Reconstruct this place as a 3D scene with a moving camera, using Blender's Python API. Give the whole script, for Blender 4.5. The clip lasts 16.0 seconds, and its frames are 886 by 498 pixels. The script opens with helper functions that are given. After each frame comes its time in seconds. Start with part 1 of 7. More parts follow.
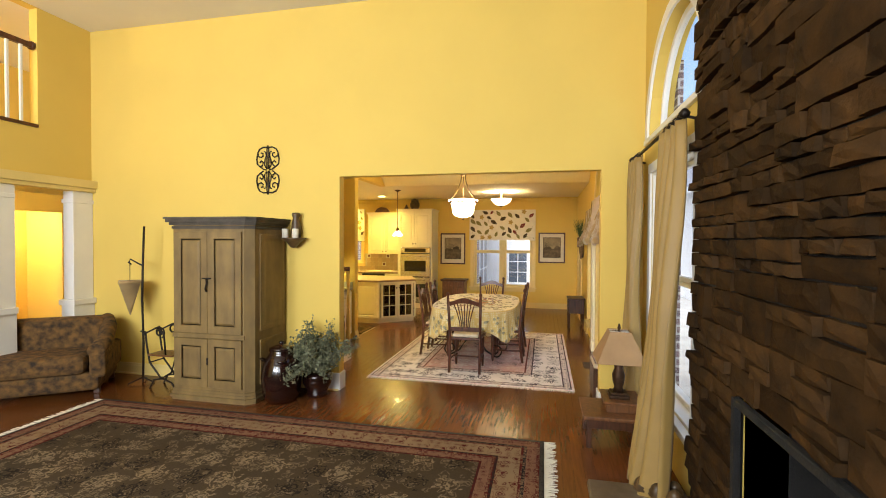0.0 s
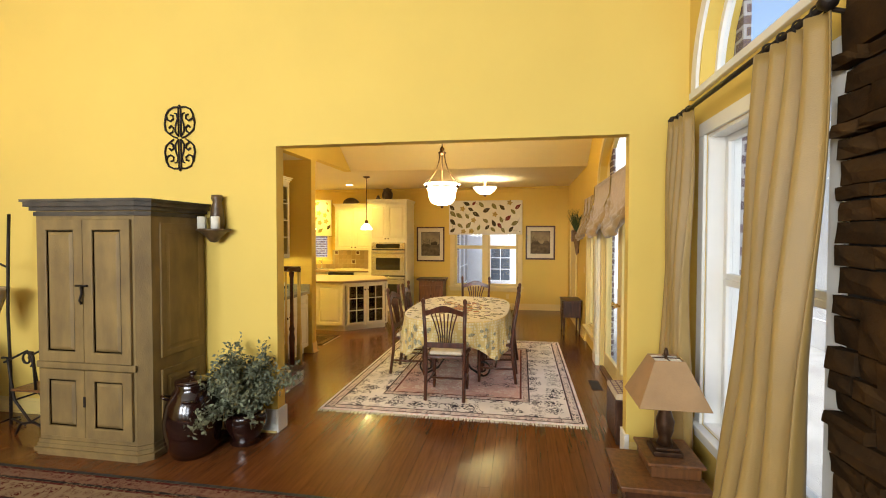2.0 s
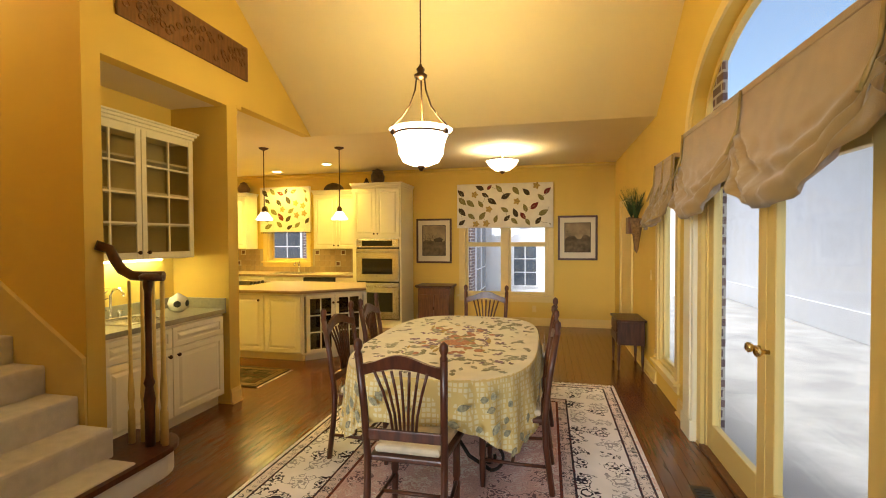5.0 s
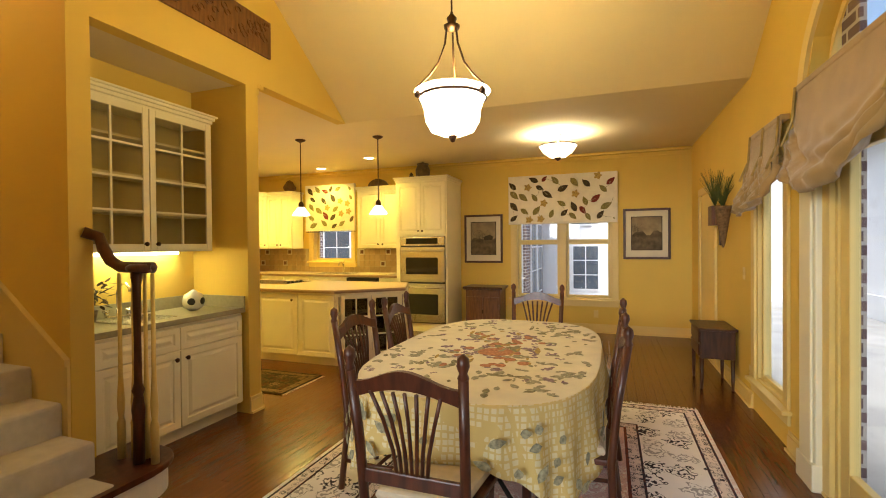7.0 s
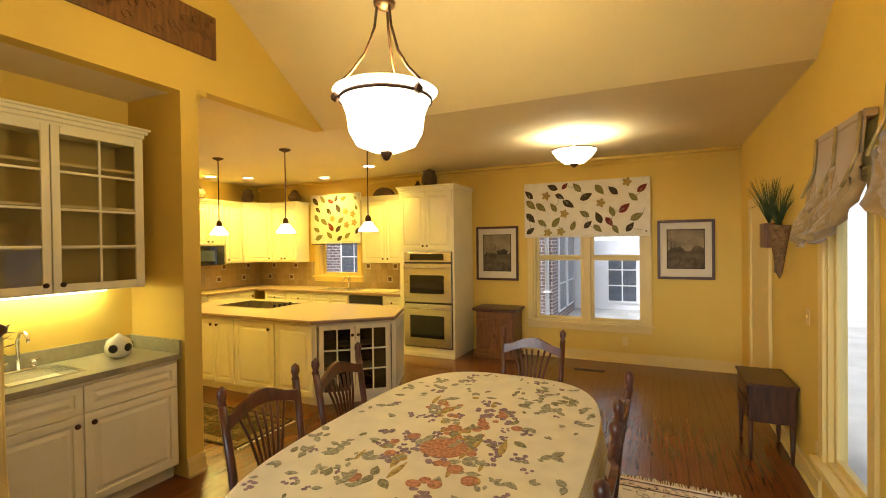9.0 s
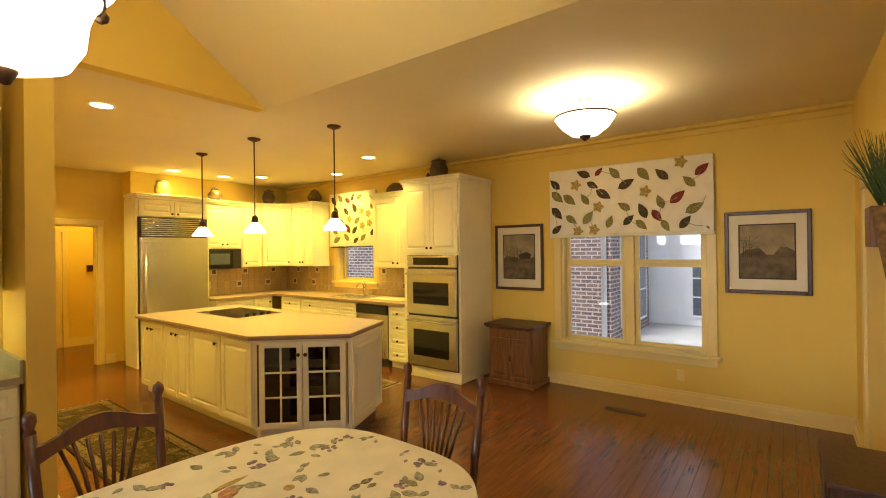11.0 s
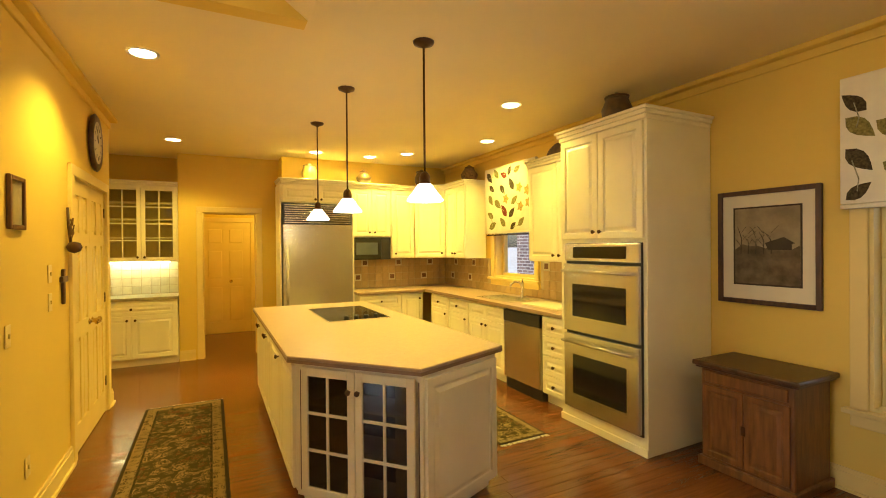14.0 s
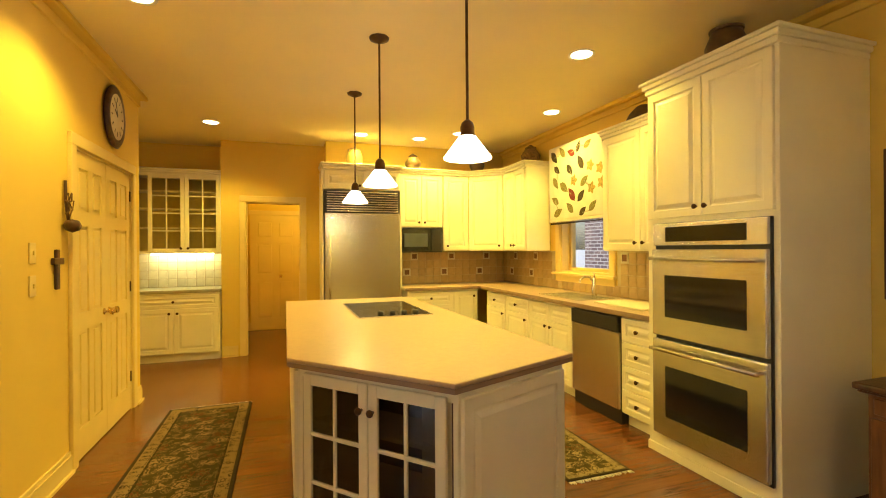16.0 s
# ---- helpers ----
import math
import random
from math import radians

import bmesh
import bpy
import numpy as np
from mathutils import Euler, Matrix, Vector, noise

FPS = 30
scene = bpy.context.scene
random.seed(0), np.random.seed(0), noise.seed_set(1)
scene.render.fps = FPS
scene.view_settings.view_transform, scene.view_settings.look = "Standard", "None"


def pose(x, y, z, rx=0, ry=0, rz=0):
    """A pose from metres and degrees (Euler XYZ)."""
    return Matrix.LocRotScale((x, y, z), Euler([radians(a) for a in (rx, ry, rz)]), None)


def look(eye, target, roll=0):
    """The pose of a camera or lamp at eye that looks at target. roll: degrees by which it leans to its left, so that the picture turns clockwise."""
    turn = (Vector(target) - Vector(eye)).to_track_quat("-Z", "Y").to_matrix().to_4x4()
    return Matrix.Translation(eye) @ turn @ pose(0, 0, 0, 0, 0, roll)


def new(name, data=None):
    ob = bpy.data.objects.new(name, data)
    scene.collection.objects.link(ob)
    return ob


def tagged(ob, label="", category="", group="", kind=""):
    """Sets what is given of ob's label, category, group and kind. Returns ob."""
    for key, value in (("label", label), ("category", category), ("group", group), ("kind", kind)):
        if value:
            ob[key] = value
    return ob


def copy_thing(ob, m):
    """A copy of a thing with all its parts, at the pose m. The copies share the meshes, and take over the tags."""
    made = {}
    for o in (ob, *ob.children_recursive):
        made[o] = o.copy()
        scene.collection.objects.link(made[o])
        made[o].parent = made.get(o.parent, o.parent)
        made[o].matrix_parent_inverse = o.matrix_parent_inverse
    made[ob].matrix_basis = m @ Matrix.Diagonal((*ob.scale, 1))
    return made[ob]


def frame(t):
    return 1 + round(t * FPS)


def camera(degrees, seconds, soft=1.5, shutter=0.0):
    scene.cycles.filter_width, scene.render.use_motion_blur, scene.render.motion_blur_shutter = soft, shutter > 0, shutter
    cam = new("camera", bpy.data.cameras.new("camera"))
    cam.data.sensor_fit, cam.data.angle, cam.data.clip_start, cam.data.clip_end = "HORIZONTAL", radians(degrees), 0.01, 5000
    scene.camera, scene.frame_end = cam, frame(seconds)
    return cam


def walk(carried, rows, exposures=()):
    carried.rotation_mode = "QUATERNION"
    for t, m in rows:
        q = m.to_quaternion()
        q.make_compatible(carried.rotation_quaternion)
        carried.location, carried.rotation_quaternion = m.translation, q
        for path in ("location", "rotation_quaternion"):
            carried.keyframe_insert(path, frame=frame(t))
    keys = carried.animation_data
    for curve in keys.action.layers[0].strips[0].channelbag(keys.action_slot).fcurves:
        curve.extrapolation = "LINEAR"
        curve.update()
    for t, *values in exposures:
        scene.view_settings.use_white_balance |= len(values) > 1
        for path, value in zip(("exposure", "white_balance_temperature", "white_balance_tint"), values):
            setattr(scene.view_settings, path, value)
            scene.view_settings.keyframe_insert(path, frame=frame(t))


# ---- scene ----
cam = camera(88.2, 16.0, soft=1.0)
PATH = [
    (0, (0.241, -0.075, 1.747), (-0.189, 1.878, 1.71), 0.3),
    (0.5, (0.208, 0.076, 1.738), (-0.188, 2.036, 1.701), 0.2),
    (1, (0.149, 0.36, 1.745), (-0.22, 2.325, 1.701), 0.2),
    (1.5, (0.067, 0.774, 1.715), (-0.283, 2.743, 1.665), 0.2),
    (2, (0.013, 1.193, 1.704), (-0.325, 3.164, 1.651), 0.1),
    (2.5, (-0.018, 1.651, 1.689), (-0.35, 3.623, 1.643), -0.0),
    (3, (-0.067, 2.101, 1.672), (-0.397, 4.073, 1.628), -0.1),
    (3.5, (-0.073, 2.557, 1.659), (-0.4, 4.529, 1.61), -0.3),
    (6, (-0.064, 4.106, 1.465), (-0.647, 6.019, 1.435), -0.3),
    (6.5, (-0.06, 4.212, 1.436), (-0.706, 6.105, 1.412), -0.5),
    (7, (-0.087, 4.326, 1.44), (-0.773, 6.205, 1.419), -0.5),
    (7.5, (-0.073, 4.48, 1.519), (-0.801, 6.343, 1.497), -0.6),
    (8, (0.002, 4.67, 1.564), (-0.761, 6.519, 1.552), -0.8),
    (8.5, (0.085, 4.93, 1.654), (-0.722, 6.76, 1.636), -0.8),
    (9, (0.123, 5.232, 1.688), (-0.73, 7.042, 1.665), -0.7),
    (11.5, (0.648, 7.127, 1.626), (-0.652, 8.647, 1.631), -0.6),
    (12, (0.531, 7.461, 1.635), (-0.865, 8.893, 1.631), -0.5),
    (12.5, (0.372, 7.771, 1.654), (-1.145, 9.074, 1.639), -0.7),
    (13, (0.171, 8.056, 1.625), (-1.469, 9.201, 1.611), -0.5),
    (13.5, (-0.043, 8.282, 1.592), (-1.768, 9.293, 1.575), -0.5),
    (14, (-0.277, 8.489, 1.552), (-2.061, 9.392, 1.541), -0.5),
    (14.5, (-0.47, 8.658, 1.502), (-2.292, 9.482, 1.494), -0.5),
    (15, (-0.645, 8.766, 1.458), (-2.497, 9.52, 1.449), -0.4),
    (15.5, (-0.805, 8.838, 1.425), (-2.681, 9.531, 1.421), -0.4),
    (16, (-0.894, 8.876, 1.406), (-2.784, 9.529, 1.407), -0.4),
]
walk(cam, [(t, look(eye, target, roll)) for t, eye, target, roll in PATH], exposures=[(0, 0.95), (3.5, 0.92), (6, 0.74), (16, 0.7)])

# ---------------------------------------------------------------- world and large lights
world = bpy.data.worlds.new("sky")
scene.world = world
world.use_nodes = True
wn = world.node_tree.nodes
sky = wn.new("ShaderNodeTexSky")
sky.sky_type, sky.sun_disc, sky.sun_elevation, sky.sun_rotation = "NISHITA", False, radians(60), radians(194)
sky.air_density, sky.dust_density = 1.2, 3.0
wn["Background"].inputs["Strength"].default_value = 0.15
world.node_tree.links.new(sky.outputs["Color"], wn["Background"].inputs["Color"])


def lamp(name, kind, at, watts, colour, size=0.1, target=None, spread=None, size_y=None):
    d = bpy.data.lights.new(name, kind)
    d.energy, d.color = watts, colour
    if kind == "AREA":
        d.size = size
        if size_y:
            d.shape, d.size_y = "RECTANGLE", size_y
        if spread:
            d.spread = radians(spread)
    elif kind == "SPOT":
        d.shadow_soft_size, d.spot_size, d.spot_blend = size, radians(spread), 0.6
    else:
        d.shadow_soft_size = size
    ob = new(name, d)
    ob.matrix_world = look(at, target) if target else Matrix.Translation(at)
    return ob


sun = bpy.data.lights.new("sun", "SUN")
sun.energy, sun.angle, sun.color = 2.7, radians(10), (1.0, 0.96, 0.9)
so = new("sun", sun)
so.matrix_world = look((0, 0, 30), (3, 12, 8))
WARM = (1.0, 0.73, 0.12)
WARMER = (1.0, 0.74, 0.26)
DAY = (0.93, 0.96, 1.0)
# unseen area lamps added behind the camera, standing in for living room daylight
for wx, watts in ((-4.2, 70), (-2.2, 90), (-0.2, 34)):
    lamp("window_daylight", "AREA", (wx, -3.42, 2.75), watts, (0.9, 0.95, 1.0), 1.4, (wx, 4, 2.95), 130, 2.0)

# ---------------------------------------------------------------- materials


def mat(name, col, rough=0.5, metal=0.0, var=0.12, scale=6.0, bump=0.05, fine=90.0, spec=0.5, col2=None, stretch=(1, 1, 1), emit=None, power=0.0, coat=0.0, isl=0.0, sheen=0.0, trans=0.0, world_at=False):
    m = bpy.data.materials.new(name)
    m.use_nodes = True
    nt = m.node_tree
    b = nt.nodes["Principled BSDF"]
    b.inputs["Roughness"].default_value, b.inputs["Metallic"].default_value = rough, metal
    b.inputs["Specular IOR Level"].default_value = spec
    b.inputs["Coat Weight"].default_value = coat
    b.inputs["Sheen Weight"].default_value = sheen
    b.inputs["Transmission Weight"].default_value = trans
    tc = nt.nodes.new("ShaderNodeTexCoord")
    mp = nt.nodes.new("ShaderNodeMapping")
    mp.inputs["Scale"].default_value = stretch
    nt.links.new(nt.nodes.new("ShaderNodeNewGeometry").outputs["Position"] if world_at else tc.outputs["Object"], mp.inputs["Vector"])
    n1 = nt.nodes.new("ShaderNodeTexNoise")
    n1.inputs["Scale"].default_value, n1.inputs["Detail"].default_value = scale, 6
    n2 = nt.nodes.new("ShaderNodeTexNoise")
    n2.inputs["Scale"].default_value, n2.inputs["Detail"].default_value = fine, 3
    for n in (n1, n2):
        nt.links.new(mp.outputs["Vector"], n.inputs["Vector"])
    c2 = col2 or tuple(max(0.0, c * (1 - 2 * var)) for c in col)
    ramp = nt.nodes.new("ShaderNodeValToRGB")
    ramp.color_ramp.elements[0].position, ramp.color_ramp.elements[1].position = 0.32, 0.68
    ramp.color_ramp.elements[0].color, ramp.color_ramp.elements[1].color = (*c2, 1), (*col, 1)
    nt.links.new(n1.outputs["Fac"], ramp.inputs["Fac"])
    out = ramp.outputs["Color"]
    if isl:
        oi = nt.nodes.new("ShaderNodeObjectInfo")
        ge = nt.nodes.new("ShaderNodeNewGeometry")
        ad = nt.nodes.new("ShaderNodeMath")
        ad.operation = "ADD"
        nt.links.new(oi.outputs["Random"], ad.inputs[0])
        nt.links.new(ge.outputs["Random Per Island"], ad.inputs[1])
        fr = nt.nodes.new("ShaderNodeMath")
        fr.operation = "FRACT"
        nt.links.new(ad.outputs[0], fr.inputs[0])
        mr = nt.nodes.new("ShaderNodeMapRange")
        mr.inputs["To Min"].default_value, mr.inputs["To Max"].default_value = 1 - isl, 1 + isl
        nt.links.new(fr.outputs[0], mr.inputs["Value"])
        hs = nt.nodes.new("ShaderNodeHueSaturation")
        nt.links.new(mr.outputs[0], hs.inputs["Value"])
        nt.links.new(out, hs.inputs["Color"])
        out = hs.outputs["Color"]
    nt.links.new(out, b.inputs["Base Color"])
    rr = nt.nodes.new("ShaderNodeMapRange")
    rr.inputs["To Min"].default_value, rr.inputs["To Max"].default_value = max(0.02, rough - 0.06), min(1, rough + 0.08)
    nt.links.new(n2.outputs["Fac"], rr.inputs["Value"])
    nt.links.new(rr.outputs[0], b.inputs["Roughness"])
    if bump:
        bp = nt.nodes.new("ShaderNodeBump")
        bp.inputs["Strength"].default_value, bp.inputs["Distance"].default_value = min(1.0, bump * 4), 0.004
        nt.links.new(n2.outputs["Fac"], bp.inputs["Height"])
        nt.links.new(bp.outputs["Normal"], b.inputs["Normal"])
    if emit:
        b.inputs["Emission Color"].default_value, b.inputs["Emission Strength"].default_value = (*emit, 1), power
    return m


def math_node(nt, op, a, b=None, c=None):
    n = nt.nodes.new("ShaderNodeMath")
    n.operation = op
    for i, v in enumerate((a, b, c)):
        if v is None:
            continue
        if isinstance(v, (int, float)):
            n.inputs[i].default_value = v
        else:
            nt.links.new(v, n.inputs[i])
    return n.outputs[0]


def mix_node(nt, f, a, b):
    n = nt.nodes.new("ShaderNodeMix")
    n.data_type = "RGBA"
    for s, v in ((n.inputs[0], f), (n.inputs[6], a), (n.inputs[7], b)):
        if isinstance(v, tuple):
            s.default_value = (*v, 1)
        elif isinstance(v, (int, float)):
            s.default_value = v
        else:
            nt.links.new(v, s)
    return n.outputs[2]


def rug_material(name, hw, hl, field, bands, motif_a, motif_b, cell, field_mix=0.5):
    """A knotted rug: bands is a list of (distance from the edge, ground colour, motif colour, motif size), from the edge inwards."""
    m = mat(name, field, 0.95, bump=0.1, fine=260, spec=0.05)
    nt = m.node_tree
    b = nt.nodes["Principled BSDF"]
    tc = nt.nodes.new("ShaderNodeTexCoord")
    sp = nt.nodes.new("ShaderNodeSeparateXYZ")
    nt.links.new(tc.outputs["Object"], sp.inputs[0])
    ax, ay = math_node(nt, "ABSOLUTE", sp.outputs[0]), math_node(nt, "ABSOLUTE", sp.outputs[1])
    d = math_node(nt, "MINIMUM", math_node(nt, "SUBTRACT", hw, ax), math_node(nt, "SUBTRACT", hl, ay))

    wob = nt.nodes.new("ShaderNodeTexNoise")
    wob.inputs["Scale"].default_value, wob.inputs["Detail"].default_value = 22.0, 2
    nt.links.new(tc.outputs["Object"], wob.inputs["Vector"])
    knots = nt.nodes.new("ShaderNodeTexNoise")
    knots.inputs["Scale"].default_value, knots.inputs["Detail"].default_value = 95.0, 2
    nt.links.new(tc.outputs["Object"], knots.inputs["Vector"])

    def motif(size, reach, jitter=0.45):
        """Flowers strewn about one to a cell: a ragged core, a ring of petals and tendrils between them."""
        vo = nt.nodes.new("ShaderNodeTexVoronoi")
        vo.feature = "F1"
        vo.inputs["Scale"].default_value, vo.inputs["Randomness"].default_value = 1.0 / size, jitter
        nt.links.new(tc.outputs["Object"], vo.inputs["Vector"])
        ragged = math_node(nt, "MULTIPLY_ADD", math_node(nt, "SUBTRACT", wob.outputs["Fac"], 0.5), 0.9, vo.outputs["Distance"])
        core = math_node(nt, "LESS_THAN", ragged, reach)
        ring = math_node(nt, "LESS_THAN", math_node(nt, "ABSOLUTE", math_node(nt, "SUBTRACT", ragged, reach * 1.75)), reach * 0.16)
        eye = math_node(nt, "GREATER_THAN", ragged, reach * 0.35)
        pick = nt.nodes.new("ShaderNodeSeparateXYZ")
        nt.links.new(vo.outputs["Color"], pick.inputs[0])
        return math_node(nt, "MAXIMUM", math_node(nt, "MULTIPLY", core, eye), ring), pick.outputs[0]

    nz = nt.nodes.new("ShaderNodeTexNoise")
    nz.inputs["Scale"].default_value, nz.inputs["Detail"].default_value = 3.0, 4
    nt.links.new(tc.outputs["Object"], nz.inputs["Vector"])
    f1, p1 = motif(cell, 0.2)
    f2, _ = motif(cell * 0.37, 0.24, 0.8)
    speck = math_node(nt, "GREATER_THAN", knots.outputs["Fac"], 0.56)
    col = mix_node(nt, math_node(nt, "MULTIPLY", f2, field_mix * 0.55), field, motif_a)
    col = mix_node(nt, math_node(nt, "MULTIPLY", speck, 0.25), col, motif_b)
    col = mix_node(nt, math_node(nt, "MULTIPLY", f1, field_mix), col, mix_node(nt, math_node(nt, "GREATER_THAN", p1, 0.45), motif_a, motif_b))
    for at, ground, mo, size in reversed(bands):
        g, p = motif(size, 0.22)
        soft = tuple(0.45 * a + 0.55 * b for a, b in zip(ground, mo))
        bc = mix_node(nt, g, ground, mix_node(nt, math_node(nt, "GREATER_THAN", p, 0.6), mo, soft))
        col = mix_node(nt, math_node(nt, "LESS_THAN", d, at), col, bc)
    hs = nt.nodes.new("ShaderNodeHueSaturation")
    nt.links.new(math_node(nt, "MULTIPLY_ADD", nz.outputs["Fac"], 0.5, 0.75), hs.inputs["Value"])
    nt.links.new(col, hs.inputs["Color"])
    nt.links.new(hs.outputs["Color"], b.inputs["Base Color"])
    return m


def glass_material(name, tint=(0.96, 0.98, 1.0), gloss=0.08):
    m = bpy.data.materials.new(name)
    m.use_nodes = True
    nt = m.node_tree
    nt.nodes.remove(nt.nodes["Principled BSDF"])
    t, g, mx = nt.nodes.new("ShaderNodeBsdfTransparent"), nt.nodes.new("ShaderNodeBsdfGlossy"), nt.nodes.new("ShaderNodeMixShader")
    t.inputs[0].default_value = (*tint, 1)
    g.inputs["Roughness"].default_value = 0.02
    mx.inputs[0].default_value = gloss * 0.5
    nt.links.new(t.outputs[0], mx.inputs[1]), nt.links.new(g.outputs[0], mx.inputs[2])
    nt.links.new(mx.outputs[0], nt.nodes["Material Output"].inputs[0])
    return m


def brick_material(name):
    m = mat(name, (0.3, 0.13, 0.09), 0.9, bump=0.2)
    nt = m.node_tree
    b = nt.nodes["Principled BSDF"]
    tc = nt.nodes.new("ShaderNodeTexCoord")
    sp, cb = nt.nodes.new("ShaderNodeSeparateXYZ"), nt.nodes.new("ShaderNodeCombineXYZ")
    nt.links.new(tc.outputs["Object"], sp.inputs[0])
    nt.links.new(math_node(nt, "ADD", sp.outputs[0], sp.outputs[1]), cb.inputs[0])
    nt.links.new(sp.outputs[2], cb.inputs[1])
    br = nt.nodes.new("ShaderNodeTexBrick")
    br.inputs["Scale"].default_value = 1.0
    br.inputs["Brick Width"].default_value, br.inputs["Row Height"].default_value, br.inputs["Mortar Size"].default_value = 0.215, 0.075, 0.011
    br.inputs["Color1"].default_value, br.inputs["Color2"].default_value = (0.2, 0.135, 0.13, 1), (0.12, 0.082, 0.088, 1)
    br.inputs["Mortar"].default_value = (0.45, 0.42, 0.4, 1)
    nt.links.new(cb.outputs[0], br.inputs["Vector"])
    nt.links.new(br.outputs["Color"], b.inputs["Base Color"])
    return m


M_WALL = mat("yellow_wall_paint", (0.74, 0.53, 0.125), 0.75, var=0.025, scale=1.5, bump=0.02, fine=220, spec=0.25)
M_CEIL = mat("cream_ceiling_paint", (0.82, 0.7, 0.44), 0.85, var=0.02, scale=1.5, bump=0.02, fine=200, spec=0.2)
M_LCEIL = mat("white_ceiling_paint", (0.82, 0.78, 0.68), 0.85, var=0.02, scale=1.5, bump=0.02, fine=200, spec=0.2)
M_TRIM = mat("cream_trim_paint", (0.76, 0.59, 0.22), 0.42, var=0.03, scale=4, bump=0.02)
M_WHITE = mat("white_trim_paint", (0.84, 0.82, 0.76), 0.4, var=0.03, scale=4, bump=0.02)
M_CAB = mat("white_cabinet_paint", (0.87, 0.82, 0.62), 0.38, var=0.03, scale=3, bump=0.015)
M_CABIN = mat("cabinet_inside", (0.6, 0.5, 0.28), 0.6, var=0.05)
M_FLOOR = mat("oak_floor", (0.17, 0.055, 0.015), 0.2, var=0.16, scale=3.5, bump=0.02, fine=60, stretch=(14, 1, 1), isl=0.1, coat=0.12, world_at=True)
M_COUNTER = mat("tan_laminate", (0.46, 0.33, 0.22), 0.3, var=0.05, scale=30, bump=0.01, fine=300)
M_CEDGE = mat("counter_edge", (0.3, 0.2, 0.13), 0.35, var=0.06, scale=20)
M_SCOUNTER = mat("grey_green_counter", (0.34, 0.31, 0.22), 0.35, var=0.08, scale=30, bump=0.01, fine=300)
M_STEEL = mat("brushed_steel", (0.62, 0.6, 0.56), 0.26, 1.0, var=0.05, scale=4, bump=0.02, fine=160, stretch=(1, 1, 30))
M_CHROME = mat("chrome", (0.8, 0.8, 0.8), 0.1, 1.0, var=0.02, bump=0)
M_BLACK = mat("black_glass", (0.012, 0.012, 0.014), 0.07, var=0.1, bump=0)
M_BLACKP = mat("black_plastic", (0.02, 0.02, 0.022), 0.4, var=0.1, bump=0.02)
M_IRON = mat("wrought_iron", (0.035, 0.024, 0.018), 0.5, 0.6, var=0.25, scale=20, bump=0.15, fine=120)
M_BRONZE = mat("bronze", (0.1, 0.05, 0.025), 0.4, 0.7, var=0.25, scale=20, bump=0.05)
M_BRASS = mat("brass", (0.7, 0.5, 0.2), 0.25, 1.0, var=0.05, bump=0)
M_CHAIR = mat("dark_cherry_wood", (0.11, 0.03, 0.012), 0.32, var=0.3, scale=7, bump=0.04, stretch=(5, 5, 0.8), coat=0.05)
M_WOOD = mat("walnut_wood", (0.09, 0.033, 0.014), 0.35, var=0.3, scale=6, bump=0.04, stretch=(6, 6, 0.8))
M_MEDW = mat("medium_wood", (0.2, 0.08, 0.026), 0.38, var=0.25, scale=6, bump=0.04, stretch=(6, 6, 0.8))
M_ARM = mat("weathered_olive_paint", (0.24, 0.155, 0.05), 0.6, var=0.2, scale=4, bump=0.1, fine=70, stretch=(2, 2, 0.8), col2=(0.15, 0.095, 0.033))
M_ARMD = mat("weathered_dark_cornice", (0.085, 0.066, 0.045), 0.6, var=0.3, scale=8, bump=0.1)
M_CARPET = mat("cream_stair_carpet", (0.72, 0.66, 0.58), 1.0, var=0.08, scale=14, bump=0.3, fine=400, spec=0.05, sheen=0.3)
M_SEAT = mat("cream_seat_fabric", (0.68, 0.58, 0.42), 0.95, var=0.08, scale=20, bump=0.15, fine=300, spec=0.1)
M_CLOTH = mat("cream_tablecloth", (0.78, 0.71, 0.5), 0.9, var=0.06, scale=9, bump=0.12, fine=350, spec=0.1, sheen=0.2)
M_FAB = mat("ivory_linen", (0.8, 0.75, 0.62), 0.95, var=0.05, scale=9, bump=0.15, fine=350, spec=0.1)
M_CURT = mat("gold_silk_curtain", (0.34, 0.215, 0.06), 0.5, var=0.06, scale=5, bump=0.06, fine=200, sheen=0.1)
M_LINING = mat("cream_curtain_lining", (0.74, 0.66, 0.48), 0.85, var=0.06, scale=6, bump=0.05)
M_TAUPE = mat("taupe_silk", (0.36, 0.235, 0.085), 0.55, var=0.1, scale=8, bump=0.1, fine=200, sheen=0.4)
M_SOFA = mat("brown_leaf_brocade", (0.19, 0.095, 0.022), 0.9, var=0.35, scale=13, bump=0.3, fine=120, col2=(0.022, 0.013, 0.007))
M_STONE = mat("brown_ledge_stone", (0.064, 0.032, 0.011), 0.9, spec=0.05, var=0.32, scale=9, bump=0.9, fine=55, isl=0.4, col2=(0.034, 0.02, 0.01), world_at=True)
M_MORTAR = mat("dark_joint", (0.012, 0.009, 0.006), 0.95, var=0.2, bump=0.2)
M_SLATE = mat("hearth_slate", (0.18, 0.13, 0.08), 0.7, var=0.25, scale=5, bump=0.3, fine=30)
M_SOOT = mat("sooty_firebox", (0.012, 0.011, 0.01), 0.9, var=0.3, bump=0.2)
M_TILE = mat("tumbled_stone_tile", (0.46, 0.33, 0.18), 0.55, var=0.1, scale=14, bump=0.15, fine=80, isl=0.12)
M_TILE2 = mat("pale_glazed_tile", (0.62, 0.58, 0.44), 0.3, var=0.08, scale=14, bump=0.05, isl=0.12)
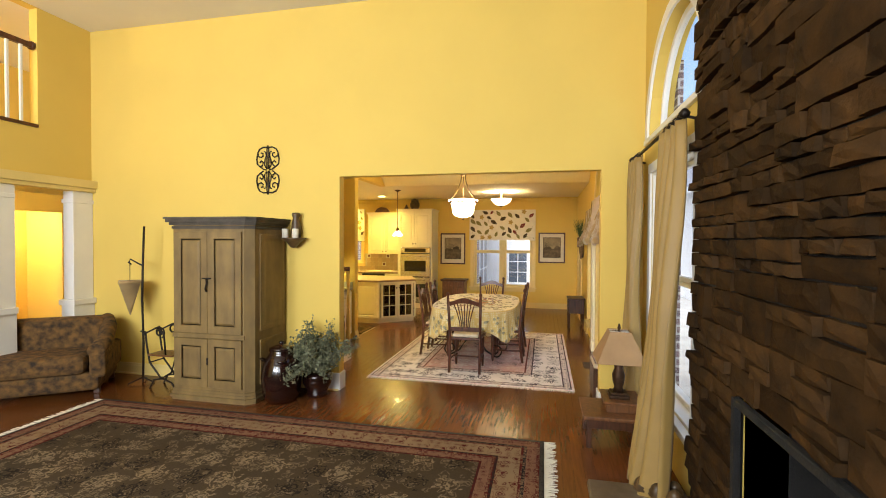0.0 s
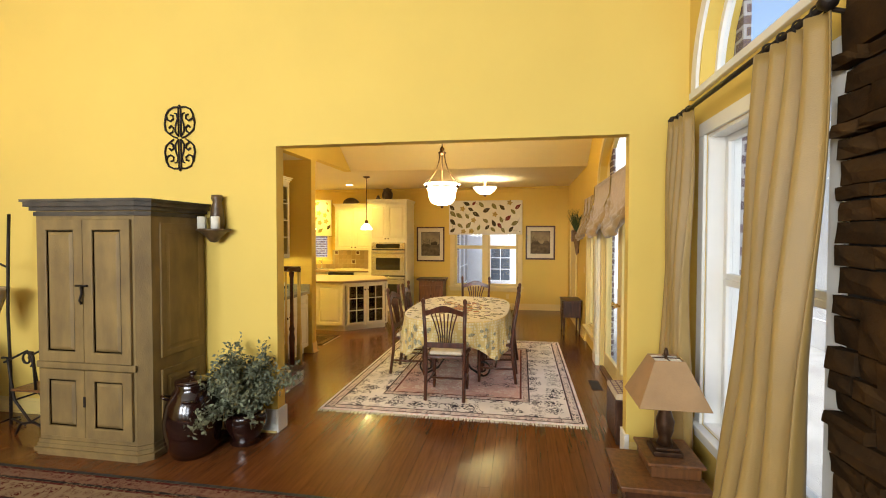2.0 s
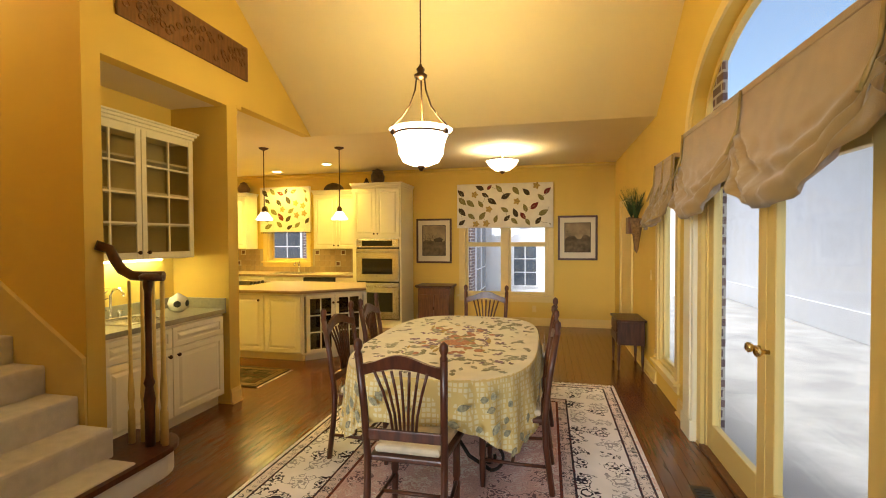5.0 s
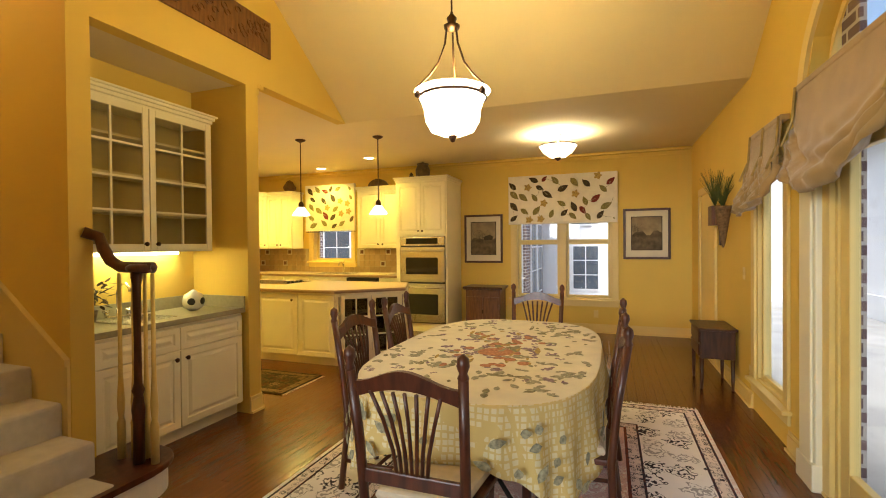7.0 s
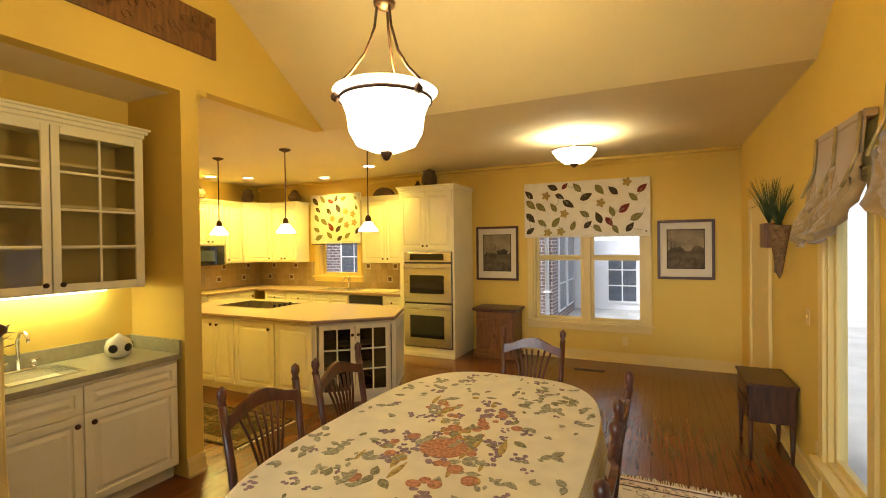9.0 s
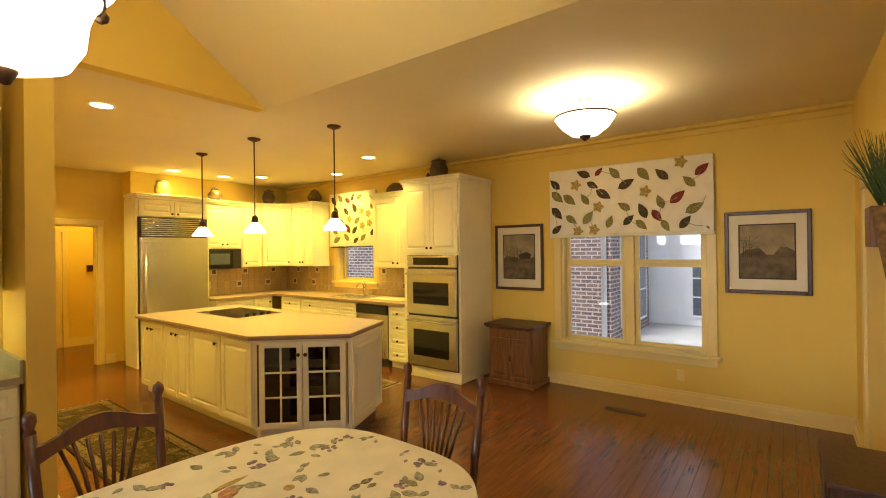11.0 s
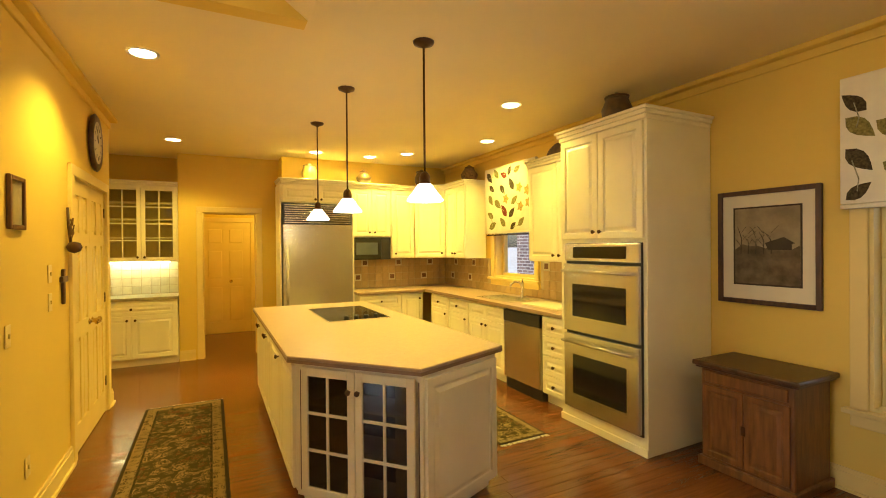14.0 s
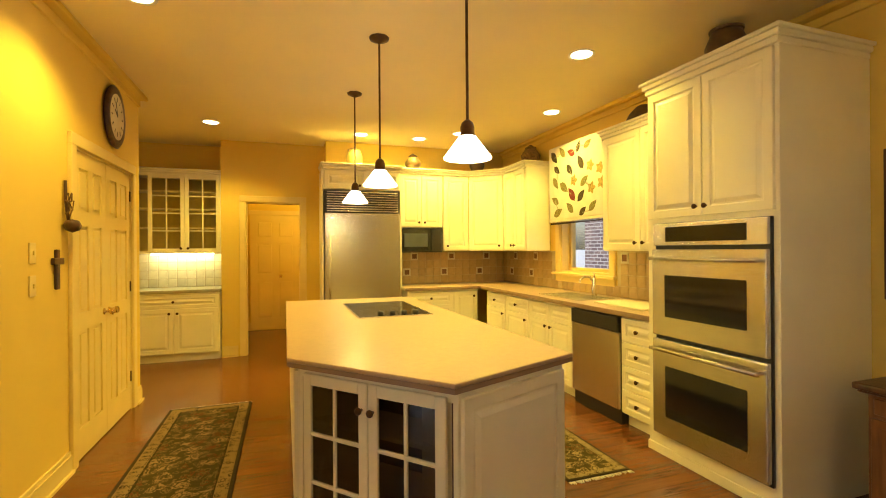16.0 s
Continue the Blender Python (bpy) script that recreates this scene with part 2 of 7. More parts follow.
M_GROUT = mat("grout", (0.5, 0.42, 0.28), 0.9, var=0.08, bump=0.1)
M_LEAFT = mat("tile_motif", (0.16, 0.07, 0.05), 0.4)
M_URN = mat("oxblood_glaze", (0.022, 0.007, 0.005), 0.14, var=0.3, scale=8, bump=0.02, coat=0.4)
M_FOL = mat("grey_green_leaf", (0.22, 0.24, 0.14), 0.6, var=0.3, scale=20, bump=0.02, isl=0.35)
M_STEM = mat("brown_twig", (0.09, 0.06, 0.03), 0.8)
M_PINE = mat("green_pine_sprig", (0.06, 0.11, 0.025), 0.6, var=0.3, isl=0.3)
M_BASKET = mat("wicker", (0.26, 0.15, 0.06), 0.8, var=0.3, scale=40, bump=0.4, fine=140)
M_SHADE = mat("parchment_lampshade", (0.4, 0.24, 0.11), 0.8, var=0.08, scale=8, bump=0.08)
M_SHADE_IN = mat("white_shade_lining", (0.85, 0.84, 0.8), 0.8, var=0.03)
M_POT = mat("brown_stoneware", (0.13, 0.075, 0.03), 0.35, var=0.3, scale=14, bump=0.08)
M_POT2 = mat("ochre_stoneware", (0.42, 0.3, 0.1), 0.35, var=0.25, scale=12, bump=0.05)
M_POTW = mat("white_ceramic", (0.75, 0.72, 0.65), 0.2, var=0.05)
M_MAT = mat("picture_mount", (0.72, 0.66, 0.5), 0.9, var=0.03)
M_PAPER = mat("sepia_print", (0.36, 0.29, 0.17), 0.9, var=0.3, scale=7, bump=0, col2=(0.2, 0.16, 0.1))
M_INK = mat("sepia_ink", (0.06, 0.045, 0.03), 0.9, var=0.2, bump=0)
M_INK2 = mat("sepia_wash", (0.17, 0.13, 0.08), 0.9, var=0.3, scale=12, bump=0)
M_BRICK = brick_material("red_brick")
M_SIDING = mat("white_siding", (0.84, 0.85, 0.87), 0.7, var=0.04)
M_PATIO = mat("grey_flagstone", (0.48, 0.48, 0.47), 0.9, var=0.15, scale=2, bump=0.2)
M_ROOF = mat("grey_shingle", (0.3, 0.31, 0.36), 0.9, var=0.25, scale=12, bump=0.2, stretch=(1, 1, 8))
M_DARKWIN = mat("dark_window_pane", (0.1, 0.12, 0.15), 0.08, var=0.1, bump=0)
M_GLASS = glass_material("clear_glass")
M_CGLASS = glass_material("cabinet_glass", (0.92, 0.9, 0.8))
# dark tint puts the shade inside the island cabinet into its glass
M_IGLASS = glass_material("shade_tinted_cabinet_glass", (0.5, 0.45, 0.36))
M_BULB = mat("lit_alabaster_glass", (0.9, 0.88, 0.8), 0.4, emit=(1.0, 0.86, 0.6), power=6.5, var=0.03)
M_FLUSH = mat("lit_flush_glass", (0.9, 0.88, 0.8), 0.4, emit=(1.0, 0.86, 0.6), power=2.2, var=0.03)
M_CAN = mat("lit_downlight", (0.9, 0.9, 0.85), 0.4, emit=(1.0, 0.85, 0.55), power=14.0, var=0.01)
M_STRIP = mat("lit_strip", (0.9, 0.9, 0.85), 0.4, emit=(1.0, 0.95, 0.5), power=22.0, var=0.01)
M_GREEN = mat("leaf_print_green", (0.3, 0.26, 0.08), 0.95, var=0.3, scale=60, bump=0.05)
M_DGREEN = mat("leaf_print_dark", (0.1, 0.07, 0.03), 0.95, var=0.4, scale=70, bump=0.05)
M_RED = mat("leaf_print_red", (0.25, 0.035, 0.025), 0.95, var=0.3, scale=60, bump=0.05)
M_GOLD = mat("flower_print_gold", (0.6, 0.42, 0.12), 0.95, var=0.3, scale=50, bump=0.05)
M_GREYP = mat("print_grey_green", (0.46, 0.43, 0.27), 0.95, var=0.3, scale=60, bump=0.05)
M_SAGE = mat("print_sage", (0.34, 0.31, 0.16), 0.95, var=0.3, scale=60, bump=0.05)
M_PLUM = mat("print_plum", (0.36, 0.25, 0.27), 0.95, var=0.3, scale=60, bump=0.05)
M_CORAL = mat("print_coral", (0.62, 0.28, 0.14), 0.95, var=0.3, scale=60, bump=0.05)

# ---------------------------------------------------------------- helpers for meshes


def box(bm, x0, x1, y0, y1, z0, z1, bev=0.0, rot=None):
    m = Matrix.Translation(((x0 + x1) / 2, (y0 + y1) / 2, (z0 + z1) / 2)) @ Matrix.Diagonal((abs(x1 - x0), abs(y1 - y0), abs(z1 - z0), 1))
    if rot:
        m = rot @ m
    r = bmesh.ops.create_cube(bm, size=1, matrix=m)
    if bev:
        es = list({e for v in r["verts"] for e in v.link_edges})
        bmesh.ops.bevel(bm, geom=es, offset=bev, segments=1 if bev < 0.006 else 2, affect="EDGES", profile=0.5)
    return bm


def boxes(*specs, bev=0.0):
    bm = bmesh.new()
    for s in specs:
        box(bm, *s, bev=bev)
    return bm


def lathe(bm, prof, seg=24, at=(0, 0, 0), m=None, caps=True):
    """Turn a profile of (radius, height) about z."""
    rings = []
    t = (m or Matrix()) @ Matrix.Identity(4)
    for r, z in prof:
        rings.append([bm.verts.new(t @ Vector((at[0] + max(r, 1e-4) * math.cos(2 * math.pi * i / seg), at[1] + max(r, 1e-4) * math.sin(2 * math.pi * i / seg), at[2] + z))) for i in range(seg)])
    for a, b in zip(rings, rings[1:]):
        for i in range(seg):
            f = bm.faces.new((a[i], a[(i + 1) % seg], b[(i + 1) % seg], b[i]))
            f.smooth = True
    if caps:
        bm.faces.new(rings[0][::-1])
        bm.faces.new(rings[-1])
    return bm


def tube(bm, pts, r, seg=8, taper=1.0):
    pts = [Vector(p) for p in pts]
    rings, up = [], Vector((0.3, 0.2, 1)).normalized()
    for i, p in enumerate(pts):
        d = (pts[min(i + 1, len(pts) - 1)] - pts[max(i - 1, 0)]).normalized()
        u = d.cross(up)
        if u.length < 0.05:
            u = d.cross(Vector((1, 0.1, 0)))
        u.normalize()
        v = d.cross(u)
        rad = r * (1 + (taper - 1) * i / max(1, len(pts) - 1))
        rings.append([bm.verts.new(p + rad * (math.cos(2 * math.pi * k / seg) * u + math.sin(2 * math.pi * k / seg) * v)) for k in range(seg)])
    for a, b in zip(rings, rings[1:]):
        for k in range(seg):
            f = bm.faces.new((a[k], a[(k + 1) % seg], b[(k + 1) % seg], b[k]))
            f.smooth = True
    bm.faces.new(rings[0][::-1])
    bm.faces.new(rings[-1])
    return bm


def prism(bm, poly, z0, z1, m=None, bev=0.0):
    t = m or Matrix()
    lo = [bm.verts.new(t @ Vector((x, y, z0))) for x, y in poly]
    hi = [bm.verts.new(t @ Vector((x, y, z1))) for x, y in poly]
    n = len(poly)
    fs = [bm.faces.new(lo[::-1]), bm.faces.new(hi)]
    for i in range(n):
        fs.append(bm.faces.new((lo[i], lo[(i + 1) % n], hi[(i + 1) % n], hi[i])))
    if bev:
        es = list({e for f in fs[:2] for e in f.edges})
        bmesh.ops.bevel(bm, geom=es, offset=bev, segments=2, affect="EDGES", profile=0.5)
    return bm


def mesh_of(name, bm, material, smooth=False):
    bmesh.ops.recalc_face_normals(bm, faces=bm.faces[:])
    me = bpy.data.meshes.new(name)
    bm.to_mesh(me)
    bm.free()
    for mt in (material if isinstance(material, (list, tuple)) else [material]):
        me.materials.append(mt)
    if smooth:
        me.polygons.foreach_set("use_smooth", [True] * len(me.polygons))
    return me


def part(name, bm, material, parent, label="", m=None, smooth=False):
    ob = new(name, mesh_of(name, bm, material, smooth))
    ob.parent = parent
    if m:
        ob.matrix_basis = m
    if label:
        tagged(ob, label)
    return ob


def again(ob, parent, m):
    """Another part on the mesh of a part that exists."""
    o = new(ob.name.split(".")[0], ob.data)
    o.parent = parent
    o.matrix_basis = m
    return o


def thing(name, label, category, m=None, group="", kind=""):
    ob = new(name)
    ob.empty_display_size = 0.1
    if m:
        ob.matrix_basis = m
    return tagged(ob, label, category, group, kind)


def solid(name, bm, material, label, category, m=None, kind="", group="", smooth=False):
    ob = new(name, mesh_of(name, bm, material, smooth))
    if m:
        ob.matrix_basis = m
    return tagged(ob, label, category, group, kind)


def arc(cx, cy, r, a0, a1, n, sy=1.0):
    return [(cx + r * math.cos(radians(a0 + (a1 - a0) * i / n)), cy + sy * r * math.sin(radians(a0 + (a1 - a0) * i / n))) for i in range(n + 1)]


def wall(name, axis, p0, p1, a0, a1, z0, z1, holes=(), material=None, label="yellow painted plaster wall", top=None):
    """A wall between p0 and p1 across axis ('x': the wall runs along y). Holes: (a0, a1, z0, z1, rise of an arch)."""
    bm = bmesh.new()
    cuts = {a0, a1}
    for h in holes:
        n = 20 if h[4] else 1
        cuts |= {h[0] + (h[1] - h[0]) * i / n for i in range(n + 1)}
    if top:
        cuts |= {c for c, _ in top if a0 < c < a1}
    cuts = sorted(c for c in cuts if a0 - 1e-6 <= c <= a1 + 1e-6)

    def height(a):
        if not top:
            return z1
        for (q0, h0), (q1, h1) in zip(top, top[1:]):
            if q0 <= a <= q1:
                return h0 + (h1 - h0) * (a - q0) / (q1 - q0)
        return z1

    def head(h, a):
        u = (a - (h[0] + h[1]) / 2) / ((h[1] - h[0]) / 2)
        return h[3] + h[4] * math.sqrt(max(0.0, 1 - u * u))

    for a, b in zip(cuts, cuts[1:]):
        mid = (a + b) / 2
        lo = (z0, z0)
        spans = []
        for h in sorted((h for h in holes if h[0] < mid < h[1]), key=lambda h: h[2]):
            spans.append((lo, (h[2], h[2])))
            lo = (head(h, a), head(h, b))
        spans.append((lo, (height(a), height(b))))
        for (l0, l1), (h0, h1) in spans:
            if h0 - l0 < 1e-4 and h1 - l1 < 1e-4:
                continue
            vs = []
            for p in (p0, p1):
                for aa, zz in ((a, l0), (b, l1), (b, h1), (a, h0)):
                    vs.append(bm.verts.new((p, aa, zz) if axis == "x" else (aa, p, zz)))
            for q in ((0, 1, 2, 3), (4, 5, 6, 7), (0, 1, 5, 4), (1, 2, 6, 5), (2, 3, 7, 6), (3, 0, 4, 7)):
                bm.faces.new([vs[i] for i in q])
    bmesh.ops.remove_doubles(bm, verts=bm.verts[:], dist=1e-5)
    bmesh.ops.dissolve_degenerate(bm, edges=bm.edges[:], dist=1e-6)
    # inner faces between columns go
    seen = {}
    for f in bm.faces[:]:
        seen.setdefault(frozenset(f.verts), []).append(f)
    bmesh.ops.delete(bm, geom=[f for fs in seen.values() if len(fs) > 1 for f in fs], context="FACES_ONLY")
    return solid(name, bm, material or M_WALL, label, "wall", kind="structure")


def base_board(bm, x0, y0, x1, y1, h=0.14, t=0.018, z=0.0):
    """A skirting run from point to point; its room side lies to the left of the run."""
    d = Vector((x1 - x0, y1 - y0, 0))
    L = d.length
    m = Matrix.Translation((x0, y0, z)) @ Matrix.Rotation(math.atan2(d.y, d.x), 4, "Z")
    box(bm, 0, L, 0.0, t, 0, h * 0.8, rot=m)
    box(bm, 0, L, 0.0, t * 0.6, h * 0.8, h, rot=m)
    box(bm, 0, L, t, t * 1.9, 0, 0.018, rot=m)

# ---------------------------------------------------------------- structure
RW = 1.07     # inner face of the dining room's outer wall
LW = 1.22     # inner face of the living room's outer wall
SLOPE = [(4.96, 4.3), (6.96, 4.3), (9.0, 2.87)]
# living room
wall("wall_living_opening", "y", 4.84, 4.96, -5.6, 1.40, 0, 4.46, [(-2.07, 0.81, -0.01, 2.48, 0)])
wall("wall_living_east", "x", LW, LW + 0.2, -3.5, 4.84, 0, 4.46, [(3.22, 4.48, 0.45, 2.38, 0), (3.05, 4.65, 2.72, 2.73, 0.84), (1.1, 2.45, 0.06, 1.0, 0)])
# back wall lies out of view; its three tall openings are added for daylight
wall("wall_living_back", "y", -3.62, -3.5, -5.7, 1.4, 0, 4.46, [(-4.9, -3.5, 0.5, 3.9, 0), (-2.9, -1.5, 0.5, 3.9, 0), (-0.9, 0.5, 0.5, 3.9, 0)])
wall("wall_living_west", "x", -5.72, -5.6, -3.5, 4.84, 0, 4.46, [(1.2, 3.62, -0.01, 2.46, 0), (3.92, 4.58, -0.01, 2.46, 0), (1.2, 4.19, 3.05, 4.45, 0)])
solid("ceiling_living", boxes((-5.72, 1.42, -3.62, 4.96, 4.46, 4.56)), M_LCEIL, "white painted high ceiling", "ceiling", kind="structure")
solid("ceiling_gallery", boxes((-8.0, -5.72, 0.9, 7.0, 4.46, 4.56)), M_LCEIL, "white painted gallery ceiling", "ceiling", kind="structure")
solid("gallery_floor", boxes((-8.0, -5.72, 0.9, 4.96, 2.75, 3.05)), M_WALL, "yellow painted gallery floor and soffit", "floor", kind="structure")
wall("wall_hall_far", "x", -8.1, -7.98, 0.9, 7.0, 0, 4.46, [(5.5, 6.3, -0.01, 2.2, 0)])
wall("wall_hall_south", "y", 0.8, 0.9, -8.1, -5.72, 0, 4.46)
wall("wall_hall_closet", "x", -9.3, -9.2, 4.6, 6.9, 0, 2.6)
solid("ceiling_closet", boxes((-9.3, -7.98, 4.6, 6.9, 2.5, 2.6)), M_LCEIL, "white painted closet ceiling", "ceiling", kind="structure")
wall("wall_hall_closet_side", "y", 6.6, 6.7, -9.2, -8.1, 0, 2.5)
# dining room and kitchen
wall("wall_dining_east", "x", RW, RW + 0.1, 4.96, 12.24, 0, 4.3, [(5.52, 7.4, 0.02, 2.04, 0), (8.15, 8.83, 0.28, 2.04, 0), (5.62, 7.8, 2.34, 2.35, 0.72)], top=[(4.96, 4.3), (6.96, 4.3), (9.0, 2.87), (12.24, 2.87)])
wall("wall_window", "y", 12.04, 12.24, -7.7, RW, 0, 2.87, [(-1.58, -0.05, 0.53, 2.45, 0), (-5.67, -4.78, 1.12, 2.4, 0)])
wall("wall_back", "x", -7.67, -7.55, 8.08, 12.04, 0, 2.87, [(8.38, 9.08, -0.01, 2.06, 0)])
wall("wall_fridge", "x", -7.55, -7.2, 9.4, 12.04, 0, 2.87)
wall("wall_pantry", "y", 7.43, 7.57, -5.93, -3.0, 0, 2.87, [(-5.68, -4.5, -0.01, 2.1, 0)])
wall("wall_pantry_end", "x", -5.93, -5.81, 6.9, 7.43, 0, 2.87)
wall("wall_alcove", "x", -8.12, -8.0, 6.9, 8.2, 0, 2.87)
wall("wall_alcove_side", "y", 8.08, 8.2, -8.0, -7.67, 0, 2.87)
wall("wall_rear_close", "y", 6.9, 7.0, -8.0, -3.73, 0, 2.87)
wall("wall_stair", "y", 6.04, 6.17, -5.6, -2.98, 0, 4.3)
wall("wall_nook_back", "x", -3.72, -3.62, 6.17, 7.43, 0, 2.87)
solid("ceiling_nook", boxes((-3.62, -3.12, 6.17, 7.43, 2.82, 2.87)), M_CEIL, "cream painted nook soffit", "ceiling", kind="structure")
wall("wall_gable", "x", -3.12, -3.0, 6.17, 7.43, 2.82, 4.3, top=SLOPE)
wall("wall_gable_end", "x", -3.12, -3.0, 7.43, 9.0, 2.866, 4.3, top=SLOPE)
wall("wall_stair_far", "x", -5.72, -5.6, 4.96, 6.3, 0, 4.3)
bm = bmesh.new()
for y0, y1, z0, z1 in ((4.9, 6.96, 4.3, 4.3), (6.96, 9.0, 4.3, 2.87)):
    vs = [bm.verts.new((x, y, z + d)) for d in (0, 0.1) for x, y, z in ((-3.06, y0, z0), (1.2, y0, z0), (1.2, y1, z1), (-3.06, y1, z1))]
    for q in ((3, 2, 1, 0), (4, 5, 6, 7), (0, 1, 5, 4), (1, 2, 6, 5), (2, 3, 7, 6), (3, 0, 4, 7)):
        bm.faces.new([vs[i] for i in q])
solid("ceiling_dining_vault", bm, M_CEIL, "cream painted sloping ceiling", "ceiling", kind="structure")
solid("ceiling_stair", boxes((-5.72, -3.06, 4.9, 6.3, 4.3, 4.4)), M_CEIL, "cream painted stairwell ceiling", "ceiling", kind="structure")
solid("ceiling_kitchen", boxes((-8.1, -3.004, 7.43, 12.2, 2.87, 2.97), (-3.004, 1.2, 9.0, 12.2, 2.87, 2.97), (-8.1, -5.81, 6.9, 7.43, 2.87, 2.97)), M_CEIL, "cream painted flat kitchen ceiling", "ceiling", kind="structure")
# laundry room behind the kitchen
wall("wall_laundry_far", "x", -9.72, -9.6, 6.9, 10.6, 0, 2.6)
wall("wall_laundry_n", "y", 10.3, 10.4, -9.6, -7.67, 0, 2.6)
wall("wall_laundry_s", "y", 8.2, 8.26, -9.6, -8.0, 0, 2.6)
solid("ceiling_laundry", boxes((-9.7, -7.67, 8.2, 10.4, 2.55, 2.65)), M_CEIL, "cream painted laundry ceiling", "ceiling", kind="structure")

bm = bmesh.new()
for run in ((-2.07, 4.84, -5.6, 4.84), (LW, 4.84, 0.81, 4.84), (RW, 4.96, RW, 5.5), (RW, 7.42, RW, 8.08), (RW, 8.93, RW, 12.04), (RW, 12.04, -2.5, 12.04), (-4.42, 7.57, -3.0, 7.57), (-5.93, 7.57, -5.76, 7.57), (-7.55, 8.28, -7.55, 8.08), (-3.0, 7.57, -3.0, 7.43), (-7.55, 9.3, -7.55, 9.17), (-9.6, 10.3, -9.6, 8.26)):
    x0, y0, x1, y1 = run
    base_board(bm, x0, y0, x1, y1)
solid("baseboard", bm, M_TRIM, "cream painted baseboards along the walls", "baseboard", kind="structure")
bm = boxes((-2.085, -2.055, 4.82, 4.98, 0, 0.2), bev=0.004)
box(bm, -2.25, -2.07, 4.815, 4.84, 0, 0.2, 0.004)
box(bm, 0.795, 0.83, 4.82, 4.98, 0, 0.2, 0.004)
solid("baseboard_opening", bm, M_WHITE, "white painted baseboard blocks at the opening", "baseboard", kind="structure")
# crown moulding on the flat ceiling
bm = bmesh.new()
for x0, x1, y0, y1 in ((-7.2, RW, 11.96, 12.04), (-5.93, -3.0, 7.57, 7.65)):
    box(bm, x0, x1, y0, y1, 2.83, 2.868, 0.008)
    c = (y0 + 0.05 if y0 > 10 else y0 - 0.03)
    box(bm, x0, x1, c + 0.01, c + 0.05, 2.77, 2.83, 0.008)
solid("trim", bm, M_WALL, "yellow painted crown moulding", "moulding", kind="structure")

# ---------------------------------------------------------------- windows and doors


def casing(bm, axis, p, a0, a1, z0, z1, w=0.09, t=0.022, sill=True):
    """Flat casing round an opening on the face p; t points into the room."""
    q0, q1 = (p, p + t) if t > 0 else (p + t, p)

    def put(a, b, c, d, tt=0.0):
        lo, hi = (q0, q1 + tt) if t > 0 else (q0 - tt, q1)
        if axis == "x":
            box(bm, lo, hi, a, b, c, d, 0.004)
        else:
            box(bm, a, b, lo, hi, c, d, 0.004)
    put(a0 - w, a0, z0 if sill else z0, z1)
    put(a1, a1 + w, z0, z1)
    put(a0 - w, a1 + w, z1, z1 + w)
    if sill:
        put(a0 - w - 0.03, a1 + w + 0.03, z0 - 0.03, z0, 0.04)
        put(a0 - w, a1 + w, z0 - 0.11, z0 - 0.03)


def sash_window(name, axis, face, a0, a1, z0, z1, rails, mull, label, cas=True, m_trim=None, inward=-1, deep=0.12, reveal=0.198):
    """A double-hung window: jambs, sashes and panes in a wall opening; rails: heights of the meeting rails; mull: places of the mullions."""
    mt = m_trim or M_TRIM
    t = thing(name, label, "window", kind="structure")
    if cas:
        bm = bmesh.new()
        casing(bm, axis, face, a0, a1, z0, z1, t=0.022 * inward)
        part("window_casing", bm, mt, t)
    g = face - inward * deep

    def bar(bm, a, b, c, d, w=0.04):
        if axis == "x":
            box(bm, g - w / 2, g + w / 2, a, b, c, d, 0.004)
        else:
            box(bm, a, b, g - w / 2, g + w / 2, c, d, 0.004)
    bm = bmesh.new()
    e = face - inward * 0.002
    for a, b, c, d in ((a0, a0 + 0.02, z0, z1), (a1 - 0.02, a1, z0, z1), (a0 + 0.02, a1 - 0.02, z0, z0 + 0.02), (a0 + 0.02, a1 - 0.02, z1 - 0.02, z1)):
        lo, hi = sorted((e, face - inward * reveal))
        box(bm, lo, hi, a, b, c, d) if axis == "x" else box(bm, a, b, lo, hi, c, d)
    part("jamb", bm, mt, t)
    edges = [a0 + 0.02, *[v for mm in mull for v in (mm - 0.05, mm + 0.05)], a1 - 0.02]
    for mm in mull:
        bm = bmesh.new()
        bar(bm, mm - 0.05, mm + 0.05, z0 + 0.02, z1 - 0.02, 0.14)
        part("mullion", bm, mt, t)
    for i in range(0, len(edges), 2):
        l, r = edges[i], edges[i + 1]
        zs = [z0 + 0.02, *rails, z1 - 0.02]
        for c, d in zip(zs, zs[1:]):
            bm = bmesh.new()
            bar(bm, l, l + 0.045, c, d), bar(bm, r - 0.045, r, c, d)
            bar(bm, l + 0.045, r - 0.045, c, c + 0.04), bar(bm, l + 0.045, r - 0.045, d - 0.04, d)
            s = part("sash", bm, mt, t)
            bm = bmesh.new()
            bar(bm, l + 0.04, r - 0.04, c + 0.035, d - 0.035, 0.006)
            p = part("pane", bm, M_GLASS, s)
            p.visible_shadow = False
    return t


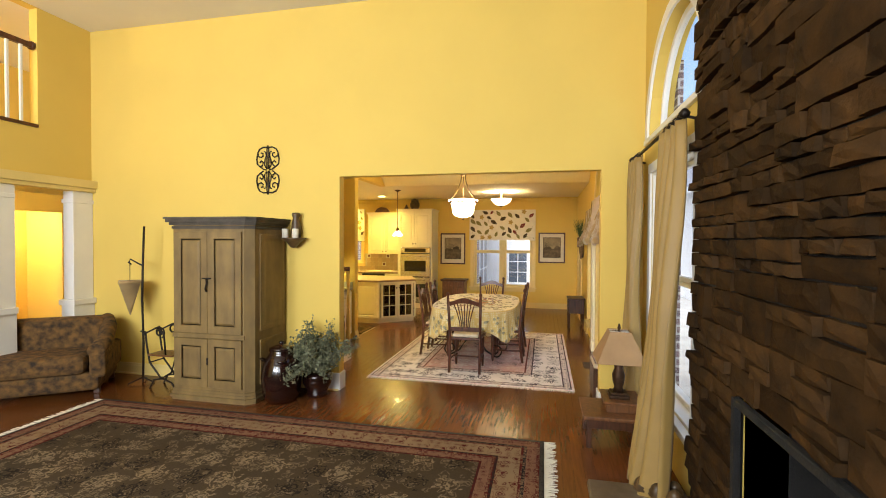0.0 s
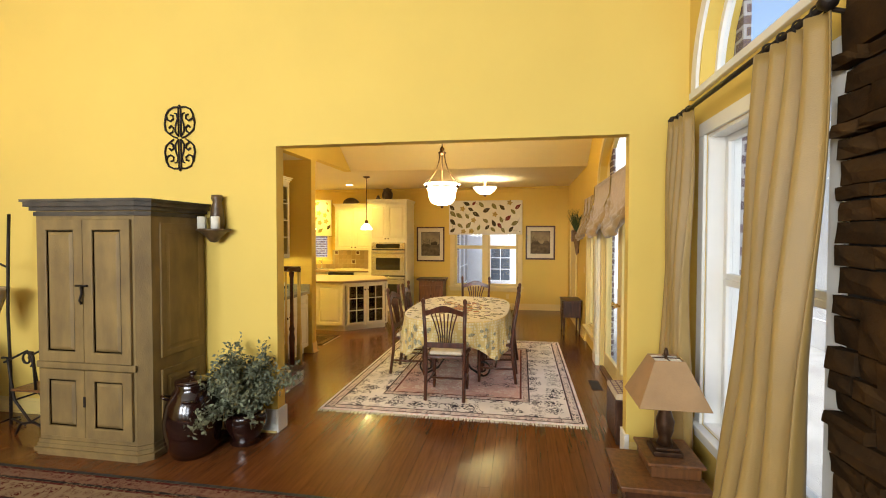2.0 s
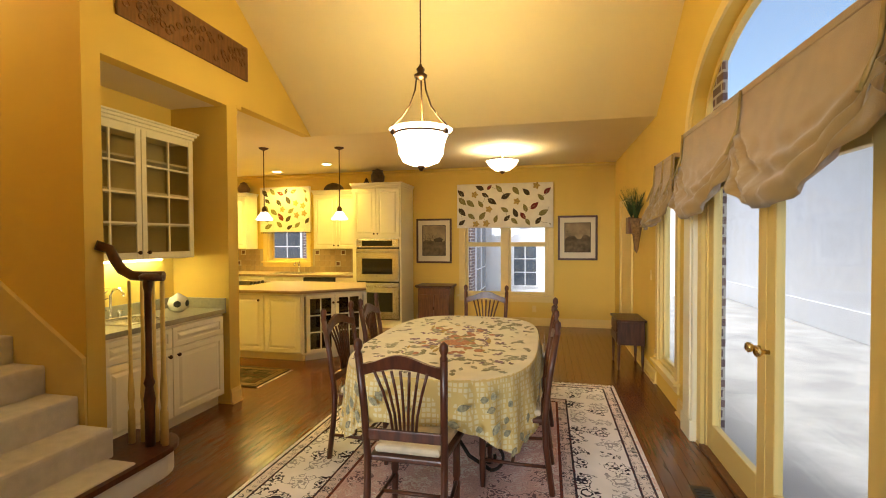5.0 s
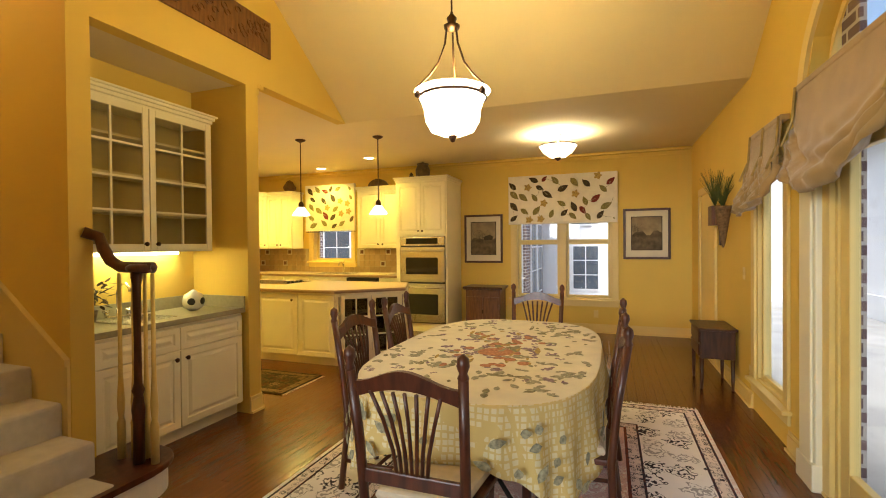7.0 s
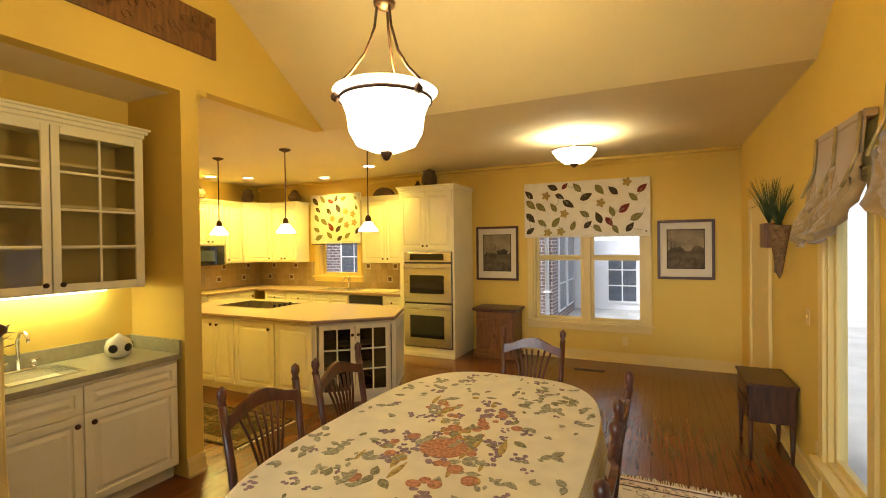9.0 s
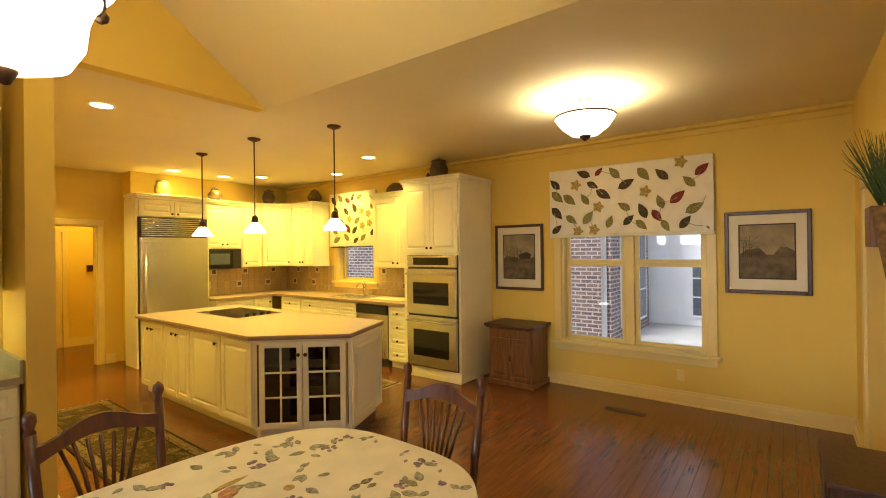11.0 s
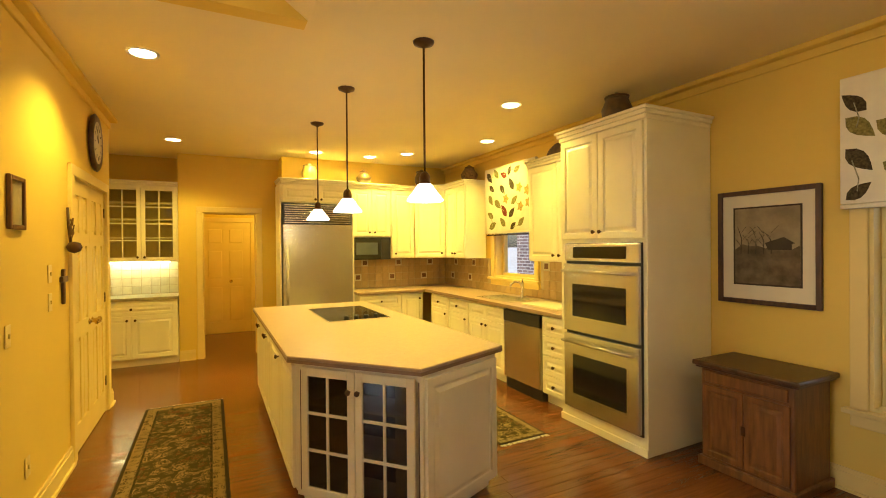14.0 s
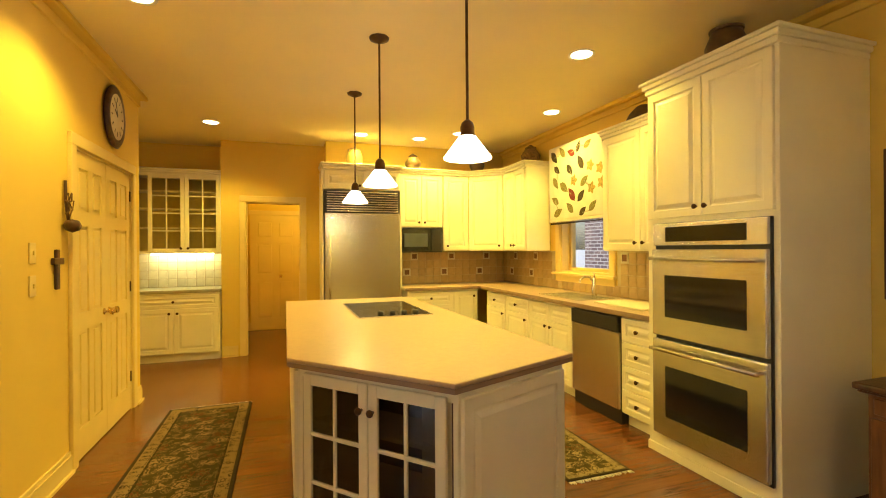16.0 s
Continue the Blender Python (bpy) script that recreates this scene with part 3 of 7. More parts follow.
def arch_window(name, face, a0, a1, z0, rise, label, m_trim):
    t = thing(name, label, "window", kind="structure")
    c, r = (a0 + a1) / 2, (a1 - a0) / 2

    def band(ri, ro, x0, x1):
        bm = bmesh.new()
        inn = [(c + (r + ri) * math.cos(math.pi * i / 24), z0 + (rise + ri) * math.sin(math.pi * i / 24)) for i in range(25)]
        out = [(c + (r + ro) * math.cos(math.pi * i / 24), z0 + (rise + ro) * math.sin(math.pi * i / 24)) for i in range(25)]
        for i in range(24):
            quad = [inn[i], inn[i + 1], out[i + 1], out[i]]
            vs = [bm.verts.new((x, *p)) for x in (x0, x1) for p in quad]
            for q in ((0, 1, 2, 3), (4, 5, 6, 7), (0, 1, 5, 4), (1, 2, 6, 5), (2, 3, 7, 6), (3, 0, 4, 7)):
                bm.faces.new([vs[j] for j in q])
        return bm
    part("arch_casing", band(0, 0.09, face - 0.022, face), m_trim, t)
    bm = band(-0.05, 0, face + 0.09, face + 0.14)
    box(bm, face + 0.09, face + 0.14, a0, a1, z0, z0 + 0.045, 0.004)
    part("window_frame", bm, m_trim, t)
    bm = bmesh.new()
    box(bm, face - 0.03, face + 0.09, a0 - 0.1, a1 + 0.1, z0 - 0.05, z0, 0.004)
    part("sill", bm, m_trim, t)
    bm = bmesh.new()
    prism(bm, [(c + (r - 0.03) * math.cos(math.pi * i / 24), z0 + (rise - 0.03) * math.sin(math.pi * i / 24)) for i in range(25)], 0, 0.006, Matrix(((0, 0, 1, face + 0.11), (1, 0, 0, 0), (0, 1, 0, 0), (0, 0, 0, 1))))
    p = part("pane", bm, M_GLASS, t)
    p.visible_shadow = False
    return t


sash_window("window_1", "y", 12.04, -1.58, -0.05, 0.53, 2.45, [1.46], [-0.815], "cream double window with lower and upper sashes")
sash_window("window_2", "y", 12.04, -5.67, -4.78, 1.12, 2.4, [], [], "small cream kitchen casement window above the sink")
sash_window("window_3", "x", LW, 3.22, 4.48, 0.45, 2.38, [1.43], [], "tall white double-hung window behind gold curtains", m_trim=M_WHITE)
arch_window("window_4", LW, 3.05, 4.65, 2.73, 0.84, "white half-round window above the curtain rod", M_WHITE)
arch_window("window_5", RW, 5.62, 7.8, 2.35, 0.72, "cream half-round window above the patio doors", M_TRIM)
sash_window("window_6", "x", RW, 8.15, 8.83, 0.28, 2.04, [], [], "narrow cream sidelight beside the patio doors", deep=0.05, reveal=0.098)
# assumed windows, added out of view to fit the back daylight lamps
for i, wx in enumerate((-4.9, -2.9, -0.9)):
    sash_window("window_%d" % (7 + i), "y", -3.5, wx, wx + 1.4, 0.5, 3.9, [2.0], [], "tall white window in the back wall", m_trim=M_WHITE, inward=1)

t = thing("door_1", "cream glazed french patio doors, shut", "door", kind="structure")
bm = bmesh.new()
casing(bm, "x", RW, 5.52, 7.4, 0.02, 2.04, w=0.09, t=-0.03, sill=False)
part("door_casing", bm, M_TRIM, t)
part("post", boxes((RW - 0.06, RW, 7.492, 7.72, 0.0, 2.02), (RW - 0.075, RW - 0.06, 7.52, 7.69, 0.0, 2.02), (RW - 0.08, RW, 7.485, 7.73, 0.0, 0.16), bev=0.008), M_CAB, t, "pale cream panelled door post")
part("threshold", boxes((RW - 0.04, RW + 0.1, 5.52, 7.4, 0.0, 0.03), bev=0.006), M_MEDW, t, "worn brown wooden threshold")
part("jamb", boxes((RW - 0.002, RW + 0.098, 5.52, 5.55, 0.03, 2.04), (RW - 0.002, RW + 0.098, 7.37, 7.4, 0.03, 2.04), (RW - 0.002, RW + 0.098, 5.55, 7.37, 2.01, 2.04)), M_TRIM, t)
for a, b in ((5.55, 6.458), (6.462, 7.37)):
    x0, x1 = RW + 0.008, RW + 0.053
    leaf = part("door_leaf", boxes((x0, x1, a, a + 0.1, 0.03, 2.01), (x0, x1, b - 0.1, b, 0.03, 2.01), (x0, x1, a + 0.1, b - 0.1, 0.03, 0.22), (x0, x1, a + 0.1, b - 0.1, 1.9, 2.01), bev=0.004), M_TRIM, t)
    p = part("pane", boxes((x0 + 0.02, x0 + 0.027, a + 0.09, b - 0.09, 0.21, 1.91)), M_GLASS, leaf)
    p.visible_shadow = False
    bm = bmesh.new()
    ky = 6.42 if a < 6 else 6.53
    lathe(bm, [(0.012, 0), (0.012, 0.03), (0.027, 0.045), (0.03, 0.06), (0.02, 0.07)], 12, m=Matrix.Translation((x0, ky, 0.95)) @ Matrix.Rotation(radians(-90), 4, "Y"))
    part("door_knob", bm, M_BRASS, leaf, "brass knob")


def panel_door(parent, x0, x1, z0, z1, y, knob=None, six=False):
    """A six-panel door leaf, front at y, facing -y."""
    bm = bmesh.new()
    box(bm, x0, x1, y + 0.012, y + 0.038, z0, z1)
    w, c = x1 - x0, (x0 + x1) / 2
    st = 0.11 if w > 0.7 else 0.085
    rows = [z0, z0 + 0.2, z0 + 0.86, z0 + 0.98, z1 - 0.5, z1 - 0.4, z1 - 0.11, z1]
    for a, b in ((x0, x0 + st), (x1 - st, x1), (c - 0.04, c + 0.04)):
        box(bm, a, b, y, y + 0.012, z0, z1)
    for i in (0, 2, 4, 6):
        for a, b in ((x0 + st, c - 0.04), (c + 0.04, x1 - st)):
            box(bm, a, b, y, y + 0.012, rows[i], rows[i + 1])
    for i in (1, 3, 5):
        for a, b in ((x0 + st, c - 0.04), (c + 0.04, x1 - st)):
            box(bm, a + 0.025, b - 0.025, y + 0.002, y + 0.014, rows[i] + 0.025, rows[i + 1] - 0.025, 0.005)
    leaf = part("door_leaf", bm, M_TRIM, parent)
    if knob:
        bm = bmesh.new()
        lathe(bm, [(0.025, 0), (0.025, 0.006), (0.011, 0.01), (0.011, 0.035), (0.026, 0.045), (0.028, 0.06), (0.015, 0.07)], 14, m=Matrix.Translation((knob, y, 0.95)) @ Matrix.Rotation(radians(90), 4, "X"))
        part("door_knob", bm, M_BRASS, leaf, "brass knob")
    return leaf


t = thing("door_2", "cream six-panel double pantry doors, shut", "door", pose(-4.5, 7.57, 0, 0, 0, 180), kind="structure")
bm = bmesh.new()
for a, b, c, d in ((-0.08, 0, 0, 2.1), (1.18, 1.26, 0, 2.1), (-0.08, 1.26, 2.1, 2.18)):
    box(bm, a, b, -0.025, 0.0, c, d, 0.004)
box(bm, 0, 0.015, 0, 0.12, 0, 2.1), box(bm, 1.165, 1.18, 0, 0.12, 0, 2.1), box(bm, 0.015, 1.165, 0, 0.12, 2.085, 2.1)
part("door_casing", bm, M_TRIM, t)
for a, b, k in ((0.017, 0.588, 0.54), (0.592, 1.163, 0.64)):
    leaf = panel_door(t, a, b, 0.01, 2.083, 0.004, k)
    for hz in (0.25, 1.05, 1.85):
        hx = 0.02 if a < 0.3 else 1.16
        part("hinge", boxes((hx - 0.008, hx + 0.008, -0.004, 0.006, hz, hz + 0.09), bev=0.002), M_BRONZE, leaf, "dark bronze hinge")
t = thing("door_3", "cream cased doorway to the laundry room, open", "doorway", kind="structure")
bm = bmesh.new()
for a, b, c, d in ((8.3, 8.38, 0, 2.06), (9.08, 9.16, 0, 2.06), (8.3, 9.16, 2.06, 2.14)):
    box(bm, -7.55, -7.528, a, b, c, d, 0.004)
box(bm, -7.68, -7.552, 8.38, 8.395, 0, 2.06), box(bm, -7.68, -7.552, 9.065, 9.08, 0, 2.06), box(bm, -7.68, -7.552, 8.395, 9.065, 2.045, 2.06)
part("door_casing", bm, M_TRIM, t)
t = thing("door_4", "cream six-panel laundry back door, shut", "door", pose(-9.57, 8.3, 0, 0, 0, 90), kind="structure")
panel_door(t, 0.0, 0.84, 0.01, 2.03, -0.01, 0.5)
bm = bmesh.new()
box(bm, 0.84, 0.92, -0.03, 0.0, 0, 2.03, 0.004), box(bm, -0.03, 0.92, -0.03, 0.0, 2.03, 2.11, 0.004)
part("door_casing", bm, M_TRIM, t)

# pilasters and header of the hall arcade
bm = boxes((-5.59, -5.5, -3.4, 4.84, 2.4, 2.5), (-5.59, -5.53, -3.4, 4.84, 2.35, 2.4), bev=0.008)
solid("trim_header", bm, M_TRIM, "cream moulded header over the hall arcade", "moulding", kind="structure")
for y0, y1 in ((4.58, 4.838), (3.62, 3.92)):
    t = thing("pilaster", "white square pilaster on a panelled pedestal", "column")
    part("pedestal", boxes((-5.76, -5.56, y0 - 0.02, y1, 0.0, 0.9), (-5.78, -5.53, y0 - 0.04, y1, 0.9, 0.97), (-5.78, -5.54, y0 - 0.03, y1, 0, 0.15), bev=0.006), M_WHITE, t)
    part("shaft", boxes((-5.74, -5.58, y0 - 0.004, min(y1 + 0.004, 4.838), 0.97, 2.35), (-5.755, -5.565, y0 - 0.015, y1, 2.2, 2.25), bev=0.004), M_WHITE, t)
t = thing("gallery_railing", "dark wooden gallery handrail with white balusters", "railing")
bm = boxes((-5.69, -5.62, 1.2, 4.18, 3.98, 4.04), bev=0.015)
lathe(bm, [(0.0, 0), (0.05, 0.0), (0.05, 0.03), (0, 0.03)], 16, m=Matrix.Translation((-5.655, 4.18, 4.01)) @ Matrix.Rotation(radians(90), 4, "X"), caps=False)
part("handrail", bm, M_CHAIR, t, "dark stained handrail with a round rosette")
part("shoe_rail", boxes((-5.7, -5.58, 1.2, 4.188, 3.052, 3.09), bev=0.006), M_CHAIR, t, "dark stained bottom rail")
bm = boxes((-5.67, -5.64, -0.015, 0.015, 3.09, 3.99), bev=0.004)
bal = part("baluster", bm, M_WHITE, t)
bal.matrix_basis = pose(0, 4.05, 0)
for i in range(1, 18):
    again(bal, t, pose(0, 4.05 - 0.14 * i, 0))

# ---------------------------------------------------------------- stairs
t = thing("stair", "carpeted staircase with a curved starting step", "stairs", kind="structure")
RISE, RUN = 0.185, 0.27
for i in range(11):
    x1 = -2.49 - RUN * i
    if i == 0:
        poly = [(-3.0, 4.97), (-2.56, 4.97), (-2.52, 5.2), *arc(-2.77, 6.15, 0.25, 0, 100, 8), (-3.0, 6.39)]
        bm = bmesh.new()
        prism(bm, poly, 0, RISE - 0.035)
        part("riser", bm, M_WHITE, t)
        bm = bmesh.new()
        prism(bm, [(x + 0.025 * (x > -2.9), y + 0.02 * (y > 6.2)) for x, y in poly], RISE - 0.035, RISE, bev=0.008)
        part("tread", bm, M_CHAIR, t, "dark stained wooden starting tread")
        part("carpet", boxes((-3.0, -2.53, 5.0, 5.98, 0.02, RISE + 0.012), bev=0.02), M_CARPET, t, "cream pile carpet")
    else:
        part("step", boxes((x1 - RUN - 0.02, x1, 4.97, 6.03, max(0, RISE * i - 0.19), RISE * (i + 1)), bev=0.022), M_CARPET, t, "cream carpeted step")
bm = bmesh.new()
for z0, z1, th in ((0.0, 0.04, 0.03), (-0.55, 0.0, 0.018)):
    poly = [(-2.985, 0.76 + z0), (-2.985, 0.76 + z1), (-5.5, 0.76 + z1 + 2.515 * RISE / RUN), (-5.5, 0.76 + z0 + 2.515 * RISE / RUN)]
    prism(bm, poly, 0, th, Matrix(((1, 0, 0, 0), (0, 0, -1, 6.04), (0, 1, 0, 0), (0, 0, 0, 1))))
part("skirt_board", bm, M_TRIM, t, "cream painted sloping skirt board")
# newel, balusters and handrail
t = thing("stair_balustrade", "dark newel post, cream balusters and curved handrail", "railing")
NX, NY = -2.66, 6.2
bm = bmesh.new()
lathe(bm, [(0.03, RISE + 0.001), (0.03, 0.42), (0.036, 0.5), (0.028, 0.55), (0.024, 0.58), (0.034, 0.61), (0.022, 0.65), (0.019, 0.9), (0.022, 1.22), (0.03, 1.26), (0.03, 1.3)], 16, at=(NX, NY, 0))
part("newel", bm, M_CHAIR, t, "turned dark newel post")
bm = bmesh.new()
rail = [(NX + 0.1, NY + 0.03, 1.32), (NX + 0.02, NY, 1.32), (NX - 0.1, NY - 0.02, 1.325), (NX - 0.17, NY - 0.03, 1.36), (NX - 0.23, NY - 0.03, 1.43), (NX - 0.28, NY - 0.02, 1.5), (-2.975, 6.11, 1.53)]
tube(bm, rail, 0.033, 12)
lathe(bm, [(0.03, 0), (0.075, 0.006), (0.08, 0.03), (0.06, 0.045), (0.0, 0.05)], 20, at=(NX + 0.03, NY + 0.01, 1.295))
part("handrail", bm, M_CHAIR, t, "dark polished curved handrail")
bm = bmesh.new()
lathe(bm, [(0.022, 0), (0.022, 0.2), (0.024, 0.21), (0.014, 0.24), (0.019, 0.29), (0.021, 0.33), (0.012, 0.5), (0.01, 1.1)], 12)
bal = part("baluster", bm, M_TRIM, t, "turned cream baluster")
bal.matrix_basis = pose(NX + 0.09, NY + 0.03, RISE)
for dx, dy in ((0.055, 0.075), (-0.02, 0.085), (-0.1, 0.07), (-0.16, 0.03)):
    again(bal, t, pose(NX + dx, NY + dy - 0.02, RISE))

# ---------------------------------------------------------------- cabinets


def knob(parent, x, z, y=0.0, material=None, r=0.016):
    bm = bmesh.new()
    lathe(bm, [(0.006, 0), (0.006, 0.014), (r, 0.02), (r, 0.028), (r * 0.5, 0.033)], 12, m=Matrix.Translation((x, y, z)) @ Matrix.Rotation(radians(90), 4, "X"))
    return part("knob", bm, material or M_BRONZE, parent, "dark bronze knob")


def raised_front(bm, x0, x1, z0, z1, y=0.0, rail=0.055, th=0.02):
    """A raised-panel front in one piece; its face lies at y - th and looks to -y."""
    f, g = y - th, y - 0.011
    steps = [(0.0, y), (0.0, f + 0.003), (0.003, f), (rail - 0.006, f), (rail, f + 0.003), (rail + 0.002, g)]
    if x1 - x0 > 2.6 * rail and z1 - z0 > 2.6 * rail:
        steps += [(rail + 0.012, g), (rail + 0.03, f + 0.001), (rail + 0.034, f - 0.001)]
    rings = [[bm.verts.new(p) for p in ((x0 + d, yy, z0 + d), (x1 - d, yy, z0 + d), (x1 - d, yy, z1 - d), (x0 + d, yy, z1 - d))] for d, yy in steps]
    for a, b in zip(rings, rings[1:]):
        for k in range(4):
            bm.faces.new((a[k], a[(k + 1) % 4], b[(k + 1) % 4], b[k]))
    bm.faces.new(rings[0][::-1])
    bm.faces.new(rings[-1])


def front(parent, x0, x1, z0, z1, kn=None, kind="door"):
    bm = bmesh.new()
    raised_front(bm, x0 + 0.003, x1 - 0.003, z0 + 0.003, z1 - 0.003, rail=min(0.055, (z1 - z0) * 0.26))
    d = part(kind, bm, M_CAB, parent)
    for k in (kn or []):
        knob(d, k[0], k[1], -0.02)
    return d


def glass_front(parent, x0, x1, z0, z1, cols, rows, kn=None, glass=None):
    bm = bmesh.new()
    s = 0.05
    for q in ((x0 + 0.003, x0 + s, z0, z1), (x1 - s, x1 - 0.003, z0, z1), (x0 + s, x1 - s, z0, z0 + s), (x0 + s, x1 - s, z1 - s, z1)):
        box(bm, q[0], q[1], -0.02, 0, q[2], q[3], 0.003)
    d = part("glazed_door", bm, M_CAB, parent)
    bm = bmesh.new()
    for i in range(1, cols):
        c = x0 + s + (x1 - x0 - 2 * s) * i / cols
        box(bm, c - 0.008, c + 0.008, -0.018, -0.002, z0 + s, z1 - s, 0.002)
    for i in range(1, rows):
        c = z0 + s + (z1 - z0 - 2 * s) * i / rows
        box(bm, x0 + s, x1 - s, -0.0185, -0.0025, c - 0.008, c + 0.008, 0.002)
    part("muntin_grid", bm, M_CAB, d)
    part("pane", boxes((x0 + s - 0.004, x1 - s + 0.004, -0.009, -0.006, z0 + s - 0.004, z1 - s + 0.004)), glass or M_CGLASS, d)
    for k in (kn or []):
        knob(d, k[0], k[1], -0.02)


def cabinet(name, label, m, w, d, z0, z1, toe=0.0, crown=0.0, open_front=False, shelves=(), group="", inside=None):
    """A carcass, front at y=0 facing -y, left edge at x=0."""
    t = thing(name, label, "cabinet", m, group)
    bm = bmesh.new()
    b = z0 + toe
    if open_front:
        for q in ((0, 0.02, 0, d, b, z1), (w - 0.02, w, 0, d, b, z1), (0.02, w - 0.02, d - 0.02, d, b, z1), (0.02, w - 0.02, 0, d - 0.02, b, b + 0.03), (0.02, w - 0.02, 0, d - 0.02, z1 - 0.04, z1)):
            box(bm, *q)
    else:
        box(bm, 0, w, 0, d, b, z1, 0.003)
    if toe:
        box(bm, 0.0, w, 0.06, d, z0, b)
    part("body", bm, M_CAB, t)
    if open_front:
        part("lining", boxes((0.022, w - 0.022, d - 0.03, d - 0.021, b + 0.03, z1 - 0.04), (0.022, 0.028, 0.002, d - 0.03, b + 0.034, z1 - 0.044), (w - 0.028, w - 0.022, 0.002, d - 0.03, b + 0.034, z1 - 0.044)), inside or M_CABIN, t)
    for s in shelves:
        part("shelf", boxes((0.029, w - 0.029, 0.03, d - 0.031, s, s + 0.018)), M_CAB, t)
    if crown:
        bm = boxes((-0.005, w + 0.005, -0.02, d, z1, z1 + crown * 0.4), (-0.02, w + 0.02, -0.035, d, z1 + crown * 0.4, z1 + crown * 0.75), (-0.035, w + 0.035, -0.05, d, z1 + crown * 0.75, z1 + crown), bev=0.005)
        part("crown", bm, M_CAB, t)
    return t


def base_unit(m, w, d, layout, label, z1=0.87, toe=0.1):
    t = cabinet("base_cabinet", label, m, w, d, 0.0, z1, toe)
    if layout == "drawers":
        h = (z1 - toe - 0.02) / 4
        for i in range(4):
            front(t, 0.01, w - 0.01, toe + 0.01 + i * h, toe + 0.01 + (i + 1) * h, [(w / 2, toe + 0.01 + (i + 0.5) * h)], "drawer")
    elif layout == "door":
        front(t, 0.01, w - 0.01, toe + 0.01, z1 - 0.02, [(w - 0.07, z1 - 0.09)])
    elif layout == "plain":
        front(t, 0.01, w - 0.01, toe + 0.01, z1 - 0.02)
    elif layout == "pair":
        front(t, 0.01, w / 2, toe + 0.01, z1 - 0.02, [(w / 2 - 0.05, z1 - 0.09)])
        front(t, w / 2, w - 0.01, toe + 0.01, z1 - 0.02, [(w / 2 + 0.05, z1 - 0.09)])
    elif layout in ("drawer_pair", "drawer2_pair", "drawer_door"):
        n = 2 if layout == "drawer2_pair" else 1
        for i in range(n):
            a, b = 0.01 + (w - 0.02) * i / n, 0.01 + (w - 0.02) * (i + 1) / n
            front(t, a, b, z1 - 0.19, z1 - 0.02, [] if n == 2 else [((a + b) / 2, z1 - 0.105)], "drawer")
        if layout == "drawer_door":
            front(t, 0.01, w - 0.01, toe + 0.01, z1 - 0.19, [(w - 0.06, z1 - 0.25)])
        else:
            front(t, 0.01, w / 2, toe + 0.01, z1 - 0.19, [(w / 2 - 0.045, z1 - 0.25)])
            front(t, w / 2, w - 0.01, toe + 0.01, z1 - 0.19, [(w / 2 + 0.045, z1 - 0.25)])
    return t


WH = "white painted raised-panel "
# island
base_unit(pose(-5.5, 8.93, 0), 0.62, 0.5, "pair", WH + "island cabinet with two doors")
base_unit(pose(-4.88, 8.93, 0), 0.62, 0.5, "pair", WH + "island cabinet with two doors")
base_unit(pose(-4.26, 8.93, 0), 0.62, 0.5, "door", WH + "island cabinet with one door")
base_unit(pose(-3.64, 8.93, 0), 0.53, 0.5, "plain", WH + "island end cabinet")
ISL = [(-5.58, 8.88), (-3.11, 8.88), (-2.46, 9.46), (-2.74, 10.16), (-5.54, 10.1)]
ca = math.degrees(math.atan2(0.58, 0.65))
L1 = math.hypot(0.62, 0.545)
# dark wood lining and tinted glass paint the unlit inside of this white cabinet
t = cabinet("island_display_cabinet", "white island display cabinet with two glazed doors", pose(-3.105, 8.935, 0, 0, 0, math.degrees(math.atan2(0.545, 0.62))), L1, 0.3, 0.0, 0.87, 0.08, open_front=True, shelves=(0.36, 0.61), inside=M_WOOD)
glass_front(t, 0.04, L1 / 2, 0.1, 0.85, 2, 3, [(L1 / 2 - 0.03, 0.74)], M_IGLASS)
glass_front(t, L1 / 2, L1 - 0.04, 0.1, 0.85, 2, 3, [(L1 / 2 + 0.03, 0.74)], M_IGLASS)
L2 = math.hypot(0.25, 0.62)
base_unit(pose(-2.485, 9.48, 0, 0, 0, math.degrees(math.atan2(0.62, -0.25))), L2, 0.22, "plain", WH + "angled island end panel", toe=0.08)
bm = bmesh.new()
prism(bm, [(-5.5, 9.44), (-3.12, 9.44), (-2.95, 9.5), (-2.9, 10.0), (-3.1, 10.08), (-5.5, 10.06)], 0.08, 0.87)
solid("island_core", bm, M_CAB, "white painted back of the kitchen island", "cabinet")
bm = bmesh.new()
prism(bm, ISL, 0.872, 0.892)
t = thing("island_worktop", "tan laminate island worktop with a darker wooden edge", "worktop")
part("edge", bm, M_CEDGE, t, "brown wooden edge")
bm = bmesh.new()
prism(bm, ISL, 0.892, 0.912, bev=0.006)
part("slab", bm, M_COUNTER, t)
t = thing("cooktop", "black glass electric cooktop with black knobs", "cooktop")
part("glass", boxes((-5.1, -4.2, 9.38, 9.92, 0.912, 0.918), bev=0.002), M_BLACK, t)
part("rim", boxes((-5.11, -5.1, 9.37, 9.93, 0.912, 0.92), (-4.2, -4.19, 9.37, 9.93, 0.912, 0.92), (-5.1, -4.2, 9.37, 9.38, 0.912, 0.92), (-5.1, -4.2, 9.92, 9.93, 0.912, 0.92)), M_STEEL, t)
for i in range(4):
    bm = bmesh.new()
    lathe(bm, [(0.022, 0), (0.022, 0.022), (0.012, 0.028)], 12, at=(-4.28 - 0.0 * i, 9.55 + 0.09 * i, 0.918))
    part("knob", bm, M_BLACKP, t)
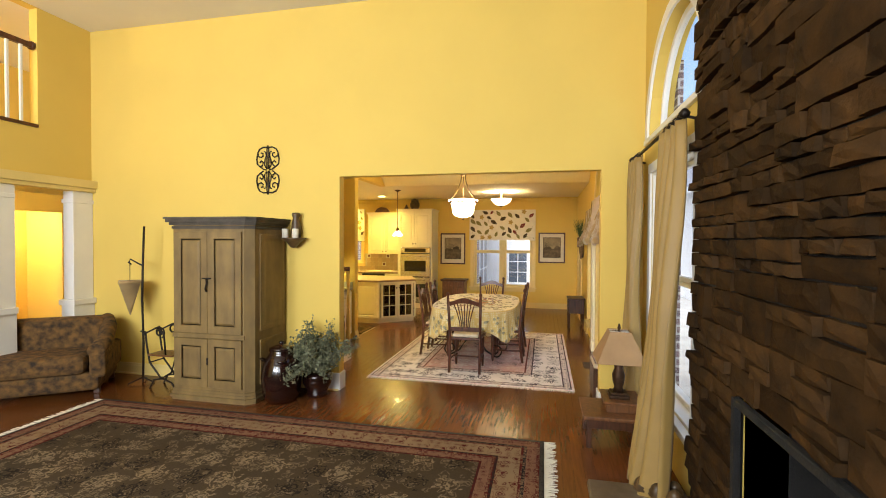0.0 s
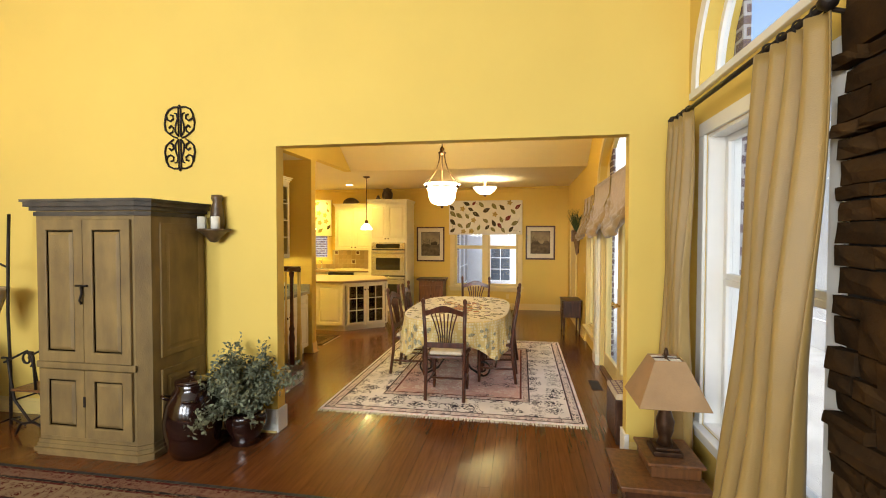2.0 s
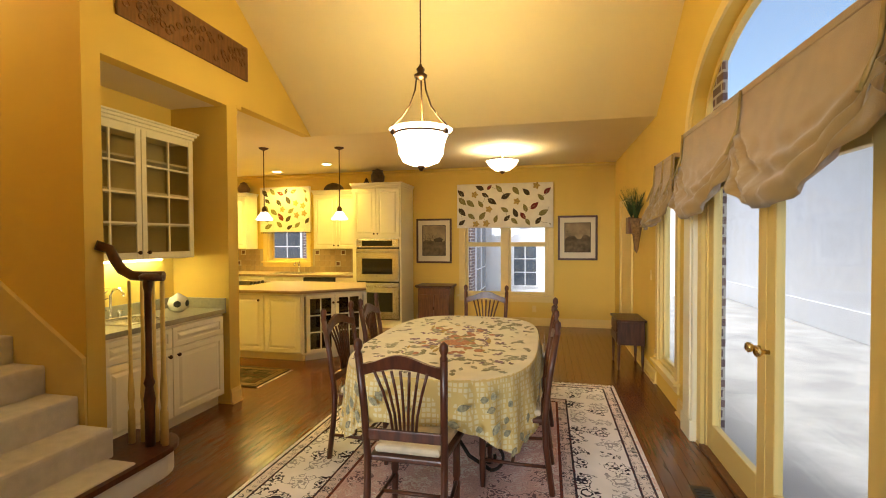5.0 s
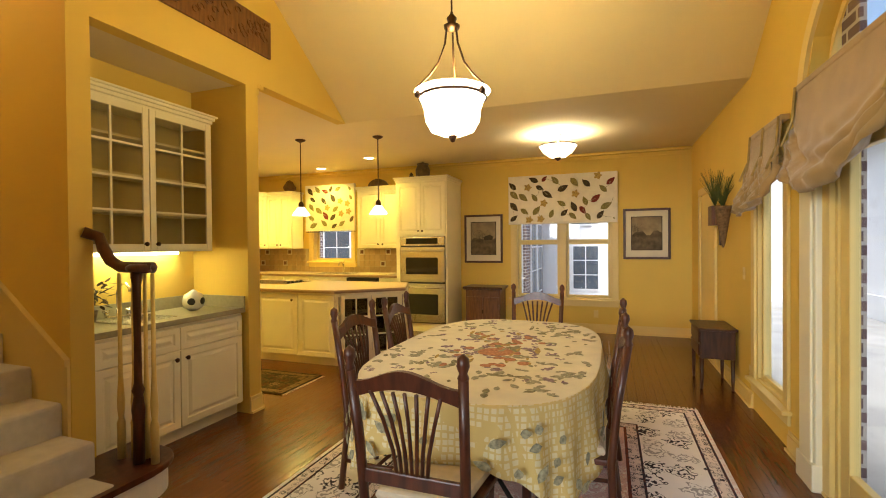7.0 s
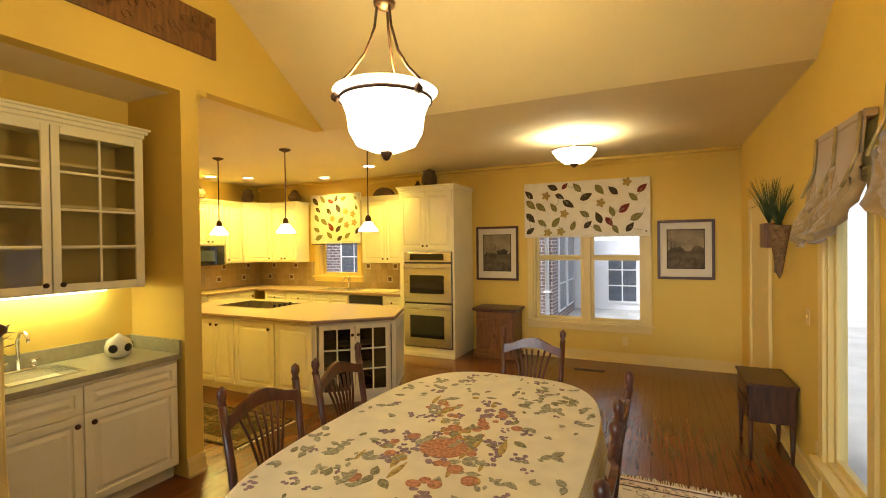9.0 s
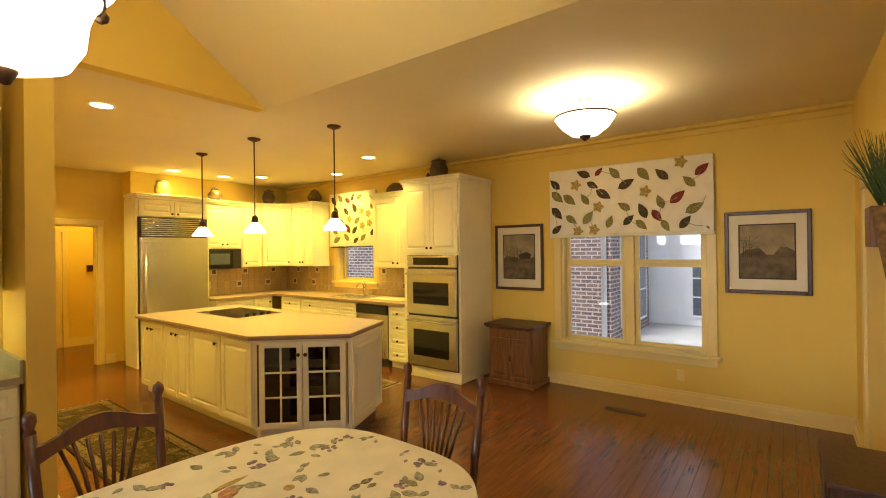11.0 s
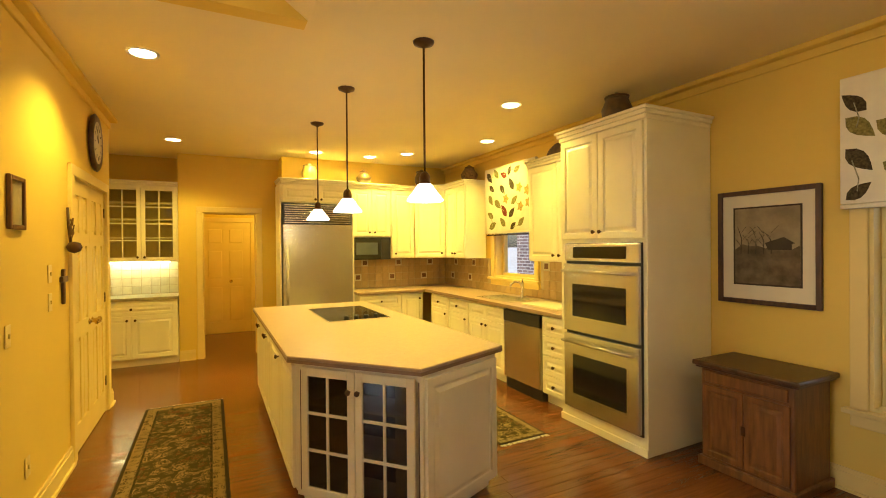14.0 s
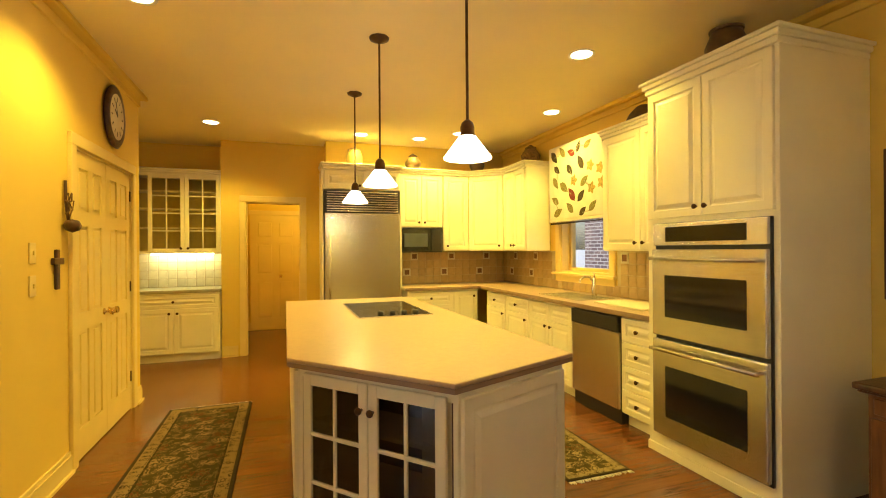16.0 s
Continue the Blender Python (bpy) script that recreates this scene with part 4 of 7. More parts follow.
for x, y, r in ((-4.9, 9.52, 0.1), (-4.9, 9.78, 0.08), (-4.55, 9.52, 0.08), (-4.55, 9.78, 0.1)):
    bm = bmesh.new()
    lathe(bm, [(r - 0.006, 0.918), (r - 0.006, 0.9186), (r, 0.9186), (r, 0.918)], 28, at=(x, y, 0), caps=False)
    part("burner_ring", bm, M_BLACKP, t)

# oven tower
t = cabinet("oven_cabinet", "tall white oven cabinet with upper doors and crown", pose(-3.47, 11.3, 0), 0.91, 0.735, 0.0, 2.47, 0.0, 0.09)
front(t, 0.02, 0.455, 1.6, 2.46, [(0.42, 1.66)])
front(t, 0.455, 0.89, 1.6, 2.46, [(0.49, 1.66)])
part("toe_board", boxes((-0.004, 0.914, -0.012, 0.0, 0.0, 0.06), bev=0.003), M_CAB, t)
t = thing("double_oven", "stainless steel double wall oven with dark glass doors", "oven", pose(-3.47, 11.3, 0))
part("trim_frame", boxes((0.085, 0.88, -0.02, -0.001, 0.14, 1.57), bev=0.004), M_BLACKP, t)
part("control_panel", boxes((0.09, 0.875, -0.045, -0.02, 1.42, 1.565), bev=0.004), M_STEEL, t)
part("display", boxes((0.2, 0.76, -0.049, -0.045, 1.445, 1.54)), M_BLACK, t)
for z0, z1 in ((0.82, 1.395), (0.16, 0.795)):
    d = part("oven_door", boxes((0.09, 0.875, -0.055, -0.02, z0, z1), bev=0.006), M_STEEL, t)
    part("window", boxes((0.2, 0.765, -0.058, -0.055, z0 + 0.13, z1 - 0.17)), M_BLACK, d, "dark oven glass")
    bm = bmesh.new()
    tube(bm, [(0.11, -0.095, z1 - 0.06), (0.855, -0.095, z1 - 0.06)], 0.013, 10)
    box(bm, 0.13, 0.15, -0.095, -0.055, z1 - 0.07, z1 - 0.05), box(bm, 0.815, 0.835, -0.095, -0.055, z1 - 0.07, z1 - 0.05)
    part("handle", bm, M_STEEL, d, "steel bar handle")

# window-side run
base_unit(pose(-3.86, 11.4, 0), 0.385, 0.6, "drawers", "white painted unit with four drawers")
t = thing("dishwasher", "stainless dishwasher with a black control strip", "dishwasher", pose(-4.5, 11.4, 0))
part("body", boxes((0.01, 0.63, 0.0, 0.6, 0.0, 0.86)), M_BLACKP, t)
part("door_panel", boxes((0.012, 0.628, -0.03, 0.0, 0.12, 0.73), bev=0.006), M_STEEL, t)
part("control_strip", boxes((0.012, 0.628, -0.04, 0.0, 0.735, 0.86), bev=0.008), M_BLACKP, t)
base_unit(pose(-5.3, 11.4, 0), 0.8, 0.6, "drawer2_pair", WH + "sink cabinet")
base_unit(pose(-5.85, 11.4, 0), 0.55, 0.6, "drawer_door", WH + "base cabinet with a drawer")
base_unit(pose(-6.4, 11.4, 0), 0.55, 0.6, "drawer_door", WH + "base cabinet with a drawer")
base_unit(pose(-6.6, 10.36, 0, 0, 0, 90), 0.62, 0.58, "drawer_pair", WH + "base cabinet with a drawer")
base_unit(pose(-6.6, 10.98, 0, 0, 0, 90), 0.36, 0.58, "door", WH + "corner base cabinet")
SINK = (-5.25, -4.55, 11.5, 11.88)
t = thing("kitchen_worktop", "tan laminate worktop running round the kitchen corner", "worktop")
bm = boxes((-3.475 - 1.075, -3.475, 11.36, 12.035, 0.872, 0.912), (-7.195, SINK[0], 11.36, 12.035, 0.872, 0.912), (SINK[0], SINK[1], 11.36, SINK[2], 0.872, 0.912), (SINK[0], SINK[1], SINK[3], 12.035, 0.872, 0.912), (-7.195, -6.55, 10.32, 11.36, 0.872, 0.912))
part("slab", bm, M_COUNTER, t)
bm = boxes((-6.55, -3.475, 11.35, 11.36, 0.872, 0.911), (-6.55, -6.54, 10.32, 11.35, 0.872, 0.911), bev=0.003)
part("edge", bm, M_CEDGE, t, "brown wooden edge")


def sink(m, w, d, bowls, label):
    t = thing("sink", label, "sink", m)
    bm = boxes((-0.015, w + 0.015, -0.015, 0.0, 0, 0.006), (-0.015, w + 0.015, d, d + 0.015, 0, 0.006), (-0.015, 0, 0, d, 0, 0.006), (w, w + 0.015, 0, d, 0, 0.006))
    if bowls == 2:
        box(bm, w / 2 - 0.015, w / 2 + 0.015, 0, d, -0.01, 0.005)
    part("rim", bm, M_STEEL, t)
    for i in range(bowls):
        a, b = w * i / bowls + 0.002, w * (i + 1) / bowls - 0.002
        part("bowl", boxes((a, b, 0.002, d - 0.002, -0.17, -0.16), (a, a + 0.006, 0.002, d - 0.002, -0.16, 0.0), (b - 0.006, b, 0.002, d - 0.002, -0.16, 0.0), (a, b, 0.002, 0.008, -0.16, 0.0), (a, b, d - 0.008, d - 0.002, -0.16, 0.0)), M_STEEL, t)
    return t


sink(pose(SINK[0], SINK[2], 0.912), 0.7, 0.38, 2, "stainless steel double-bowl kitchen sink")
t = thing("faucet", "chrome kitchen faucet with a side lever", "faucet", pose(-4.9, 11.93, 0.912))
bm = bmesh.new()
lathe(bm, [(0.03, 0), (0.03, 0.01), (0.022, 0.02), (0.022, 0.16), (0.015, 0.19)], 16)
part("body", bm, M_CHROME, t)
bm = bmesh.new()
tube(bm, [(0, 0, 0.13), (0, -0.05, 0.19), (0, -0.12, 0.2), (0, -0.17, 0.17), (0, -0.18, 0.14)], 0.012, 10)
part("spout", bm, M_CHROME, t)
bm = bmesh.new()
tube(bm, [(0, 0, 0.19), (0.02, -0.01, 0.22), (0.05, -0.04, 0.235)], 0.008, 8)
part("lever", bm, M_CHROME, t)
solid("drying_board", boxes((-4.35, -3.75, 11.5, 11.85, 0.912, 0.93), bev=0.006), M_MAT, "pale drying board on the worktop", "board")

# upper cabinets
t = cabinet("upper_cabinet", WH + "wall cabinet beside the window", pose(-4.45, 11.7, 0), 0.97, 0.335, 1.38, 2.42, 0, 0.08)
front(t, 0.01, 0.485, 1.39, 2.41, [(0.44, 1.45)])
front(t, 0.485, 0.96, 1.39, 2.41, [(0.53, 1.45)])
t = cabinet("upper_cabinet", WH + "wall cabinet with two doors", pose(-6.5, 11.7, 0), 0.6, 0.335, 1.38, 2.42, 0, 0.08)
front(t, 0.01, 0.3, 1.39, 2.41, [(0.26, 1.45)])
front(t, 0.3, 0.59, 1.39, 2.41, [(0.34, 1.45)])
t = cabinet("upper_cabinet", WH + "diagonal corner wall cabinet", pose(-6.87, 11.33, 0, 0, 0, 45), 0.52, 0.3, 1.38, 2.42, 0, 0.08)
front(t, 0.01, 0.51, 1.39, 2.41, [(0.46, 1.45)])
t = cabinet("upper_cabinet", WH + "narrow wall cabinet", pose(-6.87, 10.94, 0, 0, 0, 90), 0.385, 0.325, 1.38, 2.42, 0, 0.08)
front(t, 0.01, 0.375, 1.39, 2.41, [(0.06, 1.45)])
t = cabinet("upper_cabinet", WH + "wall cabinet above the microwave", pose(-6.87, 10.32, 0, 0, 0, 90), 0.615, 0.325, 1.7, 2.42, 0, 0.08)
front(t, 0.01, 0.31, 1.71, 2.41, [(0.27, 1.77)])
front(t, 0.31, 0.605, 1.71, 2.41, [(0.35, 1.77)])
t = thing("microwave", "black built-in microwave oven", "microwave", pose(-6.85, 10.33, 0, 0, 0, 90))
part("body", boxes((0, 0.59, 0.0, 0.34, 1.365, 1.695), bev=0.004), M_BLACKP, t)
part("door", boxes((0.01, 0.43, -0.02, 0, 1.375, 1.685), bev=0.004), M_BLACK, t)
part("window", boxes((0.05, 0.38, -0.024, -0.02, 1.44, 1.62)), M_DARKWIN, t)
part("keypad", boxes((0.44, 0.58, -0.018, 0, 1.375, 1.685), bev=0.003), M_BLACKP, t)
# refrigerator
t = cabinet("fridge_surround", "white panel surround and cabinet above the refrigerator", pose(-6.76, 9.33, 0, 0, 0, 90), 0.98, 0.43, 2.17, 2.42, 0, 0.08)
front(t, 0.01, 0.49, 2.18, 2.41, [(0.45, 2.22)])
front(t, 0.49, 0.97, 2.18, 2.41, [(0.53, 2.22)])
part("side_panel", boxes((-0.02, 0.0, 0.0, 0.43, 0, 2.42), (0.98, 1.0, 0.0, 0.43, 0, 2.42)), M_CAB, t)
t = thing("refrigerator", "stainless built-in refrigerator with a louvred top grille", "refrigerator", pose(-6.76, 9.33, 0, 0, 0, 90))
part("body", boxes((0.01, 0.97, 0.0, 0.43, 0.0, 2.16)), M_BLACKP, t)
part("door", boxes((0.015, 0.965, -0.045, 0.0, 0.1, 1.87), bev=0.008), M_STEEL, t)
gr = part("grille", boxes((0.015, 0.965, -0.004, 0.0, 1.88, 2.155)), M_BLACKP, t)
bm = bmesh.new()
box(bm, 0.04, 0.94, -0.035, -0.005, 0, 0.012, 0.002)
sl1 = part("slat", bm, M_STEEL, gr)
sl1.matrix_basis = pose(0, 0, 1.89)
for i in range(1, 9):
    again(sl1, gr, pose(0, 0, 1.89 + 0.03 * i))
bm = bmesh.new()
tube(bm, [(0.07, -0.09, 0.5), (0.07, -0.09, 1.6)], 0.014, 10)
part("handle", bm, M_STEEL, t, "steel bar handle")
part("badge", boxes((0.09, 0.15, -0.048, -0.045, 1.8, 1.815)), M_CHROME, t)

# bar alcove at the back
t = base_unit(pose(-7.45, 7.02, 0, 0, 0, 90), 1.05, 0.54, "drawer_pair", WH + "bar cabinet in the alcove")
solid("bar_worktop", boxes((-7.99, -7.42, 7.01, 8.075, 0.872, 0.912), bev=0.004), M_SCOUNTER, "grey-green laminate bar worktop", "worktop")
t = cabinet("glazed_upper_cabinet", "white wall cabinet with two glazed doors", pose(-7.65, 7.02, 0, 0, 0, 90), 1.05, 0.34, 1.38, 2.42, 0, 0.06, open_front=True, shelves=(1.7, 1.95, 2.18))
glass_front(t, 0.2, 0.62, 1.39, 2.4, 2, 4, [(0.58, 1.44)])
glass_front(t, 0.62, 1.04, 1.39, 2.4, 2, 4, [(0.66, 1.44)])
t = thing("under_cabinet_light", "lit strip lamp under the bar wall cabinet", "lamp", group="strip lamps")
part("tube", boxes((-7.9, -7.86, 7.2, 7.95, 1.355, 1.375), bev=0.004), M_STRIP, t)
# nook by the stairs
base_unit(pose(-3.06, 6.19, 0, 0, 0, 90), 1.22, 0.54, "drawer2_pair", WH + "nook cabinet with two drawers and two doors")
t = thing("nook_worktop", "grey-green laminate worktop with a low backsplash", "worktop")
NS = (-3.47, -3.17, 6.5, 6.86)
part("slab", boxes((-3.615, -3.03, 6.175, NS[2], 0.872, 0.912), (-3.615, -3.03, NS[3], 7.425, 0.872, 0.912), (-3.615, NS[0], NS[2], NS[3], 0.872, 0.912), (NS[1], -3.03, NS[2], NS[3], 0.872, 0.912)), M_SCOUNTER, t)
part("backsplash", boxes((-3.618, -3.6, 6.175, 7.425, 0.912, 1.01), (-3.6, -3.03, 7.407, 7.425, 0.912, 1.01)), M_SCOUNTER, t)
sink(pose(NS[1], NS[2], 0.912, 0, 0, 90), 0.36, 0.3, 1, "small stainless steel bar sink")
t = thing("bar_faucet", "chrome bar faucet with two handles", "faucet", pose(-3.52, 6.68, 0.912))
bm = boxes((-0.02, 0.02, -0.09, 0.09, 0, 0.02), bev=0.006)
tube(bm, [(0, 0, 0.01), (0, 0, 0.2), (0.03, 0, 0.25), (0.09, 0, 0.26), (0.13, 0, 0.22), (0.13, 0, 0.2)], 0.01, 10)
part("spout", bm, M_CHROME, t)
for s in (-0.08, 0.08):
    bm = bmesh.new()
    lathe(bm, [(0.014, 0.02), (0.018, 0.05), (0.01, 0.06)], 12, at=(0, s, 0))
    tube(bm, [(0, s - 0.03, 0.06), (0, s + 0.03, 0.065)], 0.006, 8)
    part("handle", bm, M_CHROME, t)
t = cabinet("glazed_upper_cabinet", "white nook wall cabinet with two glazed doors", pose(-3.3, 6.19, 0, 0, 0, 90), 1.15, 0.315, 1.4, 2.48, 0, 0.07, open_front=True, shelves=(1.68, 1.95, 2.22))
glass_front(t, 0.02, 0.575, 1.41, 2.46, 2, 4, [(0.53, 1.46)])
glass_front(t, 0.575, 1.13, 1.41, 2.46, 2, 4, [(0.62, 1.46)])
t = thing("under_cabinet_light", "lit strip lamp under the nook wall cabinet", "lamp", group="strip lamps")
part("tube", boxes((-3.56, -3.52, 6.5, 7.2, 1.375, 1.395), bev=0.004), M_STRIP, t)

# ---------------------------------------------------------------- lamps of the dining room and kitchen


def ring_band(bm, r, z, th=0.008, seg=32):
    lathe(bm, [(r, z - th), (r + th, z - th), (r + th, z + th), (r, z + th), (r, z - th)], seg, caps=False)


t = thing("chandelier", "alabaster bowl chandelier on bronze rods", "chandelier", Matrix.Translation((-1.0, 7.02, 0.207)) @ Matrix.Diagonal((0.93, 0.93, 0.9, 1)))
bm = bmesh.new()
lathe(bm, [(0.245, 2.42), (0.235, 2.425), (0.2, 2.37), (0.175, 2.3), (0.165, 2.22), (0.13, 2.16), (0.05, 2.125), (0.03, 2.12), (0.03, 2.115), (0.07, 2.118), (0.145, 2.15), (0.18, 2.215), (0.19, 2.3), (0.215, 2.37), (0.255, 2.415)], 40, caps=False)
part("bowl", bm, M_BULB, t, "glowing white alabaster bowl")
bm = bmesh.new()
ring_band(bm, 0.222, 2.375)
part("rim_band", bm, M_BRONZE, t)
bm = bmesh.new()
lathe(bm, [(0.0, 2.07), (0.012, 2.075), (0.02, 2.09), (0.03, 2.11), (0.03, 2.118), (0.0, 2.12)], 16)
part("finial", bm, M_BRONZE, t)
for i in range(3):
    a = radians(100 + 120 * i)
    bm = bmesh.new()
    tube(bm, [(r * math.cos(a), r * math.sin(a), z) for r, z in ((0.235, 2.38), (0.25, 2.42), (0.17, 2.5), (0.1, 2.6), (0.05, 2.74), (0.035, 2.86))], 0.007, 8)
    part("rod", bm, M_BRONZE, t)
    bm = bmesh.new()
    lathe(bm, [(0, 0), (0.02, 0.012), (0.024, 0.03), (0.01, 0.05), (0, 0.055)], 10, at=(0.24 * math.cos(a), 0.24 * math.sin(a), 2.35))
    part("leaf_clasp", bm, M_BRONZE, t)
bm = bmesh.new()
lathe(bm, [(0.012, 2.83), (0.05, 2.85), (0.055, 2.87), (0.025, 2.89), (0.035, 2.92), (0.012, 2.95), (0.006, 2.97), (0.006, 4.44), (0.06, 4.46), (0.06, 4.5), (0, 4.52)], 16)
part("stem", bm, M_BRONZE, t)
lamp("chandelier_bulbs", "POINT", (-1.0, 7.02, 2.42), 36, WARMER, 0.1)

t = thing("flush_light", "alabaster bowl ceiling light on a bronze stem", "ceiling light", pose(-0.72, 10.48, 0))
bm = bmesh.new()
lathe(bm, [(0.24, 2.715), (0.232, 2.715), (0.18, 2.64), (0.1, 2.575), (0.03, 2.56), (0.03, 2.555), (0.11, 2.568), (0.19, 2.632), (0.245, 2.71)], 40, caps=False)
part("bowl", bm, M_FLUSH, t, "glowing white alabaster bowl")
bm = bmesh.new()
ring_band(bm, 0.24, 2.712, 0.006)
part("rim_band", bm, M_BRONZE, t)
bm = bmesh.new()
lathe(bm, [(0.0, 2.515), (0.012, 2.52), (0.04, 2.545), (0.05, 2.56), (0.0, 2.565)], 16)
part("finial", bm, M_BRONZE, t)
bm = bmesh.new()
lathe(bm, [(0.008, 2.56), (0.008, 2.84), (0.05, 2.85), (0.055, 2.868), (0, 2.8695)], 16)
part("stem", bm, M_BRASS, t)
lamp("flush_bulbs", "POINT", (-0.72, 10.48, 2.66), 36, (1.0, 0.86, 0.6), 0.08)

for i, (px, py) in enumerate(((-2.96, 9.72), (-4.02, 9.5), (-5.2, 9.5))):
    t = thing("pendant_lamp", "bronze pendant lamp with a white glass cone shade", "pendant lamp", pose(px, py, 0), group="island pendants")
    bm = bmesh.new()
    lathe(bm, [(0.115, 1.845), (0.108, 1.845), (0.05, 1.93), (0.035, 1.95), (0.04, 1.955), (0.055, 1.935), (0.117, 1.852)], 32, caps=False)
    part("shade", bm, M_BULB, t, "lit white glass cone shade")
    bm = bmesh.new()
    lathe(bm, [(0.04, 1.945), (0.042, 1.96), (0.035, 1.965), (0.035, 2.0), (0.028, 2.02), (0.012, 2.035)], 20)
    part("socket", bm, M_BRONZE, t)
    bm = bmesh.new()
    lathe(bm, [(0.007, 2.03), (0.007, 2.83), (0.02, 2.835), (0.065, 2.855), (0.07, 2.869)], 16)
    part("stem", bm, M_BRONZE, t)
    lamp("pendant_bulb", "POINT", (px, py, 1.88), 11, WARM, 0.04)
for cx, cy in ((-3.93, 8.09), (-6.66, 8.09), (-3.81, 11.0), (-5.15, 11.59), (-6.71, 9.79), (-6.71, 10.56), (-6.3, 10.98)):
    t = thing("downlight", "lit recessed ceiling downlight with a white ring", "downlight", pose(cx, cy, 2.87), group="recessed downlights")
    bm = bmesh.new()
    lathe(bm, [(0.075, -0.001), (0.085, -0.008), (0.1, -0.006), (0.1, -0.001)], 28, caps=False)
    part("trim_ring", bm, M_WHITE, t)
    bm = bmesh.new()
    lathe(bm, [(0.0, -0.004), (0.076, -0.004), (0.076, -0.002), (0, -0.002)], 28, caps=False)
    part("lens", bm, M_CAN, t, "glowing lens")
    lamp("downlight_bulb", "SPOT", (cx, cy, 2.855), 86, WARM, 0.06, (cx, cy, 0), 135)
# unseen point lamps without fixtures, added to brighten side rooms, gallery and stairwell
lamp("laundry_fill", "POINT", (-8.6, 9.6, 2.35), 22, WARM, 0.1)
lamp("closet_fill", "POINT", (-8.7, 5.6, 2.3), 55, (1.0, 0.86, 0.55), 0.1)
lamp("hall_fill", "POINT", (-6.8, 5.2, 2.4), 16, WARMER, 0.1)
lamp("gallery_fill", "POINT", (-6.8, 3.0, 4.2), 30, WARMER, 0.1)
lamp("stairwell_fill", "POINT", (-4.3, 5.5, 3.9), 16, (1.0, 0.86, 0.58), 0.1)

# ---------------------------------------------------------------- dining room
INKY, RUSTY, IVORY, ROSE = (0.05, 0.045, 0.06), (0.2, 0.06, 0.045), (0.86, 0.82, 0.8), (0.7, 0.45, 0.4)
M_RUGD = rug_material("dining_rug_pile", 1.28, 1.65, ROSE, [(0.03, IVORY, ROSE, 0.05), (0.045, INKY, RUSTY, 0.03), (0.115, (0.8, 0.7, 0.66), INKY, 0.055), (0.13, INKY, RUSTY, 0.03), (0.5, IVORY, INKY, 0.2), (0.515, INKY, RUSTY, 0.03), (0.585, (0.72, 0.58, 0.54), INKY, 0.05), (0.605, RUSTY, INKY, 0.03)], (0.84, 0.74, 0.68), (0.16, 0.09, 0.1), 0.23, 0.9)
WINE, TAN, NIGHT = (0.085, 0.014, 0.012), (0.25, 0.17, 0.1), (0.02, 0.017, 0.018)
M_RUGL = rug_material("living_rug_pile", 2.33, 1.75, (0.066, 0.048, 0.029), [(0.035, (0.06, 0.055, 0.045), NIGHT, 0.04), (0.06, WINE, TAN, 0.035), (0.14, (0.2, 0.11, 0.07), WINE, 0.055), (0.165, NIGHT, TAN, 0.035), (0.185, WINE, TAN, 0.03), (0.36, TAN, WINE, 0.075), (0.38, NIGHT, WINE, 0.03), (0.405, WINE, TAN, 0.035), (0.48, (0.2, 0.11, 0.07), WINE, 0.055), (0.5, WINE, NIGHT, 0.03)], (0.22, 0.165, 0.105), (0.02, 0.015, 0.013), 0.27, 0.95)
M_RUGK = rug_material("kitchen_rug_pile", 1.21, 0.335, (0.05, 0.042, 0.02), [(0.025, (0.04, 0.03, 0.02), (0.06, 0.04, 0.03), 0.03), (0.1, (0.22, 0.15, 0.07), (0.04, 0.03, 0.02), 0.06), (0.115, (0.03, 0.025, 0.015), (0.2, 0.1, 0.05), 0.02)], (0.23, 0.15, 0.07), (0.11, 0.042, 0.02), 0.13, 1.0)
M_RUGS = rug_material("mat_pile", 0.53, 0.23, (0.05, 0.042, 0.02), [(0.02, (0.04, 0.03, 0.02), (0.06, 0.04, 0.03), 0.03), (0.07, (0.26, 0.2, 0.1), (0.06, 0.04, 0.025), 0.05)], (0.3, 0.22, 0.1), (0.13, 0.05, 0.022), 0.11, 1.0)


def rug(name, x0, x1, y0, y1, material, label, fringe="", fr_len=0.05):
    t = thing(name, label, "rug", pose((x0 + x1) / 2, (y0 + y1) / 2, 0))
    hw, hl = (x1 - x0) / 2, (y1 - y0) / 2
    part("weave", boxes((-hw, hw, -hl, hl, 0.0005, 0.011), bev=0.004), material, t)
    if fringe:
        bm = bmesh.new()
        rng = random.Random(name)
        n = int((hw if fringe == "y" else hl) * 2 / 0.012)
        for s in (-1, 1):
            for i in range(n):
                p = -1 + 2 * (i + 0.5) / n
                j, l = rng.uniform(-0.012, 0.012), fr_len * rng.uniform(0.7, 1.15)
                for a, b in ((0, 1),):
                    if fringe == "y":
                        q = [(p * hw - 0.004, s * hl), (p * hw + 0.004, s * hl), (p * hw + j + 0.002, s * (hl + l)), (p * hw + j - 0.003, s * (hl + l))]
                    else:
                        q = [(s * hw, p * hl - 0.004), (s * hw, p * hl + 0.004), (s * (hw + l), p * hl + j + 0.002), (s * (hw + l), p * hl + j - 0.003)]
                    prism(bm, q, 0.001, 0.005)
        tagged(part("fringe", bm, M_FAB, t, "cream knotted fringe"), kind="stuff")
    return t


